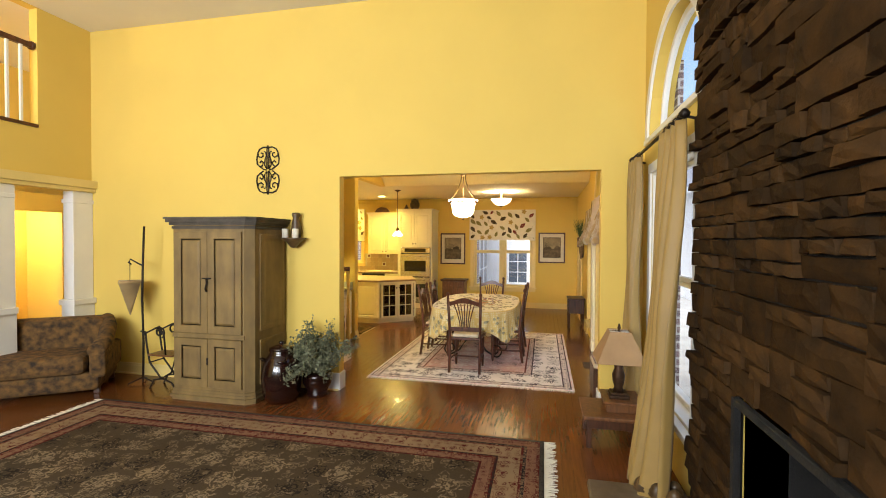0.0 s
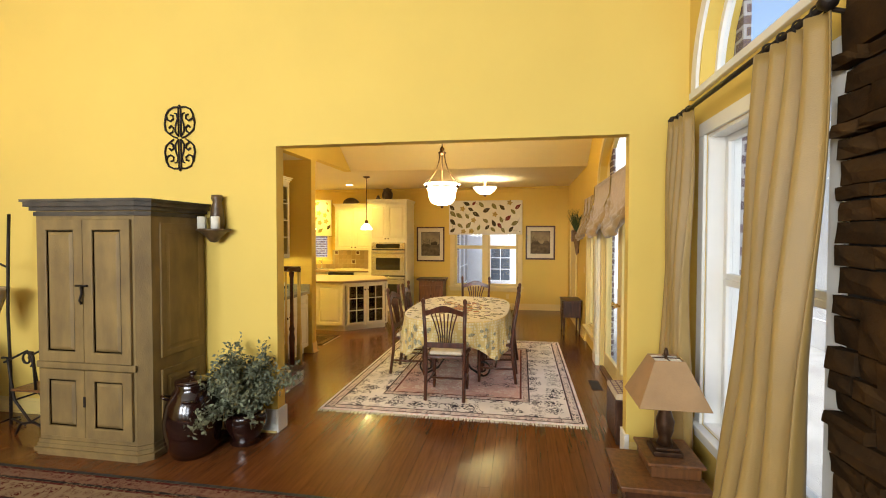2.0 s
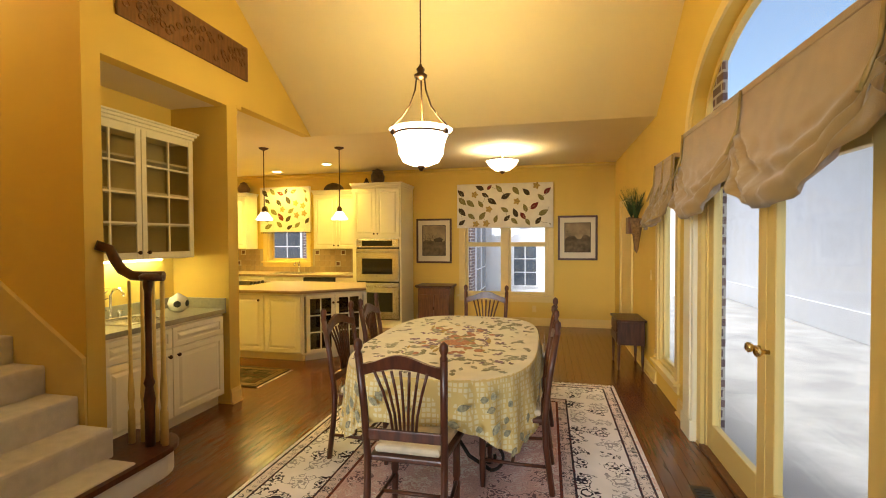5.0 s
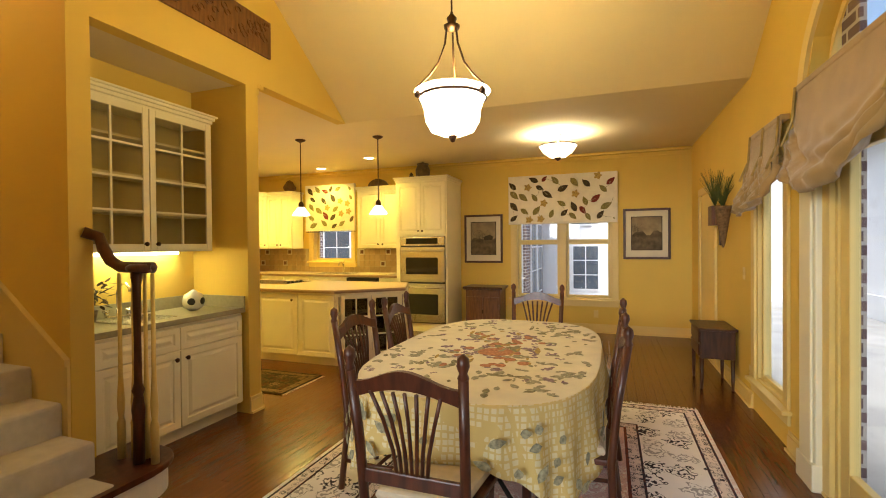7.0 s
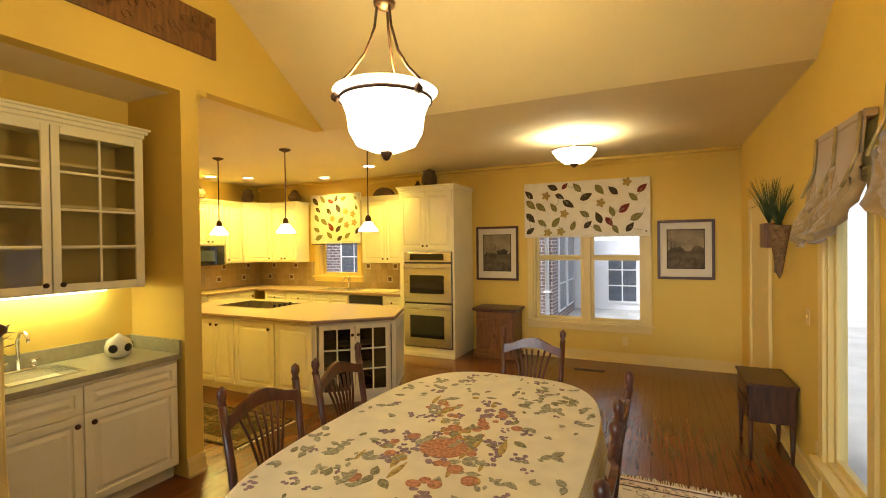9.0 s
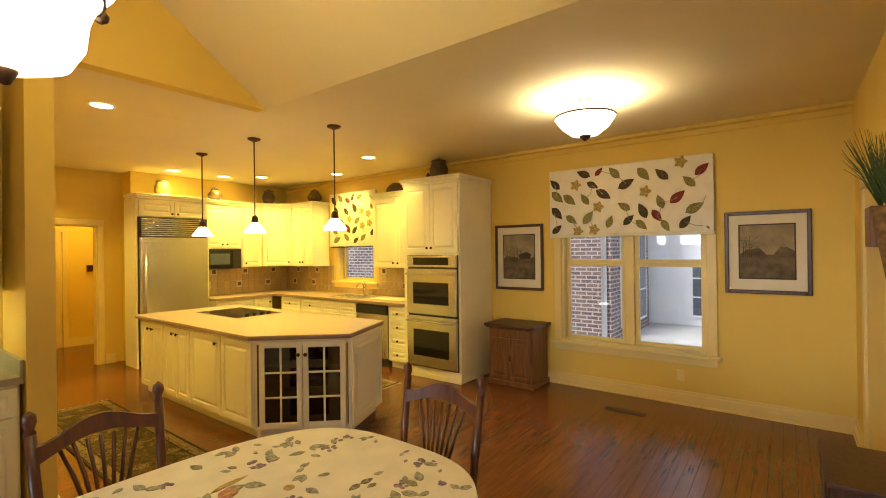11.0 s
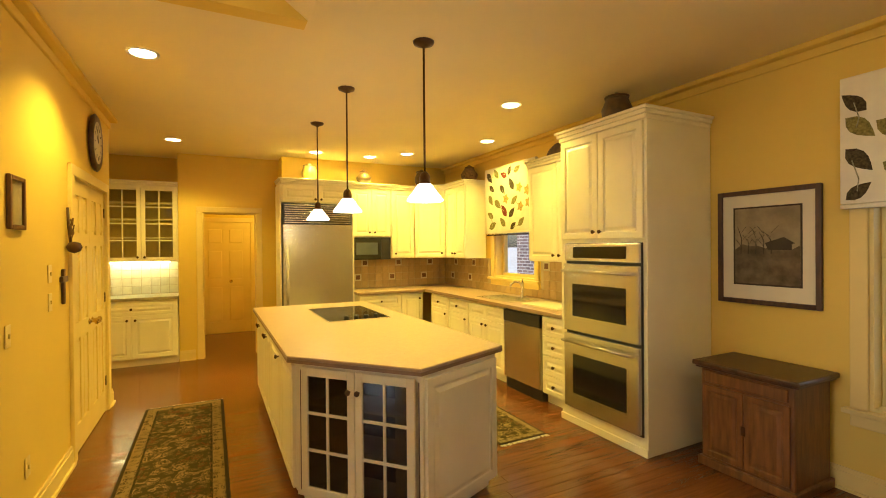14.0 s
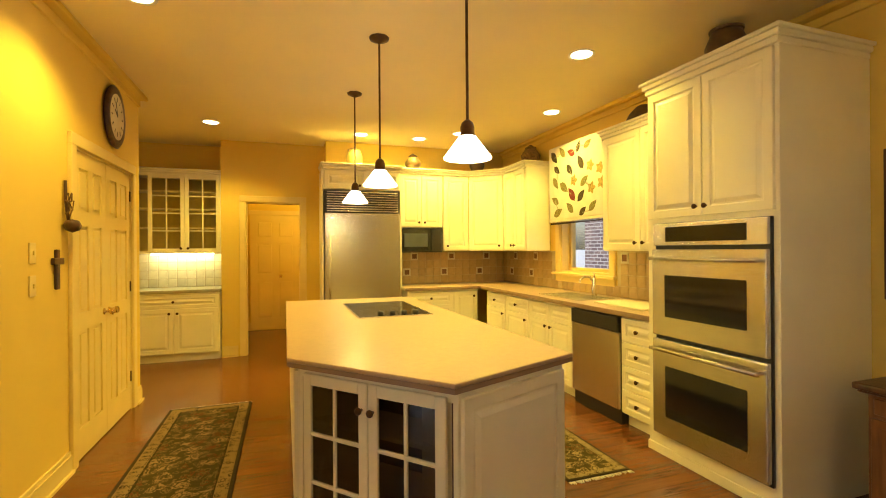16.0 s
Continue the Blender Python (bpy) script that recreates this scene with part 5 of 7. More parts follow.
rug("dining_rug", -1.95, 0.61, 5.41, 8.71, M_RUGD, "ivory and rose oriental rug under the dining table", "y", 0.06)
rug("living_rug", -4.4, 0.26, 0.46, 3.96, M_RUGL, "large dark oriental rug with red borders", "x", 0.09)
rug("kitchen_runner", -5.48, -3.06, 7.91, 8.58, M_RUGK, "brown and olive patterned kitchen runner", "x", 0.03)
rug("sink_mat", -4.3, -3.24, 10.47, 10.93, M_RUGS, "brown patterned mat before the sink", "x", 0.03)


def dining_chair():
    t = thing("dining_chair", "dark cherry spindle-back dining chair with a cream cushion", "chair", group="chairs round the dining table")
    bm = bmesh.new()
    prism(bm, [(-0.19, -0.19), (0.19, -0.19), (0.225, 0.2), (0.16, 0.235), (-0.16, 0.235), (-0.225, 0.2)], 0.425, 0.455, bev=0.008)
    part("seat", bm, M_CHAIR, t)
    bm = bmesh.new()
    prism(bm, [(-0.17, -0.17), (0.17, -0.17), (0.205, 0.19), (0.15, 0.22), (-0.15, 0.22), (-0.205, 0.19)], 0.456, 0.5, bev=0.02)
    part("cushion", bm, M_SEAT, t, "cream upholstered cushion", smooth=False)
    for s in (-1, 1):
        bm = bmesh.new()
        tube(bm, [(s * 0.2, -0.24, 0.0), (s * 0.2, -0.2, 0.3), (s * 0.2, -0.195, 0.45), (s * 0.205, -0.22, 0.7), (s * 0.215, -0.265, 0.98)], 0.019, 10)
        lathe(bm, [(0.012, 0.97), (0.021, 0.985), (0.014, 1.0), (0.023, 1.025), (0.02, 1.05), (0.004, 1.065)], 12, at=(s * 0.2155, -0.267, 0))
        part("back_post", bm, M_CHAIR, t)
        bm = bmesh.new()
        lathe(bm, [(0.014, 0), (0.018, 0.05), (0.022, 0.16), (0.016, 0.18), (0.023, 0.2), (0.02, 0.36), (0.024, 0.425)], 12, at=(s * 0.185, 0.185, 0))
        part("front_leg", bm, M_CHAIR, t)
        bm = bmesh.new()
        tube(bm, [(s * 0.2, -0.215, 0.17), (s * 0.192, -0.02, 0.165), (s * 0.185, 0.185, 0.17)], 0.011, 8)
        part("stretcher", bm, M_CHAIR, t)
    bm = bmesh.new()
    tube(bm, [(-0.19, 0.0, 0.168), (0.19, 0.0, 0.168)], 0.011, 8)
    part("stretcher", bm, M_CHAIR, t)
    bm = bmesh.new()
    n = 14
    top = [0.965 + 0.028 * math.cos((i / n - 0.5) * 2 * math.pi) for i in range(n + 1)]
    low = [0.875 + 0.05 * math.cos((i / n - 0.5) * math.pi) for i in range(n + 1)]
    for i in range(n):
        xs = [-0.205 + 0.41 * i / n, -0.205 + 0.41 * (i + 1) / n]
        vs = []
        for y in (0.0, 0.022):
            for x, z, k in ((xs[0], low[i], i), (xs[1], low[i + 1], i + 1), (xs[1], top[i + 1], i + 1), (xs[0], top[i], i)):
                bow = -0.268 + (0.98 - z) * 0.15 - 0.02 * math.sin(math.pi * k / n) + y
                vs.append(bm.verts.new((x, bow, z)))
        for q in ((0, 1, 2, 3), (7, 6, 5, 4), (0, 4, 5, 1), (2, 6, 7, 3), (0, 3, 7, 4), (1, 5, 6, 2)):
            bm.faces.new([vs[j] for j in q])
    bmesh.ops.remove_doubles(bm, verts=bm.verts[:], dist=1e-5)
    part("crest_rail", bm, M_CHAIR, t, "carved arched crest rail")
    part("lower_rail", boxes((-0.2, 0.2, -0.215, -0.195, 0.545, 0.6), bev=0.006), M_CHAIR, t)
    for i in range(7):
        f = (i - 3) / 3
        bm = bmesh.new()
        tube(bm, [(f * 0.06, -0.206, 0.59), (f * 0.07, -0.215, 0.68), (f * 0.1, -0.235, 0.8), (f * 0.135, -0.265, 0.91)], 0.0075, 8)
        part("spindle", bm, M_CHAIR, t)
    return t


ch = dining_chair()
ch.matrix_basis = pose(-0.76, 6.03, 0.011)
for cx, cy, rz in ((-1.33, 6.82, -92), (-1.31, 7.4, -86), (-0.7, 8.2, 180), (-0.28, 6.68, 90), (-0.28, 7.34, 88)):
    copy_thing(ch, pose(cx, cy, 0.011, 0, 0, rz))


def spiral(c, r0, r1, a0, turns, plane, n=26):
    out = []
    for i in range(n + 1):
        f = i / n
        a, r = radians(a0 + 360 * turns * f), r0 + (r1 - r0) * f
        u, v = r * math.cos(a), r * math.sin(a)
        out.append((c[0] + u, c[1], c[2] + v) if plane == "xz" else (c[0], c[1] + u, c[2] + v))
    return out


TX, TY, TA, TB = -0.78, 7.22, 0.635, 1.06
t = thing("dining_table", "long dining table on wrought-iron scroll legs", "table", pose(TX, TY, 0.011))
bm = bmesh.new()
out = [(TA * 0.98 * math.copysign(abs(math.cos(a)) ** 0.62, math.cos(a)), TB * 0.98 * math.copysign(abs(math.sin(a)) ** 0.62, math.sin(a))) for a in [2 * math.pi * i / 48 for i in range(48)]]
prism(bm, out, 0.715, 0.748)
part("tabletop", bm, M_CHAIR, t)
for sy in (-1, 1):
    for sx in (-1, 1):
        bm = bmesh.new()
        tube(bm, [(sx * 0.08, sy * 0.55, 0.71), (sx * 0.3, sy * 0.55, 0.6), (sx * 0.16, sy * 0.55, 0.4), (sx * 0.1, sy * 0.55, 0.25), (sx * 0.2, sy * 0.55, 0.1), (sx * 0.34, sy * 0.55, 0.02)], 0.013, 8)
        tube(bm, spiral((sx * 0.34, sy * 0.55, 0.115), 0.1, 0.03, -90, 1.3 * sx, "xz"), 0.011, 8)
        part("scroll_leg", bm, M_IRON, t, "black wrought-iron scroll leg")
bm = bmesh.new()
tube(bm, [(0, -0.55, 0.3), (0, 0.55, 0.3)], 0.011, 8)
tube(bm, [(-0.12, -0.55, 0.3), (0.12, -0.55, 0.3)], 0.011, 8)
tube(bm, [(-0.12, 0.55, 0.3), (0.12, 0.55, 0.3)], 0.011, 8)
part("stretcher", bm, M_IRON, t)

# tablecloth with printed fruit and leaves
m = mat("yellow_check_skirt", (0.72, 0.55, 0.2), 0.9, bump=0.12, fine=350, spec=0.1)
nt = m.node_tree
tc = nt.nodes.new("ShaderNodeTexCoord")
ck = nt.nodes.new("ShaderNodeTexVoronoi")
ck.distance = "CHEBYCHEV"
ck.inputs["Scale"].default_value, ck.inputs["Randomness"].default_value = 34.0, 0.2
nt.links.new(tc.outputs["Object"], ck.inputs["Vector"])
nt.links.new(mix_node(nt, math_node(nt, "GREATER_THAN", ck.outputs["Distance"], 0.36), (0.76, 0.67, 0.4), (0.68, 0.52, 0.2)), nt.nodes["Principled BSDF"].inputs["Base Color"])
M_CHECK = m
t = thing("tablecloth", "cream tablecloth printed with fruit and leaves", "tablecloth", pose(TX, TY, 0.011))
NSEG = 144


def outline(a, grow=0.0):
    c, s = math.cos(a), math.sin(a)
    return Vector(((TA + grow) * math.copysign(abs(c) ** 0.62, c), (TB + grow) * math.copysign(abs(s) ** 0.62, s)))


def skirt_drop(a):
    corner = abs(math.sin(2 * a)) ** 3
    return 0.26 + 0.2 * corner


bm = bmesh.new()
rows = []
for j in range(9):
    f = j / 8
    ring = []
    for i in range(NSEG):
        a = 2 * math.pi * i / NSEG
        fold = math.sin(a * 22 + 0.8 * math.sin(a * 5)) * 0.022 * f + math.sin(a * 9) * 0.012 * f
        p = outline(a, 0.006 + 0.035 * f + fold)
        z = 0.762 - 0.012 * min(1, f * 4) - max(0, f - 0.05) * skirt_drop(a)
        ring.append(bm.verts.new((p.x, p.y, z)))
    rows.append(ring)
for r0, r1 in zip(rows, rows[1:]):
    for i in range(NSEG):
        f = bm.faces.new((r0[i], r0[(i + 1) % NSEG], r1[(i + 1) % NSEG], r1[i]))
        f.smooth = True
sk = part("skirt", bm, M_CHECK, t, "yellow check lattice skirt hanging in folds")
sk.modifiers.new("thick", "SOLIDIFY").thickness = 0.003
bm = bmesh.new()
prism(bm, [tuple(outline(2 * math.pi * i / NSEG, 0.006)) for i in range(NSEG)], 0.7495, 0.762)
part("top", bm, M_CLOTH, t)


def leaf_poly(L, W, n=5):
    up = [(L * i / n, W * math.sin(math.pi * (i / n) ** 0.8)) for i in range(1, n)]
    return [(0, 0), *up, (L, 0), *[(x, -y) for x, y in reversed(up)]]


def blot(bm, poly, x, y, rz, z0, z1, base=None):
    prism(bm, poly, z0, z1, (base or Matrix()) @ Matrix.Translation((x, y, 0)) @ Matrix.Rotation(rz, 4, "Z"))


rng = random.Random(5)
prints = {k: bmesh.new() for k in ("g", "d", "p", "c", "y", "w")}
for i in range(330):
    a, q = rng.uniform(0, 2 * math.pi), rng.random() ** 0.75
    p = outline(a) * (0.95 * q)
    near = q < 0.55
    k = rng.choice("ggdpccypw" if near else "ggggdgp")
    s = rng.uniform(0.02, 0.05) * (1.2 if near else 0.9)
    lay = 0.7624 + 0.0001 * (i % 37)
    if k in "gd":
        for _ in range(rng.choice((1, 1, 2, 3))):
            blot(prints[k], leaf_poly(s * 1.6, s * 0.42), p.x, p.y, rng.uniform(0, 6.28), 0.7615, lay)
            lay += 0.00004
    elif k == "w":
        blot(prints["y"], leaf_poly(s * 3, s * 0.3), p.x, p.y, rng.uniform(1.2, 1.9), 0.762, lay)
    elif k == "p":
        for _ in range(7):
            blot(prints["p"], arc(0, 0, s * 0.27, 0, 315, 7), p.x + rng.uniform(-s, s) * 0.8, p.y + rng.uniform(-s, s) * 0.8, 0, 0.7615, lay)
            lay += 0.00003
    else:
        blot(prints[k], arc(0, 0, s * 0.6, 0, 336, 14, rng.uniform(0.75, 1)), p.x, p.y, rng.uniform(0, 6.28), 0.762, lay)
blot(prints["c"], arc(0, 0, 0.11, 0, 345, 23, 0.85), 0.03, -0.15, 0.3, 0.762, 0.7655)
for k, mm in (("g", M_GREYP), ("d", M_SAGE), ("p", M_PLUM), ("c", M_CORAL), ("y", M_GOLD), ("w", M_FAB)):
    if prints[k].verts:
        tagged(part("print", prints[k], mm, t, "printed fruit and leaf motifs"), kind="stuff")
# leaves printed on the skirt
bm = bmesh.new()
for i in range(90):
    a = rng.uniform(0, 2 * math.pi)
    f = rng.uniform(0.2, 0.85)
    p = outline(a, 0.05 + 0.03 * f)
    d = (outline(a + 0.02) - outline(a - 0.02)).normalized()
    b = Matrix(((d.x, 0, d.y, p.x), (d.y, 0, -d.x, p.y), (0, 1, 0, 0.75 - f * skirt_drop(a)), (0, 0, 0, 1)))
    blot(bm, leaf_poly(rng.uniform(0.04, 0.09), 0.02), 0, 0, rng.uniform(0, 6.28), -0.002, 0.0, b)
tagged(part("print", bm, M_GREYP, t, "printed grey-green leaves"), kind="stuff")


def leaf_valance(name, x0, x1, z0, z1, y, label, seed):
    t = thing(name, label, "valance", pose(x0, y, z0))
    w, h = x1 - x0, z1 - z0
    bm = boxes((0, w, 0, 0.05, 0.03, h), (0, w, -0.004, 0.05, 0.0, 0.028), bev=0.006)
    part("fabric", bm, M_FAB, t, "ivory linen panel with a bottom hem")
    rg = random.Random(seed)
    up = Matrix(((1, 0, 0, 0), (0, 0, 1, -0.002), (0, 1, 0, 0), (0, 0, 0, 1)))
    sets = {k: bmesh.new() for k in "gdryv"}
    pts = []
    for i in range(900):
        x, z = rg.uniform(0.05, w - 0.06), rg.uniform(0.06, h - 0.05)
        if all((x - a) ** 2 + (z - b) ** 2 > 0.15 ** 2 for a, b in pts):
            pts.append((x, z))
    for n, (x, z) in enumerate(pts):
        k = "gdgdgyrgdy"[n % 10]
        rz = rg.choice((0.9, 2.2, 0.6, 2.5, -0.8)) + rg.uniform(-0.3, 0.3)
        L = rg.uniform(0.15, 0.2)
        ox, oz = x - L / 2 * math.cos(rz), z - L / 2 * math.sin(rz)
        ox, oz = min(max(ox, 0.03), w - 0.03), min(max(oz, 0.05), h - 0.03)
        L = min(L, 0.9 * (w - 0.01 - ox) / max(0.3, abs(math.cos(rz))), 0.9 * (h - 0.01 - oz) / max(0.3, math.sin(rz)) if math.sin(rz) > 0 else 0.9 * (oz - 0.03) / 0.8)
        if L < 0.04:
            continue
        if k == "y":
            for q in range(5):
                blot(sets["y"], leaf_poly(0.07, 0.025), x, z, q * 1.257, -0.0002, 0.001 + 0.0003 * (q % 3), up)
        else:
            blot(sets[k], leaf_poly(L, L * 0.25), ox, oz, rz, -0.0002, 0.001, up)
            blot(sets["v"], leaf_poly(L * 0.92, 0.0025, 3), ox, oz, rz, 0.001, 0.0016, up)
        if n % 2 == 0 and n + 1 < len(pts):
            vx, vz = pts[n + 1]
            st = bmesh.new()
            near = min(pts, key=lambda q: (q[0] - x) ** 2 + (q[1] - z) ** 2 if q != (x, z) else 9)
            mx, mz = (x + near[0]) / 2 + 0.02, (z + near[1]) / 2 - 0.02
            tube(sets["v"], [up @ Vector((x, z, 0.0)), up @ Vector((mx, mz, 0.0)), up @ Vector((near[0], near[1], 0.0))], 0.0034, 5)
            st.free()
    for k, mm, lb in (("g", M_GREEN, "printed green leaves"), ("d", M_DGREEN, "printed dark leaves"), ("r", M_RED, "printed red leaves"), ("y", M_GOLD, "printed gold flowers"), ("v", M_GREYP, "printed stems and veins")):
        tagged(part("print", sets[k], mm, t, lb), kind="stuff")
    return t


leaf_valance("leaf_valance", -1.69, 0.03, 1.76, 2.56, 11.955, "ivory valance printed with green and red leaves", 3)
kv = leaf_valance("leaf_valance", -5.78, -4.66, 1.72, 2.62, 11.95, "ivory kitchen valance printed with leaves", 8)
bm = bmesh.new()
for i in range(56):
    lathe(bm, [(0.0, -0.03), (0.006, -0.024), (0.007, -0.016), (0.002, -0.008), (0.002, 0.0)], 6, at=(0.01 + 1.1 * i / 55, 0.02, 0.0))
tagged(part("bead_fringe", bm, M_DGREEN, kv, "dark beaded fringe along the hem"), kind="stuff")


def picture(x0, x1, z0, z1, label, seed):
    t = thing("framed_print", label, "picture", pose(x0, 12.038, z0))
    w, h, f = x1 - x0, z1 - z0, 0.035
    part("frame", boxes((0, f, -0.03, 0, 0, h), (w - f, w, -0.03, 0, 0, h), (f, w - f, -0.03, 0, 0, f), (f, w - f, -0.03, 0, h - f, h), bev=0.006), M_WOOD, t, "dark brown moulded frame")
    part("mount", boxes((f, w - f, -0.012, -0.004, f, h - f)), M_MAT, t, "cream mount")
    a, b, c, d = 0.125, w - 0.125, 0.15, h - 0.135
    pr = part("print", boxes((a, b, -0.0145, -0.012, c, d)), M_PAPER, t, "sepia landscape print")
    part("bevel_line", boxes((a - 0.012, b + 0.012, -0.0135, -0.012, c - 0.012, d + 0.012)), M_INK, t)
    up = Matrix(((1, 0, 0, 0), (0, 0, -1, -0.0146), (0, 1, 0, 0), (0, 0, 0, 1)))
    rg = random.Random(seed)
    bm = bmesh.new()
    hz = c + (d - c) * 0.45
    prism(bm, [(a, c), (b, c), (b, hz + 0.03), *[(b - (b - a) * i / 8, hz + rg.uniform(-0.01, 0.07)) for i in range(1, 8)], (a, hz)], 0, 0.0006, up)
    part("hill_drawing", bm, M_INK2, pr)
    bm = bmesh.new()
    for i in range(5):
        x = a + (b - a) * (0.1 + 0.12 * i if seed == 1 else 0.06 + 0.04 * i)
        top = hz + rg.uniform(0.08, 0.2)
        tube(bm, [up @ Vector((x, hz - 0.03, 0.0008)), up @ Vector((x + 0.005, (hz + top) / 2, 0.0008)), up @ Vector((x + rg.uniform(-0.03, 0.03), min(top, d - 0.02), 0.0008))], 0.0035, 5, 0.3)
        for q in range(4):
            zb = hz + 0.03 + q * 0.03
            xe = min(max(x + rg.uniform(-0.07, 0.07), a + 0.005), b - 0.005)
            tube(bm, [up @ Vector((x, zb, 0.0008)), up @ Vector((xe, min(zb + 0.05, d - 0.01), 0.0008))], 0.0015, 4)
    if seed == 1:
        prism(bm, [(b - 0.2, hz), (b - 0.05, hz), (b - 0.05, hz + 0.04), (b - 0.03, hz + 0.045), (b - 0.1, hz + 0.09), (b - 0.22, hz + 0.05)], 0.0006, 0.0012, up)
    part("tree_drawing", bm, M_INK, pr)


picture(-2.49, -1.81, 1.11, 1.945, "framed sepia print of a house and bare trees", 1)
picture(0.11, 0.78, 1.18, 1.965, "framed sepia print of a hilly landscape", 2)

# small cabinet under the left print
t = thing("side_cabinet", "brown wooden side cabinet with two doors", "cabinet", pose(-2.36, 11.56, 0))
part("body", boxes((0.02, 0.6, 0.02, 0.44, 0.03, 0.7), (0.0, 0.62, 0.0, 0.45, 0.0, 0.06), bev=0.008), M_MEDW, t)
part("top", boxes((-0.025, 0.645, -0.025, 0.46, 0.7, 0.735), (-0.01, 0.63, -0.01, 0.455, 0.685, 0.7), bev=0.01), M_WOOD, t, "dark moulded top")
part("drawer", boxes((0.05, 0.57, 0.005, 0.02, 0.59, 0.67), bev=0.005), M_MEDW, t)
for a, b in ((0.04, 0.308), (0.312, 0.58)):
    bm = bmesh.new()
    raised_front(bm, a, b, 0.08, 0.57, 0.02, 0.04, 0.016)
    part("door", bm, M_MEDW, t)
part("key_plate", boxes((0.295, 0.325, 0.0, 0.004, 0.3, 0.36), bev=0.002), M_BRONZE, t)
# drop-leaf work table by the outer wall
t = thing("work_table", "small dark wooden work table with drawers", "table", pose(0.72, 9.35, 0))
part("body", boxes((0.02, 0.32, 0.03, 0.52, 0.3, 0.575), bev=0.006), M_WOOD, t)
part("top", boxes((0, 0.335, 0, 0.55, 0.575, 0.6), bev=0.006), M_WOOD, t)
for z in (0.32, 0.45):
    part("drawer", boxes((0.008, 0.02, 0.06, 0.49, z, z + 0.11), bev=0.004), M_WOOD, t)
for x in (0.035, 0.3):
    for y in (0.05, 0.5):
        bm = bmesh.new()
        lathe(bm, [(0.012, 0), (0.016, 0.1), (0.02, 0.3)], 10, at=(x, y, 0))
        part("leg", bm, M_WOOD, t)


def sprigs(bm, base, n, h, spread, seed):
    rg = random.Random(seed)
    for i in range(n):
        a, s = rg.uniform(0, 6.28), spread * rg.random() ** 0.6
        e = Vector((base[0] + s * math.cos(a), base[1] + s * math.sin(a), base[2] + h * rg.uniform(0.6, 1.05)))
        e.x = min(e.x, RW - 0.01)
        m1 = Vector(base).lerp(e, 0.5) + Vector((0, 0, 0.03))
        tube(bm, [base, m1, e], 0.0028, 4, 0.3)
    return bm


t = thing("wall_basket", "cone wicker wall basket of green pine sprigs", "wall basket", pose(0, 0, 0))
bm = bmesh.new()
lathe(bm, [(0.005, 1.38), (0.02, 1.42), (0.075, 1.78), (0.08, 1.8), (0.07, 1.8)], 16, at=(RW - 0.085, 9.62, 0))
part("basket", bm, M_BASKET, t)
part("sprigs", sprigs(bmesh.new(), (RW - 0.085, 9.62, 1.78), 90, 0.33, 0.17, 4), M_PINE, t, "green pine sprigs")
t = thing("wall_box", "dark wooden wall box of green pine sprigs", "wall box", pose(0, 0, 0))
part("box", boxes((RW - 0.13, RW - 0.002, 9.93, 10.13, 1.62, 1.83), bev=0.006), M_MEDW, t)
part("pendant_drop", boxes((RW - 0.04, RW - 0.002, 9.99, 10.06, 1.4, 1.62), bev=0.01), M_WOOD, t)
part("sprigs", sprigs(bmesh.new(), (RW - 0.075, 10.03, 1.82), 90, 0.4, 0.18, 6), M_PINE, t, "green pine sprigs")
t = thing("door_5", "yellow flush closet door with cream casing, shut", "door", kind="structure")
part("door_leaf", boxes((RW - 0.012, RW - 0.001, 10.42, 11.24, 0.01, 2.04), bev=0.003), M_TRIM, t)
part("door_casing", boxes((RW - 0.03, RW - 0.001, 11.26, 11.36, 0, 2.04), (RW - 0.03, RW - 0.001, 10.32, 10.41, 0, 2.04), (RW - 0.03, RW - 0.001, 10.32, 11.36, 2.05, 2.14), bev=0.004), M_TRIM, t)
# solid black strip standing in for the shade in the gap beside the leaf
part("gap_shade_strip", boxes((RW - 0.006, RW - 0.001, 11.24, 11.26, 0, 2.05)), M_BLACKP, t)


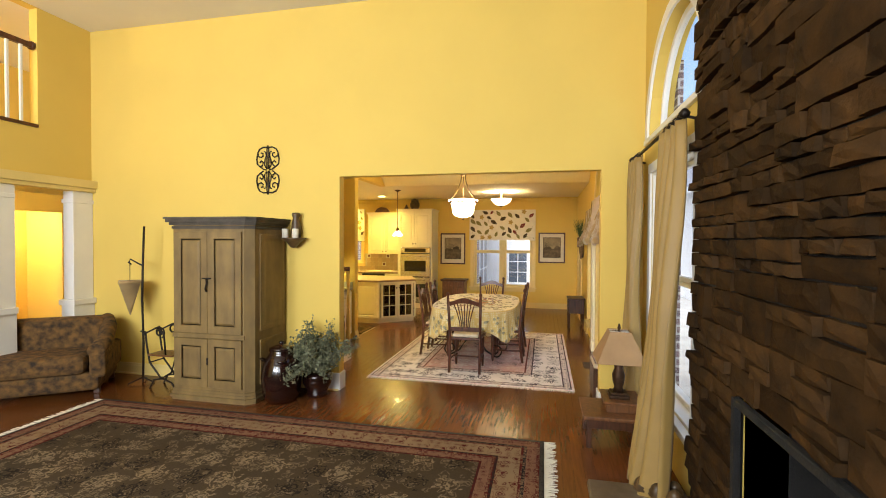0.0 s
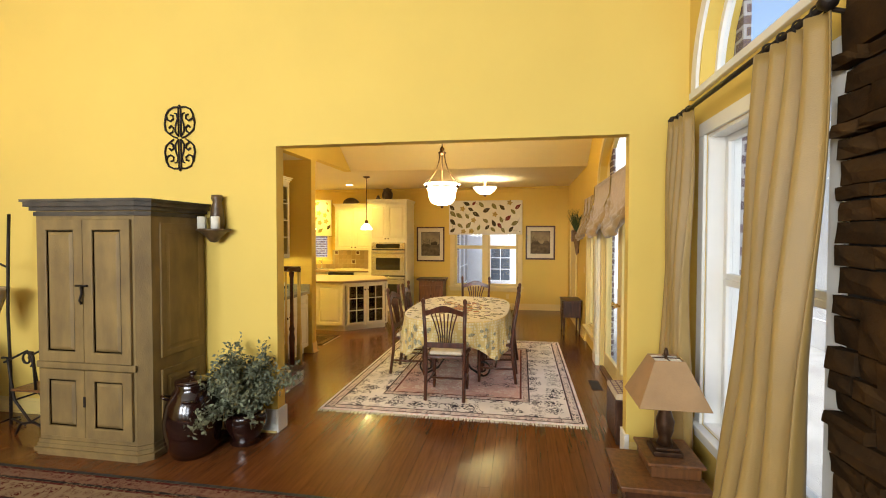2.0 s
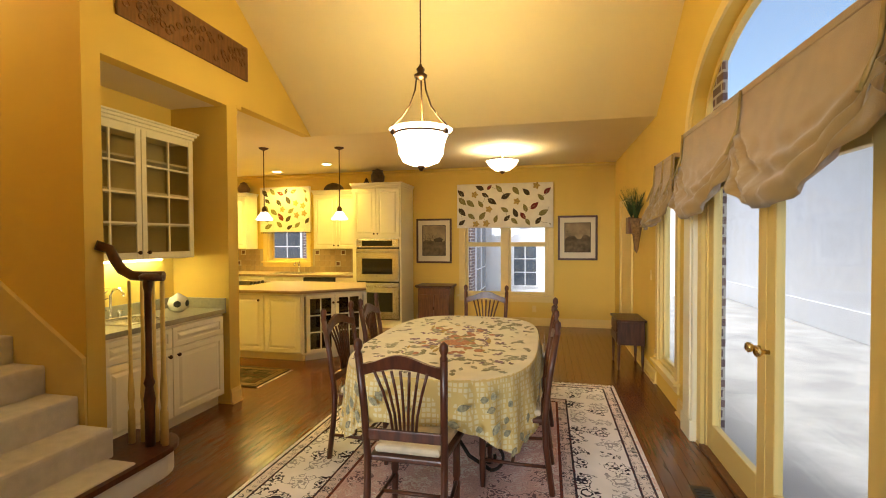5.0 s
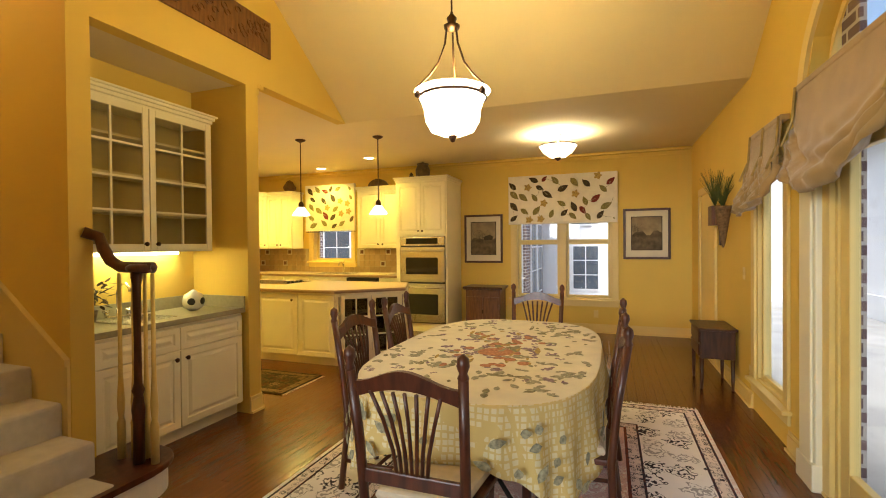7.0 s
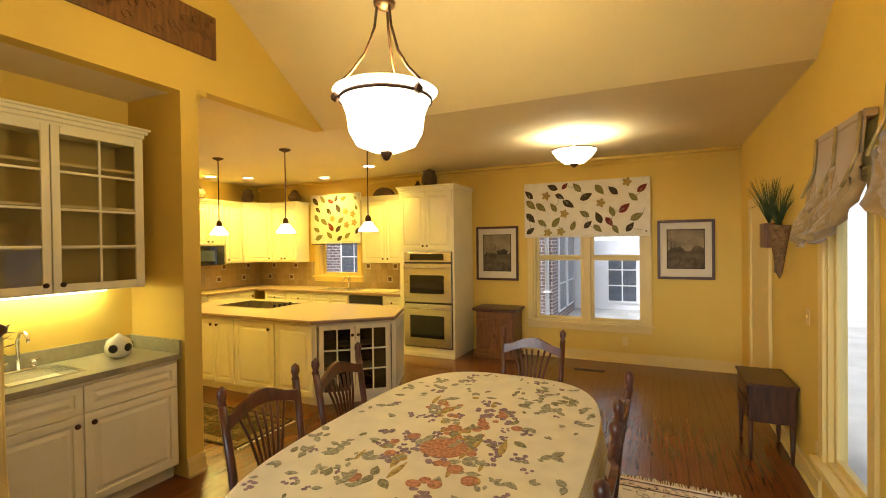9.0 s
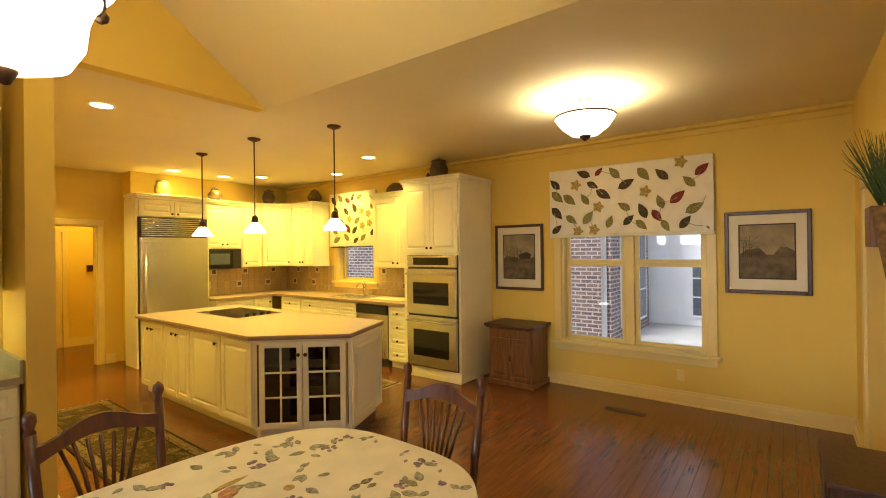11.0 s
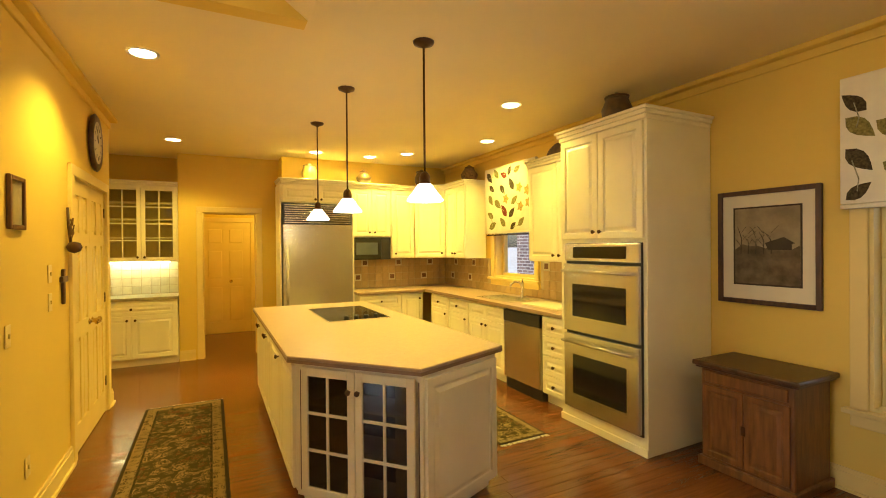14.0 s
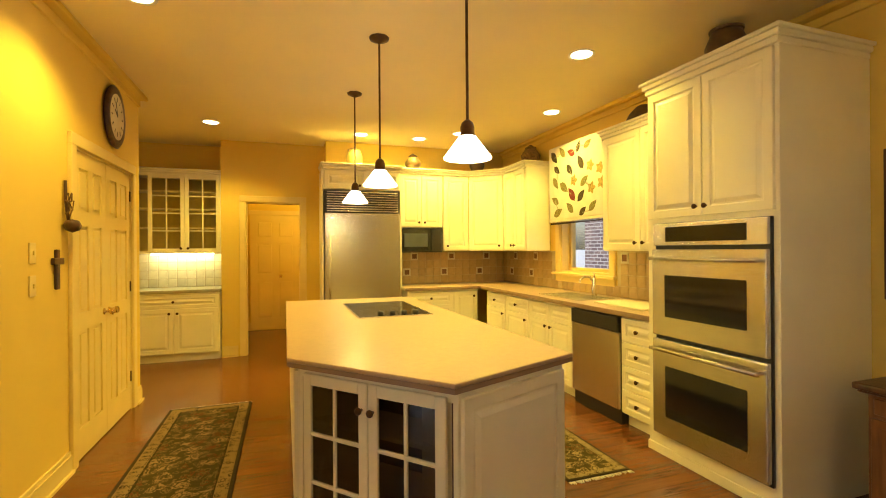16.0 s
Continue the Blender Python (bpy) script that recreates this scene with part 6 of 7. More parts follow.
def balloon_shade(name, y0, y1, z0, z1, swags, label, seed):
    """A gathered balloon valance along the outer wall."""
    t = thing(name, label, "valance")
    nu, nv = 24 * swags, 30
    rg = random.Random(seed)
    ph = [rg.uniform(0, 6.28) for _ in range(swags + 1)]
    bm = bmesh.new()
    grid = []
    for j in range(nv + 1):
        v = j / nv
        row = []
        for i in range(nu + 1):
            u = i / nu * swags
            k = min(int(u), swags - 1)
            s = math.sin(math.pi * (u - k))
            drop = (z1 - z0) * (0.58 + 0.46 * s ** 0.6)
            gath = v ** 2
            tuck = max(0.0, (v - 0.45) / 0.55)
            bul = 0.03 + 0.17 * gath * (0.3 + 0.7 * s) + 0.04 * tuck * math.sin(30 * v - 7 * s + ph[k]) + 0.018 * tuck * math.sin(40 * (u - k) + 11 * v)
            z = z1 - drop * v - 0.02 * gath * math.sin(14 * v + ph[k])
            row.append(bm.verts.new((RW - 0.02 - bul, y0 + (y1 - y0) * i / nu, z)))
        grid.append(row)
    for a, b in zip(grid, grid[1:]):
        for i in range(nu):
            f = bm.faces.new((a[i], a[i + 1], b[i + 1], b[i]))
            f.smooth = True
    ob = part("fabric", bm, M_TAUPE, t, "taupe silk gathered in swags")
    ob.modifiers.new("thick", "SOLIDIFY").thickness = 0.004
    part("head_board", boxes((RW - 0.06, RW - 0.003, y0, y1, z1 - 0.03, z1 + 0.01), bev=0.006), M_TAUPE, t)
    for k in range(swags + 1):
        y = min(max(y0 + (y1 - y0) * k / swags, y0 + 0.02), y1 - 0.02)
        bm = bmesh.new()
        tube(bm, [(RW - 0.065, y, z1), (RW - 0.075, y + 0.01, z1 - 0.2), (RW - 0.14, y, z1 - 0.36)], 0.009, 6)
        part("cord", bm, M_POT2, t, "brown tie cord")
    return t


balloon_shade("balloon_valance", 5.45, 7.8, 1.74, 2.4, 2, "taupe silk balloon valance over the patio doors", 2)
balloon_shade("balloon_valance", 8.06, 8.78, 1.68, 2.3, 2, "narrow taupe balloon valance over the sidelight", 7)

# carved frieze over the nook
t = thing("carved_panel", "carved reddish wooden wall panel above the nook", "wall panel", pose(-2.998, 6.3, 3.13))
part("board", boxes((0.0, 0.025, 0, 1.42, 0, 0.33), bev=0.006), M_MEDW, t)
rng = random.Random(11)
bm = bmesh.new()
for i in range(60):
    y, z = rng.uniform(0.06, 1.36), rng.uniform(0.05, 0.28)
    tube(bm, [(0.027, y + a, z + b) for a, b in [(0.035 * math.cos(q) * (1 - q / 9), 0.035 * math.sin(q) * (1 - q / 9)) for q in [0.5 * k for k in range(12)]]], 0.006, 5)
tagged(part("carving", bm, M_MEDW, t, "carved scrollwork"), kind="stuff")
# things on the nook worktop
t = thing("ceramic_rooster", "white ceramic pot with dark painted marks", "pot", pose(-3.32, 7.16, 0.912))
bm = bmesh.new()
lathe(bm, [(0.03, 0), (0.075, 0.03), (0.085, 0.08), (0.07, 0.13), (0.03, 0.155), (0.02, 0.165), (0.0, 0.175)], 24)
part("body", bm, M_POTW, t)
for a in (0.2, 1.6, -0.9):
    bm = bmesh.new()
    lathe(bm, [(0, 0.0), (0.03, 0.002), (0.02, 0.006), (0, 0.007)], 10, m=Matrix.Rotation(a, 4, "Z") @ Matrix.Translation((0.082, 0, 0.08)) @ Matrix.Rotation(radians(90), 4, "Y"))
    part("painted_mark", bm, M_BLACKP, t)
t = thing("small_plant", "small dark leafy plant by the bar sink", "plant", pose(-3.55, 6.5, 0.912))
bm = bmesh.new()
lathe(bm, [(0.04, 0), (0.055, 0.08), (0.045, 0.08), (0.0, 0.07)], 16)
part("pot", bm, M_POT, t)
rng = random.Random(9)
bm = bmesh.new()
for i in range(70):
    a, r, z = rng.uniform(0, 6.28), 0.12 * rng.random() ** 0.5, rng.uniform(0.1, 0.27)
    prism(bm, leaf_poly(0.06, 0.016), 0, 0.001, Matrix.Translation((max(-0.02, r * math.cos(a)), r * math.sin(a), z)) @ Matrix.Rotation(a, 4, "Z") @ Matrix.Rotation(rng.uniform(-0.8, 0.8), 4, "Y"))
for i in range(8):
    tube(bm, [(0, 0, 0.07), (0.03 * math.cos(i), 0.06 * math.sin(i), 0.22)], 0.003, 5)
part("leaves", bm, M_DGREEN, t)

# pots on top of the wall cabinets
for px, py, pz, s, k, mm, lb in ((-6.98, 9.75, 2.503, 1.0, 0, M_POT2, "ochre stoneware jar"), (-6.98, 10.55, 2.503, 0.95, 1, M_POT, "dark brown stoneware pot"), (-6.85, 11.45, 2.503, 1.0, 0, M_POT, "brown stoneware jar"), (-6.1, 11.88, 2.503, 1.05, 1, M_BASKET, "round wicker basket"), (-3.1, 11.6, 2.563, 1.15, 0, M_POT, "brown glazed crock"), (-3.36, 11.7, 2.563, 0.5, 1, M_POT, "small brown jar"), (-4.1, 11.86, 2.503, 1.0, 2, M_POT, "dark carved wooden dish on edge")):
    t = thing("cabinet_top_pot", lb + " on top of the cabinets", "pot", pose(px, py, pz))
    bm = bmesh.new()
    if k == 2:
        prism(bm, [(0.2 * math.cos(q), 0.15 * math.sin(q)) for q in [math.pi * i / 14 for i in range(15)]], -0.05, 0.05, Matrix.Rotation(radians(90), 4, "X"), bev=0.015)
        part("body", bm, mm, t)
    else:
        pr = [(0.07, 0), (0.105, 0.06), (0.11, 0.13), (0.085, 0.19), (0.08, 0.21)] if k == 0 else [(0.06, 0), (0.11, 0.05), (0.12, 0.1), (0.07, 0.17), (0.06, 0.18)]
        lathe(bm, [(r * s, z * s) for r, z in pr], 24)
        part("body", bm, mm, t)
        bm = bmesh.new()
        lathe(bm, [(pr[-1][0] * s * 1.08, pr[-1][1] * s), (pr[-1][0] * s * 1.12, pr[-1][1] * s + 0.015), (0.03 * s, pr[-1][1] * s + 0.035), (0.012, pr[-1][1] * s + 0.05), (0, pr[-1][1] * s + 0.052)], 20)
        part("lid", bm, mm, t)

# pantry wall
t = thing("wall_clock", "oval dark wooden wall clock with a pale face", "clock", pose(-5.2, 7.572, 2.48, 90, 0, 180))
bm = bmesh.new()
lathe(bm, [(0.15, 0), (0.2, 0.01), (0.21, 0.03), (0.19, 0.045), (0.15, 0.04)], 36, m=Matrix.Diagonal((1, 1.2, 1, 1)))
part("frame", bm, M_WOOD, t)
bm = bmesh.new()
lathe(bm, [(0, 0.041), (0.152, 0.041), (0.152, 0.043), (0, 0.043)], 36, m=Matrix.Diagonal((1, 1.2, 1, 1)), caps=False)
part("dial", bm, M_MAT, t)
for L, a, w in ((0.08, 0.9, 0.006), (0.12, 0.35, 0.004)):
    part("hand", box(bmesh.new(), -w, w, 0, L, 0.0455, 0.048, rot=Matrix.Rotation(a, 4, "Z")), M_BLACKP, t)
for i in range(12):
    q = math.pi / 6 * i
    part("hour_mark", box(bmesh.new(), -0.004, 0.004, 0.1, 0.13, 0.043, 0.0445, rot=Matrix.Diagonal((1, 1.2, 1, 1)) @ Matrix.Rotation(q, 4, "Z")), M_BLACKP, t)
t = thing("wall_cross", "small dark wooden wall cross", "cross", pose(-4.25, 7.571, 1.3))
part("upright", boxes((-0.02, 0.02, 0, 0.018, -0.12, 0.12), bev=0.004), M_WOOD, t)
part("crossbar", boxes((-0.065, 0.065, 0.002, 0.022, 0.03, 0.07), bev=0.004), M_WOOD, t)
t = thing("hanging_ladle", "dark hanging spoon ornament with straw bow", "ornament", pose(-4.35, 7.571, 1.52))
bm = bmesh.new()
lathe(bm, [(0.0, -0.045), (0.035, -0.03), (0.048, 0.0), (0.035, 0.03), (0.0, 0.04)], 16, at=(0, 0.05, 0.05))
part("bowl", bm, M_WOOD, t)
bm = bmesh.new()
tube(bm, [(0, 0.03, 0.08), (0.01, 0.02, 0.2), (0, 0.015, 0.33)], 0.009, 8)
part("stem", bm, M_WOOD, t)
bm = bmesh.new()
for i in range(6):
    tube(bm, [(0, 0.03, 0.2), (0.05 * math.cos(i), 0.04, 0.2 + 0.06 * math.sin(i)), (0.06 * math.cos(i + 0.5), 0.03, 0.17 + 0.07 * math.sin(i + 0.5))], 0.005, 5)
part("bow", bm, M_BASKET, t)
t = thing("small_picture", "small framed picture in a brown frame", "picture", pose(-3.42, 7.571, 1.66))
part("frame", boxes((-0.11, -0.085, 0, 0.02, 0, 0.28), (0.085, 0.11, 0, 0.02, 0, 0.28), (-0.085, 0.085, 0, 0.02, 0, 0.025), (-0.085, 0.085, 0, 0.02, 0.255, 0.28), bev=0.004), M_MEDW, t)
part("print", boxes((-0.085, 0.085, 0, 0.008, 0.025, 0.255)), M_PAPER, t)
for sx, sy, sz, rz in ((-3.98, 7.571, 1.4, 0), (-3.98, 7.571, 1.22, 0), (-3.3, 7.571, 1.12, 0), (-3.55, 7.571, 0.36, 0), (RW - 0.001, 9.2, 1.15, 90), (-0.3, 12.039, 0.3, 180), (RW - 0.001, 9.0, 0.3, 90)):
    t = thing("switch_plate", "cream wall switch plate", "switch", pose(sx, sy, sz, 0, 0, rz))
    part("plate", boxes((-0.035, 0.035, 0.0, 0.006, -0.057, 0.057), bev=0.002), M_TRIM, t)
    part("toggle", boxes((-0.005, 0.005, 0.006, 0.014, -0.012, 0.012), bev=0.002), M_TRIM, t)
t = thing("coat_shelf", "small dark wall shelf with pegs in the laundry", "shelf", pose(-9.59, 9.5, 1.42))
part("board", boxes((0, 0.16, 0, 0.5, 0.0, 0.02), bev=0.004), M_WOOD, t)
part("bracket", boxes((0, 0.03, 0, 0.5, -0.1, 0.0), bev=0.004), M_WOOD, t)
for x0, x1, y0, y1 in ((-0.9, -0.52, 11.43, 11.53), (0.8, 0.92, 6.45, 6.8)):
    t = thing("floor_vent", "bronze slatted floor vent", "vent", pose(x0, y0, 0))
    part("frame", boxes((0, x1 - x0, 0, y1 - y0, 0.0, 0.004)), M_BRONZE, t)
    w, d = x1 - x0, y1 - y0
    for i in range(10):
        s = (0.02 + (w - 0.04) * i / 10, 0.02 + (w - 0.04) * (i + 0.6) / 10, 0.015, d - 0.015) if w > d else (0.015, w - 0.015, 0.02 + (d - 0.04) * i / 10, 0.02 + (d - 0.04) * (i + 0.6) / 10)
        part("slat", boxes((*s, 0.004, 0.006)), M_BLACKP, t)

# ---------------------------------------------------------------- living room
t = thing("armoire", "weathered olive painted armoire with panelled doors", "armoire", pose(-3.7, 4.13, 0))
W, D = 0.95, 0.69
body = [(0.0, 0.03), (0.0, D), (W, D), (W, 0.1), (W - 0.08, 0.03)]
bm = bmesh.new()
prism(bm, body, 0.12, 1.9)
part("body", bm, M_ARM, t)
bm = bmesh.new()
for g, z0, z1 in ((0.015, 0.0, 0.09), (0.03, 0.03, 0.06), (0.008, 0.09, 0.12)):
    prism(bm, [(-g, 0.03 - g), (-g, D), (W + g, D), (W + g, 0.1 - g), (W - 0.08 + g, 0.03 - g)], z0, z1)
part("plinth", bm, M_ARM, t)
bm = bmesh.new()
for g, z0, z1 in ((0.012, 1.86, 1.89), (0.03, 1.9, 1.93), (0.055, 1.93, 1.965), (0.07, 1.965, 1.985)):
    prism(bm, [(-g, 0.03 - g), (-g, D), (W + g, D), (W + g, 0.1 - g), (W - 0.08 + g, 0.03 - g)], z0, z1)
part("cornice", bm, M_ARMD, t, "dark stepped cornice")
for a, b in ((0.03, 0.438), (0.442, 0.85)):
    for z0, z1 in ((0.74, 1.83), (0.16, 0.68)):
        bm = bmesh.new()
        raised_front(bm, a, b, z0, z1, 0.03, 0.08, 0.024)
        leaf = part("door", bm, M_ARM, t)
        bm = bmesh.new()
        loops = [[bm.verts.new((x, 0.0165, z)) for x, z in ((a + d, z0 + d), (b - d, z0 + d), (b - d, z1 - d), (a + d, z1 - d))] for d in (0.082, 0.092)]
        for k in range(4):
            bm.faces.new((loops[0][k], loops[0][(k + 1) % 4], loops[1][(k + 1) % 4], loops[1][k]))
        bmesh.ops.solidify(bm, geom=bm.faces[:], thickness=0.003)
        part("glaze_line", bm, M_ARMD, leaf, "dark rubbed glaze in the panel groove")
part("mid_rail", boxes((-0.006, W - 0.07, 0.012, 0.03, 0.685, 0.735), bev=0.006), M_ARM, t)
bm = bmesh.new()
tube(bm, [(0.39, -0.005, 1.33), (0.49, -0.005, 1.33)], 0.009, 6)
tube(bm, [(0.44, -0.008, 1.33), (0.45, -0.015, 1.27), (0.43, -0.015, 1.22), (0.445, -0.01, 1.19)], 0.009, 6)
part("latch", bm, M_IRON, t, "black iron latch")
part("keyhole", boxes((0.43, 0.45, -0.002, 0.006, 0.4, 0.48), bev=0.002), M_IRON, t)
for z0, z1 in ((0.76, 1.81), (0.18, 0.66)):
    side = bmesh.new()
    raised_front(side, 0.08, 0.55, z0, z1, 0.0, 0.05, 0.014)
    part("side_panel", side, M_ARM, t, m=pose(W, 0.1, 0, 0, 0, 90))

t = thing("scroll_plaque", "wrought-iron scroll wall ornament", "wall ornament", pose(-2.99, 4.83, 2.58))
bm = bmesh.new()
for sx in (-1, 1):
    for sz in (-1, 1):
        tube(bm, [(sx * x, 0, sz * z) for x, z in ((0.012, 0.27), (0.06, 0.272), (0.11, 0.25), (0.135, 0.205), (0.125, 0.165), (0.09, 0.15), (0.062, 0.17), (0.066, 0.2), (0.09, 0.205))], 0.009, 6)
        tube(bm, [(sx * x, 0, sz * z) for x, z in ((0.135, 0.2), (0.15, 0.13), (0.14, 0.07), (0.105, 0.04), (0.07, 0.055), (0.06, 0.09), (0.085, 0.11), (0.105, 0.09))], 0.009, 6)
        tube(bm, [(sx * x, 0, sz * z) for x, z in ((0.02, 0.02), (0.045, 0.06), (0.04, 0.12), (0.02, 0.17), (0.03, 0.215), (0.05, 0.22))], 0.007, 6)
        tube(bm, [(sx * 0.012, 0, sz * 0.01), (sx * 0.012, 0, sz * 0.25), (0, 0, sz * 0.29)], 0.007, 6)
    tube(bm, [(sx * 0.02, 0, 0), (sx * 0.06, 0, 0.01), (sx * 0.105, 0, 0.04)], 0.008, 6)
    tube(bm, [(sx * 0.06, 0, -0.01), (sx * 0.105, 0, -0.04)], 0.008, 6)
    lathe(bm, [(0, -0.012), (0.014, 0), (0, 0.012)], 10, at=(0, 0, sx * 0.285))
part("scrollwork", bm, M_IRON, t)
t = thing("wall_sconce", "dark carved wall sconce with two candles", "sconce", pose(-2.6, 4.835, 1.68))
bm = bmesh.new()
lathe(bm, [(0.0, -0.03), (0.03, -0.02), (0.06, 0.02), (0.1, 0.06), (0.13, 0.075), (0.13, 0.09), (0.0, 0.09)], 20, at=(0, -0.1, 0), m=Matrix.Diagonal((1.15, 0.9, 1, 1)))
part("bracket", bm, M_POT, t)
bm = bmesh.new()
lathe(bm, [(0.05, 0.09), (0.06, 0.16), (0.05, 0.26), (0.035, 0.32), (0.05, 0.35), (0.045, 0.38), (0, 0.385)], 16, at=(0.02, -0.07, 0))
part("carved_back", bm, M_POT, t)
for x in (-0.085, 0.045):
    bm = bmesh.new()
    lathe(bm, [(0.036, 0.09), (0.037, 0.19), (0.03, 0.195), (0.0, 0.19)], 18, at=(x, -0.13, 0))
    part("candle", bm, M_FAB, t, "cream wax candle")

t = thing("glazed_urn", "large dark oxblood glazed jar", "jar", pose(-2.53, 4.38, 0))
bm = bmesh.new()
lathe(bm, [(0.15, 0.0), (0.2, 0.1), (0.215, 0.28), (0.19, 0.42), (0.14, 0.5), (0.12, 0.53), (0.13, 0.56), (0.12, 0.565), (0.1, 0.54), (0, 0.5)], 36)
part("body", bm, M_URN, t)
bm = bmesh.new()
lathe(bm, [(0.0, 0.545), (0.128, 0.566), (0.125, 0.58), (0.07, 0.6), (0.025, 0.61), (0.02, 0.625), (0.032, 0.64), (0.0, 0.655)], 28)
part("lid", bm, M_URN, t)
for a in (0, 90, 180, 270):
    bm = bmesh.new()
    m = Matrix.Rotation(radians(a + 30), 4, "Z")
    tube(bm, [m @ Vector(p) for p in ((0.17, -0.04, 0.45), (0.2, -0.035, 0.465), (0.215, 0, 0.47), (0.2, 0.035, 0.465), (0.17, 0.04, 0.45))], 0.011, 7)
    part("lug", bm, M_URN, t)
t = thing("potted_shrub", "bushy grey-green shrub in a dark glazed pot", "plant", pose(-2.22, 4.6, 0))
bm = bmesh.new()
lathe(bm, [(0.09, 0.0), (0.12, 0.02), (0.1, 0.05), (0.16, 0.16), (0.165, 0.24), (0.15, 0.28), (0.13, 0.27), (0.0, 0.25)], 28)
part("pot", bm, M_URN, t)
rng = random.Random(21)
stems, leaves = bmesh.new(), bmesh.new()
vv, ff = [], []
for i in range(95):
    a, el = rng.uniform(0, 6.28), rng.uniform(0.1, 1.45)
    L = rng.uniform(0.32, 0.58) * (0.8 + 0.25 * math.sin(3 * a))
    d = Vector((math.cos(a) * math.cos(el), math.sin(a) * math.cos(el), math.sin(el)))
    d.y = min(d.y, 0.5)
    p0 = Vector((0.04 * math.cos(a), 0.04 * math.sin(a), 0.25))
    pts = [p0, p0 + d * L * 0.5 + Vector((0, 0, 0.07)), p0 + d * L + Vector((0, 0, 0.1 - 0.1 * math.cos(el)))]
    tube(stems, pts, 0.004, 4, 0.4)
    for k in range(95):
        f = rng.uniform(0.25, 1.05)
        q = pts[0].lerp(pts[1], f * 2) if f < 0.5 else pts[1].lerp(pts[2], f * 2 - 1)
        q = q + Vector([rng.gauss(0, 0.026) for _ in range(3)])
        if q.y > 0.29:
            q.y = 0.29 - rng.random() * 0.05
        u = Vector([rng.gauss(0, 1) for _ in range(3)]).normalized()
        v = u.cross(Vector([rng.gauss(0, 1) for _ in range(3)])).normalized()
        s = rng.uniform(0.013, 0.025)
        b = len(vv)
        w = u.cross(v) * 0.003
        vv += [q - u * s, q + v * s * 0.5 + w, q + u * s, q - v * s * 0.5 + w]
        ff.append((b, b + 1, b + 2, b + 3))
part("stems", stems, M_STEM, t)
me = bpy.data.meshes.new("foliage")
me.from_pydata([tuple(v) for v in vv], [], ff)
me.materials.append(M_FOL)
fo = new("foliage", me)
fo.parent = t
tagged(fo, "small grey-green variegated leaves", kind="stuff")

# sofa
t = thing("sofa", "brown brocade sofa with a curved back", "sofa", pose(-4.78, 4.02, 0, 0, 0, 36))
part("base", boxes((-2.2, 0.18, -0.1, 0.72, 0.06, 0.26), bev=0.05), M_SOFA, t)
part("seat_cushion", boxes((-2.1, 0.06, -0.14, 0.5, 0.25, 0.46), bev=0.07), M_SOFA, t, "thick brocade seat cushion")
part("backrest", boxes((-2.2, 0.12, 0.45, 0.74, 0.26, 0.8), bev=0.09), M_SOFA, t)
bm = bmesh.new()
tube(bm, [(0.15, -0.1, 0.5), (0.17, 0.2, 0.56), (0.14, 0.5, 0.68), (0.08, 0.66, 0.74)], 0.085, 12)
box(bm, 0.08, 0.24, -0.1, 0.66, 0.2, 0.5, 0.04)
part("arm", bm, M_SOFA, t, "rolled brocade arm")
for x in (-2.1, 0.1):
    for y in (0.0, 0.62):
        part("foot", boxes((x, x + 0.06, y, y + 0.06, 0.0, 0.07), bev=0.01), M_WOOD, t)

# iron plant stand and iron side stand
t = thing("iron_plant_pole", "tall twisted iron pole holding a hanging cone basket", "stand", pose(-4.52, 4.56, 0))
bm = bmesh.new()
tube(bm, [(0, 0, 0.0), (0.01, 0, 0.5), (-0.005, 0, 1.0), (0.01, 0, 1.5), (0.03, 0, 1.9)], 0.013, 8)
for k in range(3):
    tube(bm, [(0, 0, 0.06), (0.1 * math.cos(k * 2.1), 0.1 * math.sin(k * 2.1), 0.03), (0.16 * math.cos(k * 2.1), 0.16 * math.sin(k * 2.1), 0.01)], 0.009, 6)
part("pole", bm, M_IRON, t)
bm = bmesh.new()
tube(bm, [(0.01, 0, 1.42), (-0.06, -0.02, 1.46), (-0.14, -0.03, 1.5), (-0.17, -0.03, 1.46), (-0.13, -0.03, 1.44)], 0.009, 6)
tube(bm, [(-0.15, -0.03, 1.48), (-0.15, -0.03, 1.22)], 0.004, 5)
part("hook", bm, M_IRON, t)
bm = bmesh.new()
lathe(bm, [(0.004, 0.82), (0.03, 0.88), (0.15, 1.2), (0.165, 1.22), (0.165, 1.24), (0.14, 1.23), (0.0, 1.0)], 4, at=(-0.15, -0.03, 0))
part("cone_basket", bm, M_TAUPE, t, "pale woven cone basket")
t = thing("iron_side_stand", "wrought-iron scroll side stand with a small shelf", "stand", pose(-4.1, 4.5, 0))
bm = bmesh.new()
for y in (-0.1, 0.1):
    tube(bm, [(-0.28, y, 0.66), (-0.22, y, 0.66), (-0.2, y, 0.5), (-0.16, y, 0.3), (0.0, y, 0.12), (0.14, y, 0.2), (0.2, y, 0.4), (0.22, y, 0.7)], 0.011, 7)
    tube(bm, spiral((-0.02, y, 0.66), 0.07, 0.02, -60, 1.3, "xz"), 0.01, 6)
    tube(bm, [(-0.26, y, 0.62), (-0.02, y, 0.73), (0.04, y, 0.62), (0.06, y, 0.4)], 0.01, 6)
    tube(bm, [(-0.16, y, 0.0), (-0.1, y, 0.1), (0.02, y, 0.12), (0.14, y, 0.08), (0.2, y, 0.0)], 0.011, 7)
for x, z in ((-0.16, 0.3), (0.14, 0.2)):
    tube(bm, [(x, -0.1, z), (x, 0.1, z)], 0.008, 6)
part("scroll_frame", bm, M_IRON, t)
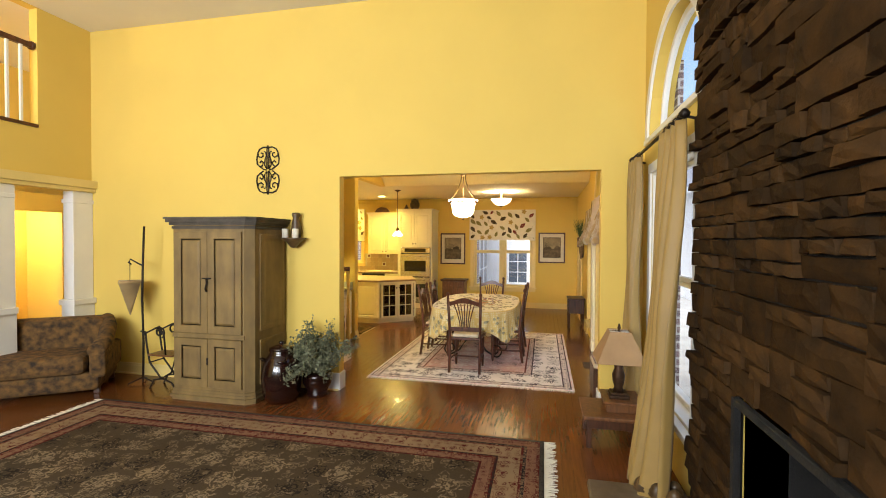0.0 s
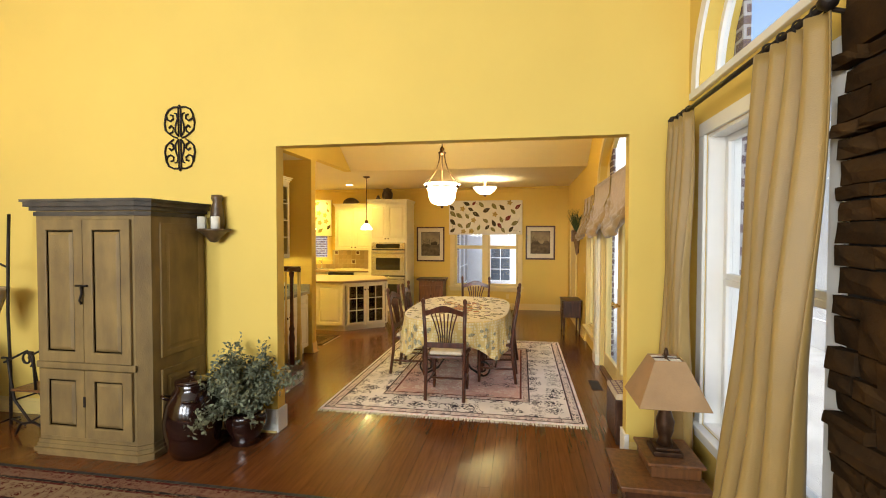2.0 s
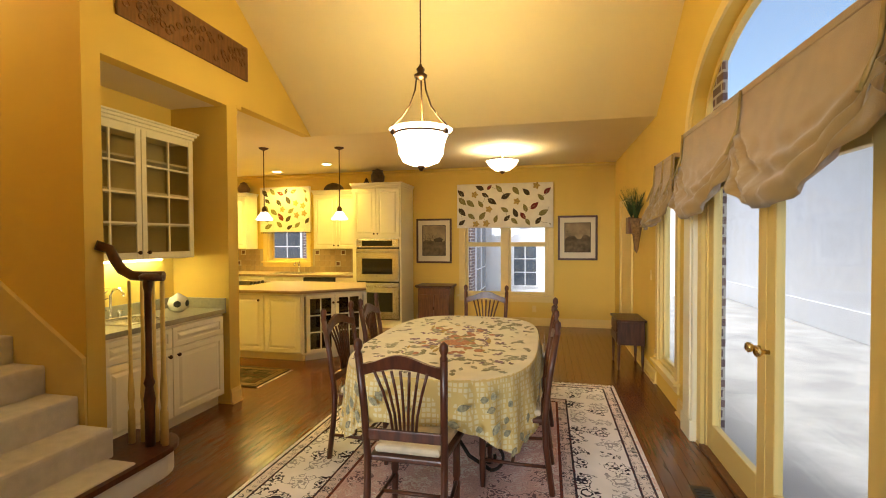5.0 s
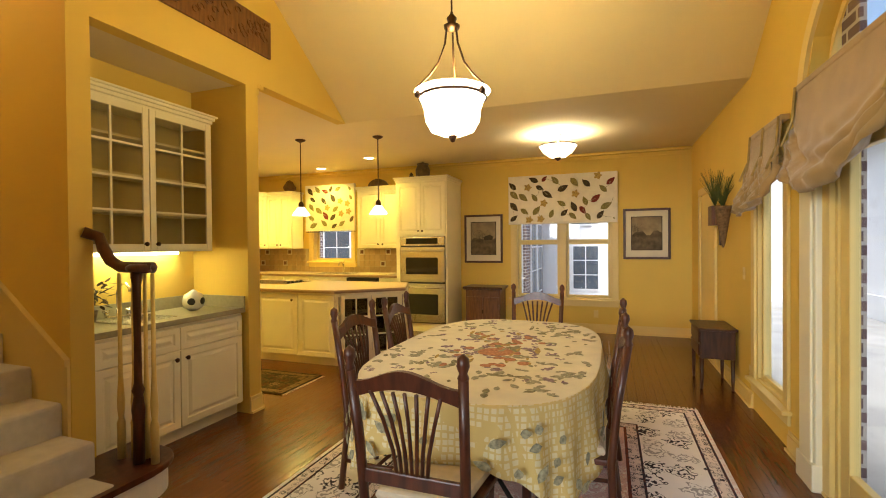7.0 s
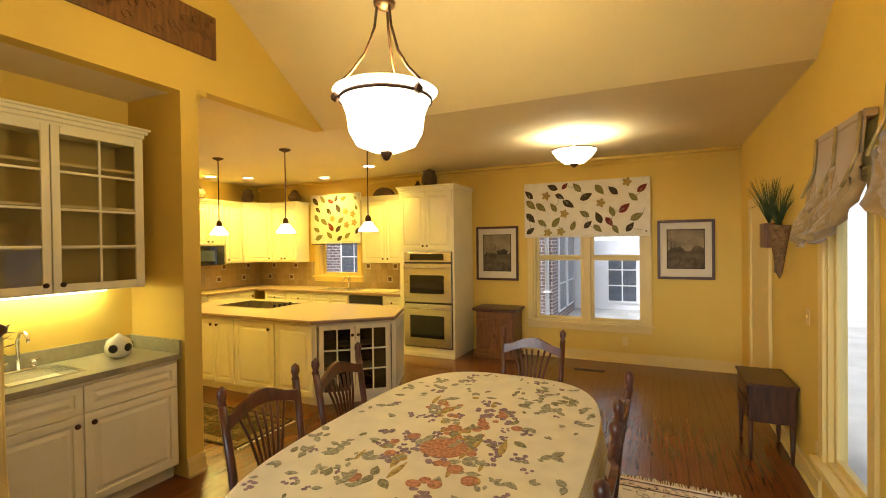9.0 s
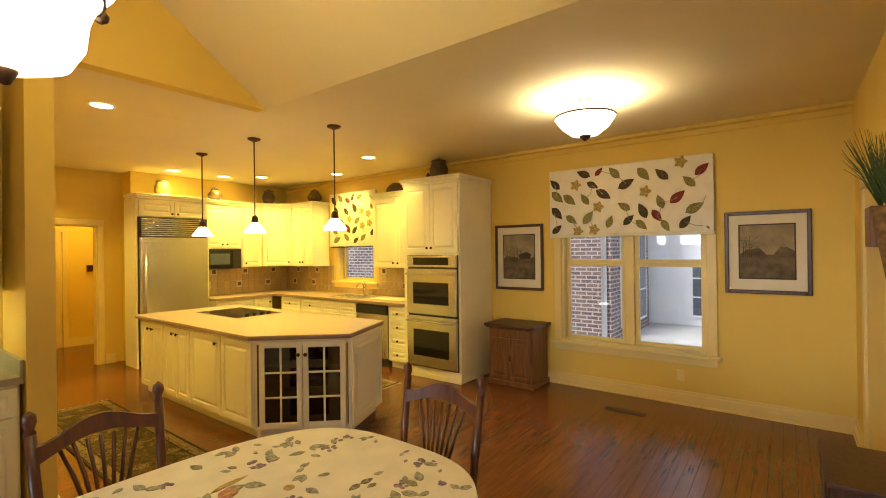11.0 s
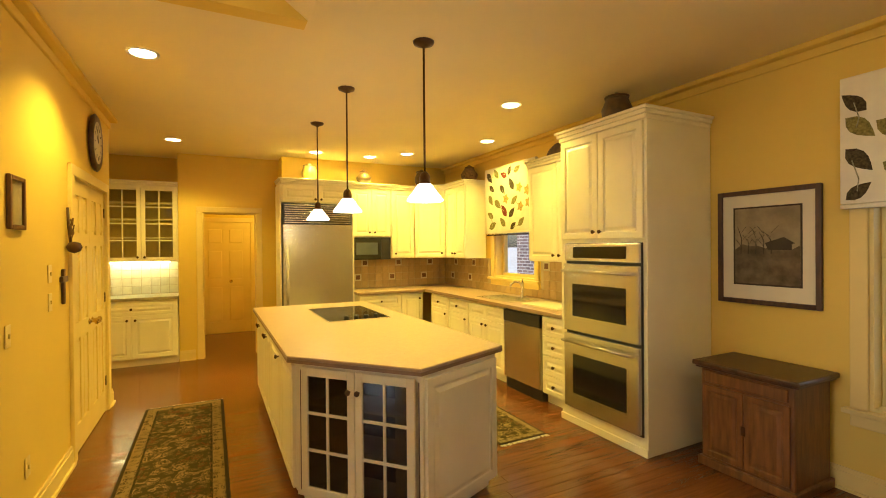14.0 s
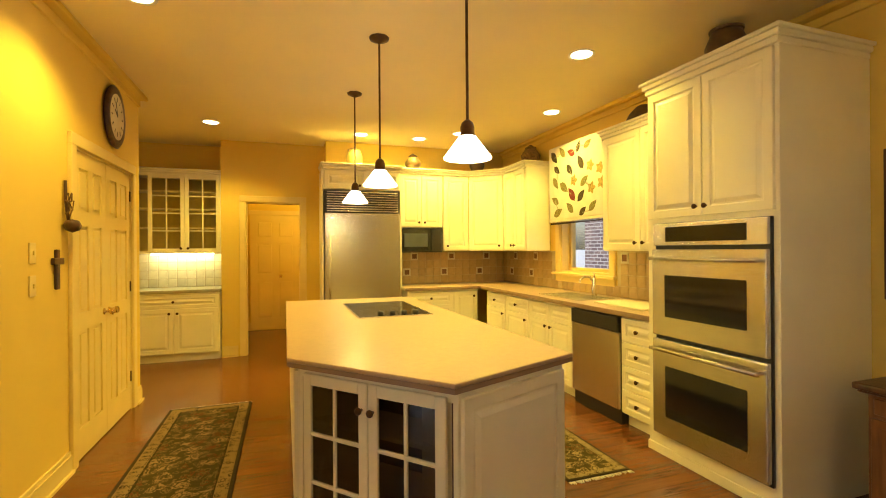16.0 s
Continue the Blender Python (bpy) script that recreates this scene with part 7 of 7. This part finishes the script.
part("shelf", boxes((-0.18, 0.16, -0.12, 0.12, 0.38, 0.4), bev=0.005), M_MEDW, t, "wooden shelf")

# stepped table, lamp and stool by the window
t = thing("step_table", "low two-step brown wooden table", "table", pose(0.58, 3.9, 0))
part("lower_top", boxes((0, 0.5, 0, 0.5, 0.25, 0.28), bev=0.006), M_MEDW, t)
part("apron", boxes((0.03, 0.47, 0.03, 0.47, 0.17, 0.25), bev=0.004), M_WOOD, t)
part("upper_step", boxes((0.2, 0.48, 0.14, 0.48, 0.28, 0.35), (0.18, 0.5, 0.12, 0.5, 0.35, 0.37), bev=0.005), M_MEDW, t)
for x in (0.03, 0.43):
    for y in (0.03, 0.43):
        part("leg", boxes((x, x + 0.04, y, y + 0.04, 0.0, 0.17), bev=0.005), M_WOOD, t)
t = thing("table_lamp", "carved bronze table lamp with a square parchment shade", "lamp", pose(0.9, 4.2, 0.37))
part("base", boxes((-0.085, 0.085, -0.085, 0.085, 0.0, 0.03), (-0.07, 0.07, -0.07, 0.07, 0.03, 0.05), bev=0.006), M_BRONZE, t)
bm = bmesh.new()
lathe(bm, [(0.05, 0.05), (0.035, 0.09), (0.05, 0.14), (0.055, 0.2), (0.035, 0.26), (0.045, 0.3), (0.02, 0.33), (0.008, 0.36), (0.008, 0.6), (0.016, 0.61), (0.006, 0.65)], 16)
part("column", bm, M_BRONZE, t)
bm = bmesh.new()
vs = []
for s, z in ((0.2, 0.33), (0.085, 0.59)):
    vs.append([bm.verts.new((x * s, y * s, z)) for x, y in ((-1, -1), (1, -1), (1, 1), (-1, 1))])
for i in range(4):
    bm.faces.new((vs[0][i], vs[0][(i + 1) % 4], vs[1][(i + 1) % 4], vs[1][i]))
sh = part("shade", bm, M_SHADE, t, "parchment pyramid shade")
sh.modifiers.new("thick", "SOLIDIFY").thickness = 0.004
part("shade_fitting", boxes((-0.08, 0.08, -0.003, 0.003, 0.585, 0.591), (-0.003, 0.003, -0.08, 0.08, 0.585, 0.591)), M_BRONZE, t)
part("shade_diffuser", boxes((-0.082, 0.082, -0.082, 0.082, 0.575, 0.58)), M_SHADE_IN, t)
t = thing("footstool", "dark wooden footstool with a plaid top", "stool", pose(0.78, 5.08, 0))
part("body", boxes((0.0, 0.27, 0, 0.4, 0.03, 0.37), bev=0.008), M_WOOD, t)
part("cushion", boxes((0.0, 0.27, 0, 0.4, 0.37, 0.42), bev=0.015), M_SEAT, t)
bm = bmesh.new()
for i in range(6):
    box(bm, 0.02 + 0.045 * i, 0.03 + 0.045 * i, 0.015, 0.385, 0.42, 0.4212)
for i in range(8):
    box(bm, 0.015, 0.255, 0.025 + 0.05 * i, 0.035 + 0.05 * i, 0.4212, 0.4222)
part("plaid_lines", bm, M_PLUM, t)
for x in (0.01, 0.22):
    for y in (0.01, 0.35):
        part("foot", boxes((x, x + 0.04, y, y + 0.04, 0.0, 0.04)), M_WOOD, t)


def curtain(name, y0, y1, z0, z1, folds, flare, label, lean=0.0, seed=1):
    t = thing(name, label, "curtain")
    nu, nv = folds * 10, 40
    bm = bmesh.new()
    grid = []
    for j in range(nv + 1):
        v = j / nv
        row = []
        for i in range(nu + 1):
            u = i / nu
            amp = 0.03 + 0.045 * v ** 1.5
            x = 1.085 - flare * v ** 1.4 * (0.35 + 0.65 * math.sin(math.pi * (0.15 + 0.7 * u))) + amp * math.sin(2 * math.pi * folds * u + 0.7 * math.sin(5 * v + seed)) + 0.012 * math.sin(9 * v + 4 * u)
            y = y0 + (y1 - y0) * (u + 0.02 * math.sin(7 * v)) * (1 + 0.12 * v) + lean * v
            row.append(bm.verts.new((min(x, 1.185), y, z1 - (z1 - z0) * v)))
        grid.append(row)
    for a, b in zip(grid, grid[1:]):
        for i in range(nu):
            f = bm.faces.new((a[i], a[i + 1], b[i + 1], b[i]))
            f.smooth = True
    ob = part("cloth", bm, M_CURT, t)
    ob.modifiers.new("thick", "SOLIDIFY").thickness = 0.004
    for k in range(folds):
        bm = bmesh.new()
        y = y0 + (y1 - y0) * (k + 0.5) / folds
        tube(bm, [(1.1 + 0.025 * math.cos(q), y, 2.545 + 0.025 * math.sin(q)) for q in [2 * math.pi * i / 12 for i in range(13)]], 0.005, 6)
        part("ring", bm, M_IRON, t)


curtain("curtain", 3.08, 3.54, 0.03, 2.53, 4, 0.17, "gold silk curtain panel beside the stone chimney", -0.03, 1)
curtain("curtain", 4.42, 4.76, 0.03, 2.53, 4, 0.04, "gold silk curtain panel in the corner", -0.02, 2)
t = thing("curtain_rod", "dark iron curtain rod with scrolled ends", "curtain rod")
bm = bmesh.new()
tube(bm, [(1.1, 3.08, 2.55), (1.1, 4.8, 2.55)], 0.014, 8)
part("rod", bm, M_IRON, t)
for y in (3.08, 4.8):
    bm = bmesh.new()
    lathe(bm, [(0, -0.03), (0.03, -0.01), (0.035, 0.01), (0.015, 0.035), (0, 0.04)], 12, at=(1.1, y, 2.55))
    tube(bm, [(1.1, y + 0.03 * (1 if y < 4 else -1), 2.55), (1.215, y + 0.03 * (1 if y < 4 else -1), 2.52)], 0.009, 6)
    part("finial", bm, M_IRON, t)

# fireplace
t = thing("hearth", "slate hearth slab before the fireplace", "hearth")
part("slab", boxes((0.56, 1.19, 0.6, 3.3, 0.0, 0.06), bev=0.012), M_SLATE, t)
t = thing("hearth_ornament", "dark cluster of pine cones on the hearth", "ornament", pose(0.98, 3.12, 0.06))
rng = random.Random(4)
for i, (x, y, z) in enumerate(((0, 0, 0.0), (0.12, 0.05, 0.0), (-0.08, 0.07, 0.0), (0.04, 0.08, 0.07), (0.09, -0.06, 0.0))):
    bm = bmesh.new()
    lathe(bm, [(0.0, 0.0), (0.04, 0.012), (0.055, 0.03), (0.048, 0.045), (0.052, 0.055), (0.038, 0.072), (0.04, 0.08), (0.02, 0.1), (0.0, 0.11)], 12, at=(x, y, z))
    part("pine_cone", bm, M_POT, t)

# ---------------------------------------------------------------- outside
solid("ground", boxes((-400, 400, -400, 400, -0.4, -0.14)), M_PATIO, "pale grey flagstone patio and ground", "ground", kind="structure")


def house(name, label, x0, x1, y0, y1, h, material, roof, wins):
    """wins: (face, along, z, w, h)."""
    t = thing(name, label, "house")
    part("wall", boxes((x0, x1, y0, y1, -0.14, h)), material, t)
    bm = bmesh.new()
    o = 0.35
    vs = [bm.verts.new(p) for p in ((x0 - o, y0 - o, h), (x1 + o, y0 - o, h), (x1 + o, y1 + o, h), (x0 - o, y1 + o, h))]
    cx, cy = (x0 + x1) / 2, (y0 + y1) / 2
    a = min(x1 - x0, y1 - y0) / 2
    rid = [bm.verts.new(p) for p in (((x0 + a, cy, h + roof), (x1 - a, cy, h + roof)) if x1 - x0 > y1 - y0 else ((cx, y0 + a, h + roof), (cx, y1 - a, h + roof)))]
    if x1 - x0 > y1 - y0:
        q = ((0, 1, 5, 4), (1, 2, 5), (2, 3, 4, 5), (3, 0, 4), (3, 2, 1, 0))
    else:
        q = ((0, 1, 4), (1, 2, 5, 4), (2, 3, 5), (3, 0, 4, 5), (3, 2, 1, 0))
    for f in q:
        bm.faces.new([(vs + rid)[i] for i in f])
    part("roof", bm, M_ROOF, t, "grey shingle roof")
    part("eaves", boxes((x0 - o, x1 + o, y0 - o, y0 - o + 0.03, h - 0.15, h + 0.05), (x0 - o, x0 - o + 0.03, y0 - o + 0.03, y1 + o, h - 0.15, h + 0.05)), M_SIDING, t)
    for face, al, z, w, hh in wins:
        def fb(bm, a, b, c, d, out):
            if face == "s":
                box(bm, a, b, y0 - out, y0 + 0.02, c, d)
            elif face == "w":
                box(bm, x0 - out, x0 + 0.02, a, b, c, d)
            else:
                box(bm, x1 - 0.02, x1 + out, a, b, c, d)
            return bm
        wd = part("window", fb(bmesh.new(), al, al + w, z, z + hh, 0.04), M_SIDING, t, "white framed window")
        for i in range(2):
            for j in range(3):
                a, c = al + 0.05 + (w - 0.08) * i / 2, z + 0.05 + (hh - 0.08) * j / 3
                part("pane", fb(bmesh.new(), a, a + (w - 0.08) / 2 - 0.03, c, c + (hh - 0.08) / 3 - 0.03, 0.045), M_DARKWIN, wd)


house("brick_wing", "red brick house wing with white windows", -9.5, -1.95, 15.2, 17.98, 5.6, M_BRICK, 1.4, [("e", 15.75, 0.1, 0.8, 1.9), ("e", 16.8, 0.1, 0.8, 1.9), ("e", 15.75, 2.5, 0.8, 1.4), ("e", 16.8, 2.5, 0.8, 1.4), ("s", -4.2, 3.3, 0.9, 1.4), ("s", -7.6, 0.9, 0.9, 1.4)])
house("white_house", "white house with dark paned windows", -9.5, 4.5, 18.35, 25.0, 6.2, M_SIDING, 2.4, [("s", -1.15, 0.05, 0.8, 1.35), ("s", -1.2, 1.95, 0.85, 1.4), ("s", 1.4, 0.05, 1.0, 1.5)])
house("courtyard_wing", "white rendered courtyard wing with a shingle roof", 4.9, 10.5, 1.0, 24.0, 3.4, M_SIDING, 2.6, [("w", 3.4, 0.5, 1.2, 2.0), ("w", 6.2, 0.5, 1.2, 2.0), ("w", 10.5, 0.15, 1.5, 2.6)])
solid("plinth_band", boxes((4.86, 4.9, 1.0, 24.0, -0.14, 0.35), bev=0.01), M_SIDING, "white painted plinth along the courtyard wing", "plinth")
t = thing("downspout", "white metal downspout on the brick corner", "downspout")
bm = bmesh.new()
tube(bm, [(-2.06, 15.13, -0.1), (-2.06, 15.13, 5.3), (-2.06, 15.0, 5.5)], 0.05, 8)
part("pipe", bm, M_SIDING, t)
for z in (0.6, 2.4, 4.2):
    part("strap", boxes((-2.13, -1.99, 15.07, 15.2, z, z + 0.04), bev=0.004), M_SIDING, t)
solid("brick_pier", boxes((1.172, 1.205, 7.4, 7.6, -0.14, 3.2)), M_BRICK, "red brick pier outside the patio doors", "pier")
solid("brick_pier", boxes((1.425, 1.47, 4.48, 4.66, -0.14, 3.4)), M_BRICK, "red brick pier outside the arched window", "pier")

# ---------------------------------------------------------------- backsplash tiles
tiles = thing("backsplash", "tumbled stone backsplash tiles with small motif tiles", "backsplash", kind="structure")
part("grout", boxes((-7.197, -5.78, 12.028, 12.038, 0.913, 1.375), (-4.66, -3.475, 12.028, 12.038, 0.913, 1.375), (-5.78, -4.66, 12.028, 12.038, 0.913, 1.0), (-7.197, -7.19, 10.33, 12.028, 0.913, 1.375)), M_GROUT, tiles)
unit = boxes((0, 0.107, -0.009, 0, 0, 0.107), bev=0.003)
TM = mesh_of("tile", unit, M_TILE)
MM = mesh_of("motif_tile", boxes((0.02, 0.087, -0.0105, -0.009, 0.02, 0.087), bev=0.0005), M_LEAFT)
MP = mesh_of("tile", boxes((0, 0.107, -0.009, 0, 0, 0.107), bev=0.003), M_TILE2)
rng = random.Random(2)


def tile_at(m, mesh, parent):
    o = new("tile", mesh)
    o.parent = parent
    o.matrix_basis = m
    return o


for r in range(4):
    z = 0.918 + 0.112 * r
    for c in range(33):
        x = -7.18 + 0.112 * c
        if -5.82 < x + 0.05 < -4.62 and r > 0 or x + 0.107 > -3.48:
            continue
        mo = r in (1, 3) and c % 5 == 2 + (r == 3) * 1
        o = tile_at(pose(x, 12.028, z), MP if mo else TM, tiles)
        if mo:
            mt = new("motif", MM)
            mt.parent = o
            mt.matrix_basis = pose(0, 0, 0)
    for c in range(15):
        y = 10.34 + 0.112 * c
        mo = r in (1, 3) and c % 5 == 1 + (r == 3)
        o = tile_at(pose(-7.19, y, z, 0, 0, 90), MP if mo else TM, tiles)
        if mo:
            mt = new("motif", MM)
            mt.parent = o
            mt.matrix_basis = pose(0, 0, 0)
bar_tiles = thing("bar_backsplash", "pale glazed tiles behind the bar worktop", "backsplash", kind="structure")
part("grout", boxes((-7.998, -7.99, 7.01, 8.07, 0.913, 1.375)), M_GROUT, bar_tiles)
for r in range(4):
    for c in range(9):
        tile_at(pose(-7.99, 7.03 + 0.114 * c, 0.918 + 0.112 * r, 0, 0, 90), MP, bar_tiles)

# ---------------------------------------------------------------- ledge stones of the chimney
chim = thing("stone_chimney", "brown ledge-stone chimney wall with a firebox", "fireplace", kind="structure")
part("backing", boxes((1.2, 1.218, -3.4, 1.1, 0.0, 4.44), (1.2, 1.218, 2.45, 3.1, 0.0, 4.44), (1.2, 1.218, 1.1, 2.45, 1.0, 4.44)), M_MORTAR, chim)
part("firebox", boxes((1.68, 1.7, 1.0, 2.55, 0.0, 1.1), (1.225, 1.68, 1.08, 1.1, 0.06, 1.0), (1.225, 1.68, 2.45, 2.47, 0.06, 1.0), (1.225, 1.68, 1.08, 2.47, 1.0, 1.02), (1.225, 1.68, 1.08, 2.47, 0.04, 0.06)), M_SOOT, chim, "sooty black firebox")
part("firebox_frame", boxes((1.16, 1.195, 1.1, 1.14, 0.06, 0.98), (1.16, 1.195, 2.41, 2.45, 0.06, 0.98), (1.16, 1.195, 1.14, 2.41, 0.94, 0.98), bev=0.004), M_SOOT, chim, "black metal fire screen frame")
rng = random.Random(17)


def stone(y0, y1, z0, z1, rg):
    """One split-faced ledge stone: a rough front of small facets, worn at the rim; vertices and faces."""
    d = rg.choice((0.02, 0.03, 0.04, 0.055)) + rg.uniform(0, 0.01)
    nu, nv = max(2, min(5, round((y1 - y0) / 0.09))), 2
    tilt, skew, slant = rg.uniform(-0.007, 0.007), rg.uniform(-0.005, 0.005), rg.uniform(-0.2, 0.2)
    vs, fs = [], []
    for i in range(nu + 1):
        for k in range(nv + 1):
            u, v = i / nu, k / nv
            rim = u in (0, 1) or v in (0, 1)
            x = 1.2 - d - tilt * (2 * u - 1) - skew * (2 * v - 1) + (0.009 if rim else -0.002) + rg.uniform(-0.0035, 0.0035)
            y = y0 + (y1 - y0) * u + (rg.uniform(-0.02, 0.02) if 0 < u < 1 else rg.uniform(0.002, 0.007) * (1 - 2 * u) + slant * (v - 0.5) * 0.05)
            z = z0 + (z1 - z0) * v + (rg.uniform(-0.012, 0.012) if 0 < v < 1 else rg.uniform(0.001, 0.009) * (1 - 2 * v))
            vs.append((x, y, z))
    w = nv + 1
    for i in range(nu):
        for k in range(nv):
            fs.append((i * w + k, (i + 1) * w + k, (i + 1) * w + k + 1, i * w + k + 1))
    loop = [i * w for i in range(nu + 1)] + [nu * w + k for k in range(1, w)] + [i * w + nv for i in range(nu - 1, -1, -1)] + [k for k in range(nv - 1, 0, -1)]
    b = len(vs)
    vs += [(1.2, vs[i][1], vs[i][2]) for i in loop]
    n = len(loop)
    fs += [(loop[i], b + i, b + (i + 1) % n, loop[(i + 1) % n]) for i in range(n)]
    return vs, fs


def stone_mesh(name, vs, fs):
    me = bpy.data.meshes.new(name)
    me.from_pydata(vs, [], fs)
    me.materials.append(M_STONE)
    ob = new(name, me)
    ob.parent = chim
    return ob


def lay(y0, y1, z0, z1, rg, out):
    """Split a field of wall into long, uneven courses and stones."""
    w, h = y1 - y0, z1 - z0
    if h > 0.2 or h > 0.12 and rg.random() < 0.5 and w > 0.12:
        q = z0 + h * rg.uniform(0.36, 0.64)
        lay(y0, y1, z0, q, rg, out) if w < h * 5 else None
        if w < h * 5:
            lay(y0, y1, q, z1, rg, out)
            return
    if w > 0.5 or w > h * 4.5 or w > 0.24 and rg.random() < 0.45:
        q = y0 + w * rg.uniform(0.32, 0.68)
        lay(y0, q, z0, z1, rg, out)
        lay(q, y1, z0, z1, rg, out)
        return
    out.append((y0, y1, z0, z1))


laid = []
for y0, y1, z0, z1 in ((2.46, 3.13, 0.0, 1.0), (-3.3, 1.09, 0.0, 1.0), (-3.3, 3.13, 1.0, 4.42)):
    lay(y0, y1, z0, z1, rng, laid)
laid.sort(key=lambda r: -r[1])
rest_v, rest_f = [], []
for n, r in enumerate(laid):
    vs, fs = stone(*r, rng)
    if n < 300:
        stone_mesh("stone", vs, fs)
    else:
        b = len(rest_v)
        rest_v += vs
        rest_f += [tuple(i + b for i in f) for f in fs]
tagged(stone_mesh("stones", rest_v, rest_f), kind="stuff")

# ---------------------------------------------------------------- floor boards, last
fl = thing("floor", "polished reddish-brown strip oak floor", "floor", kind="structure")
part("subfloor", boxes((-9.7, 1.25, -3.6, 12.2, -0.13, -0.014)), M_MORTAR, fl)
rng = random.Random(31)
BW = 0.083
lens = [0.9, 1.2, 1.5, 1.9, 2.3]
PM = {L: mesh_of("plank", boxes((0.0004, BW - 0.0004, 0.0006, L - 0.0006, -0.014, 0.0), bev=0.0012), M_FLOOR) for L in lens}
rest = bmesh.new()
vv, ff, count = [], [], 0
c = 0
while -9.65 + BW * (c + 1) < 1.24:
    x = -9.65 + BW * c
    y = -3.5 - rng.uniform(0, 0.8)
    while y < 12.04:
        L = rng.choice(lens)
        if x > -3.0 and x < 1.0 and y > 3.9 and y < 10.5 and count < 300:
            o = new("plank", PM[L])
            o.parent = fl
            o.matrix_basis = pose(x, y, 0)
            count += 1
        else:
            b = len(vv)
            g = 0.0005
            vv += [(x + g, y + g, 0), (x + BW - g, y + g, 0), (x + BW - g, y + L - g, 0), (x + g, y + L - g, 0)]
            vv += [(p[0], p[1], -0.014) for p in vv[b:b + 4]]
            ff += [(b, b + 1, b + 2, b + 3), (b, b + 4, b + 5, b + 1), (b + 1, b + 5, b + 6, b + 2), (b + 2, b + 6, b + 7, b + 3), (b + 3, b + 7, b + 4, b)]
        y += L
    c += 1
me = bpy.data.meshes.new("planks")
me.from_pydata(vv, [], ff)
me.materials.append(M_FLOOR)
o = new("planks", me)
o.parent = fl
tagged(o, kind="stuff")
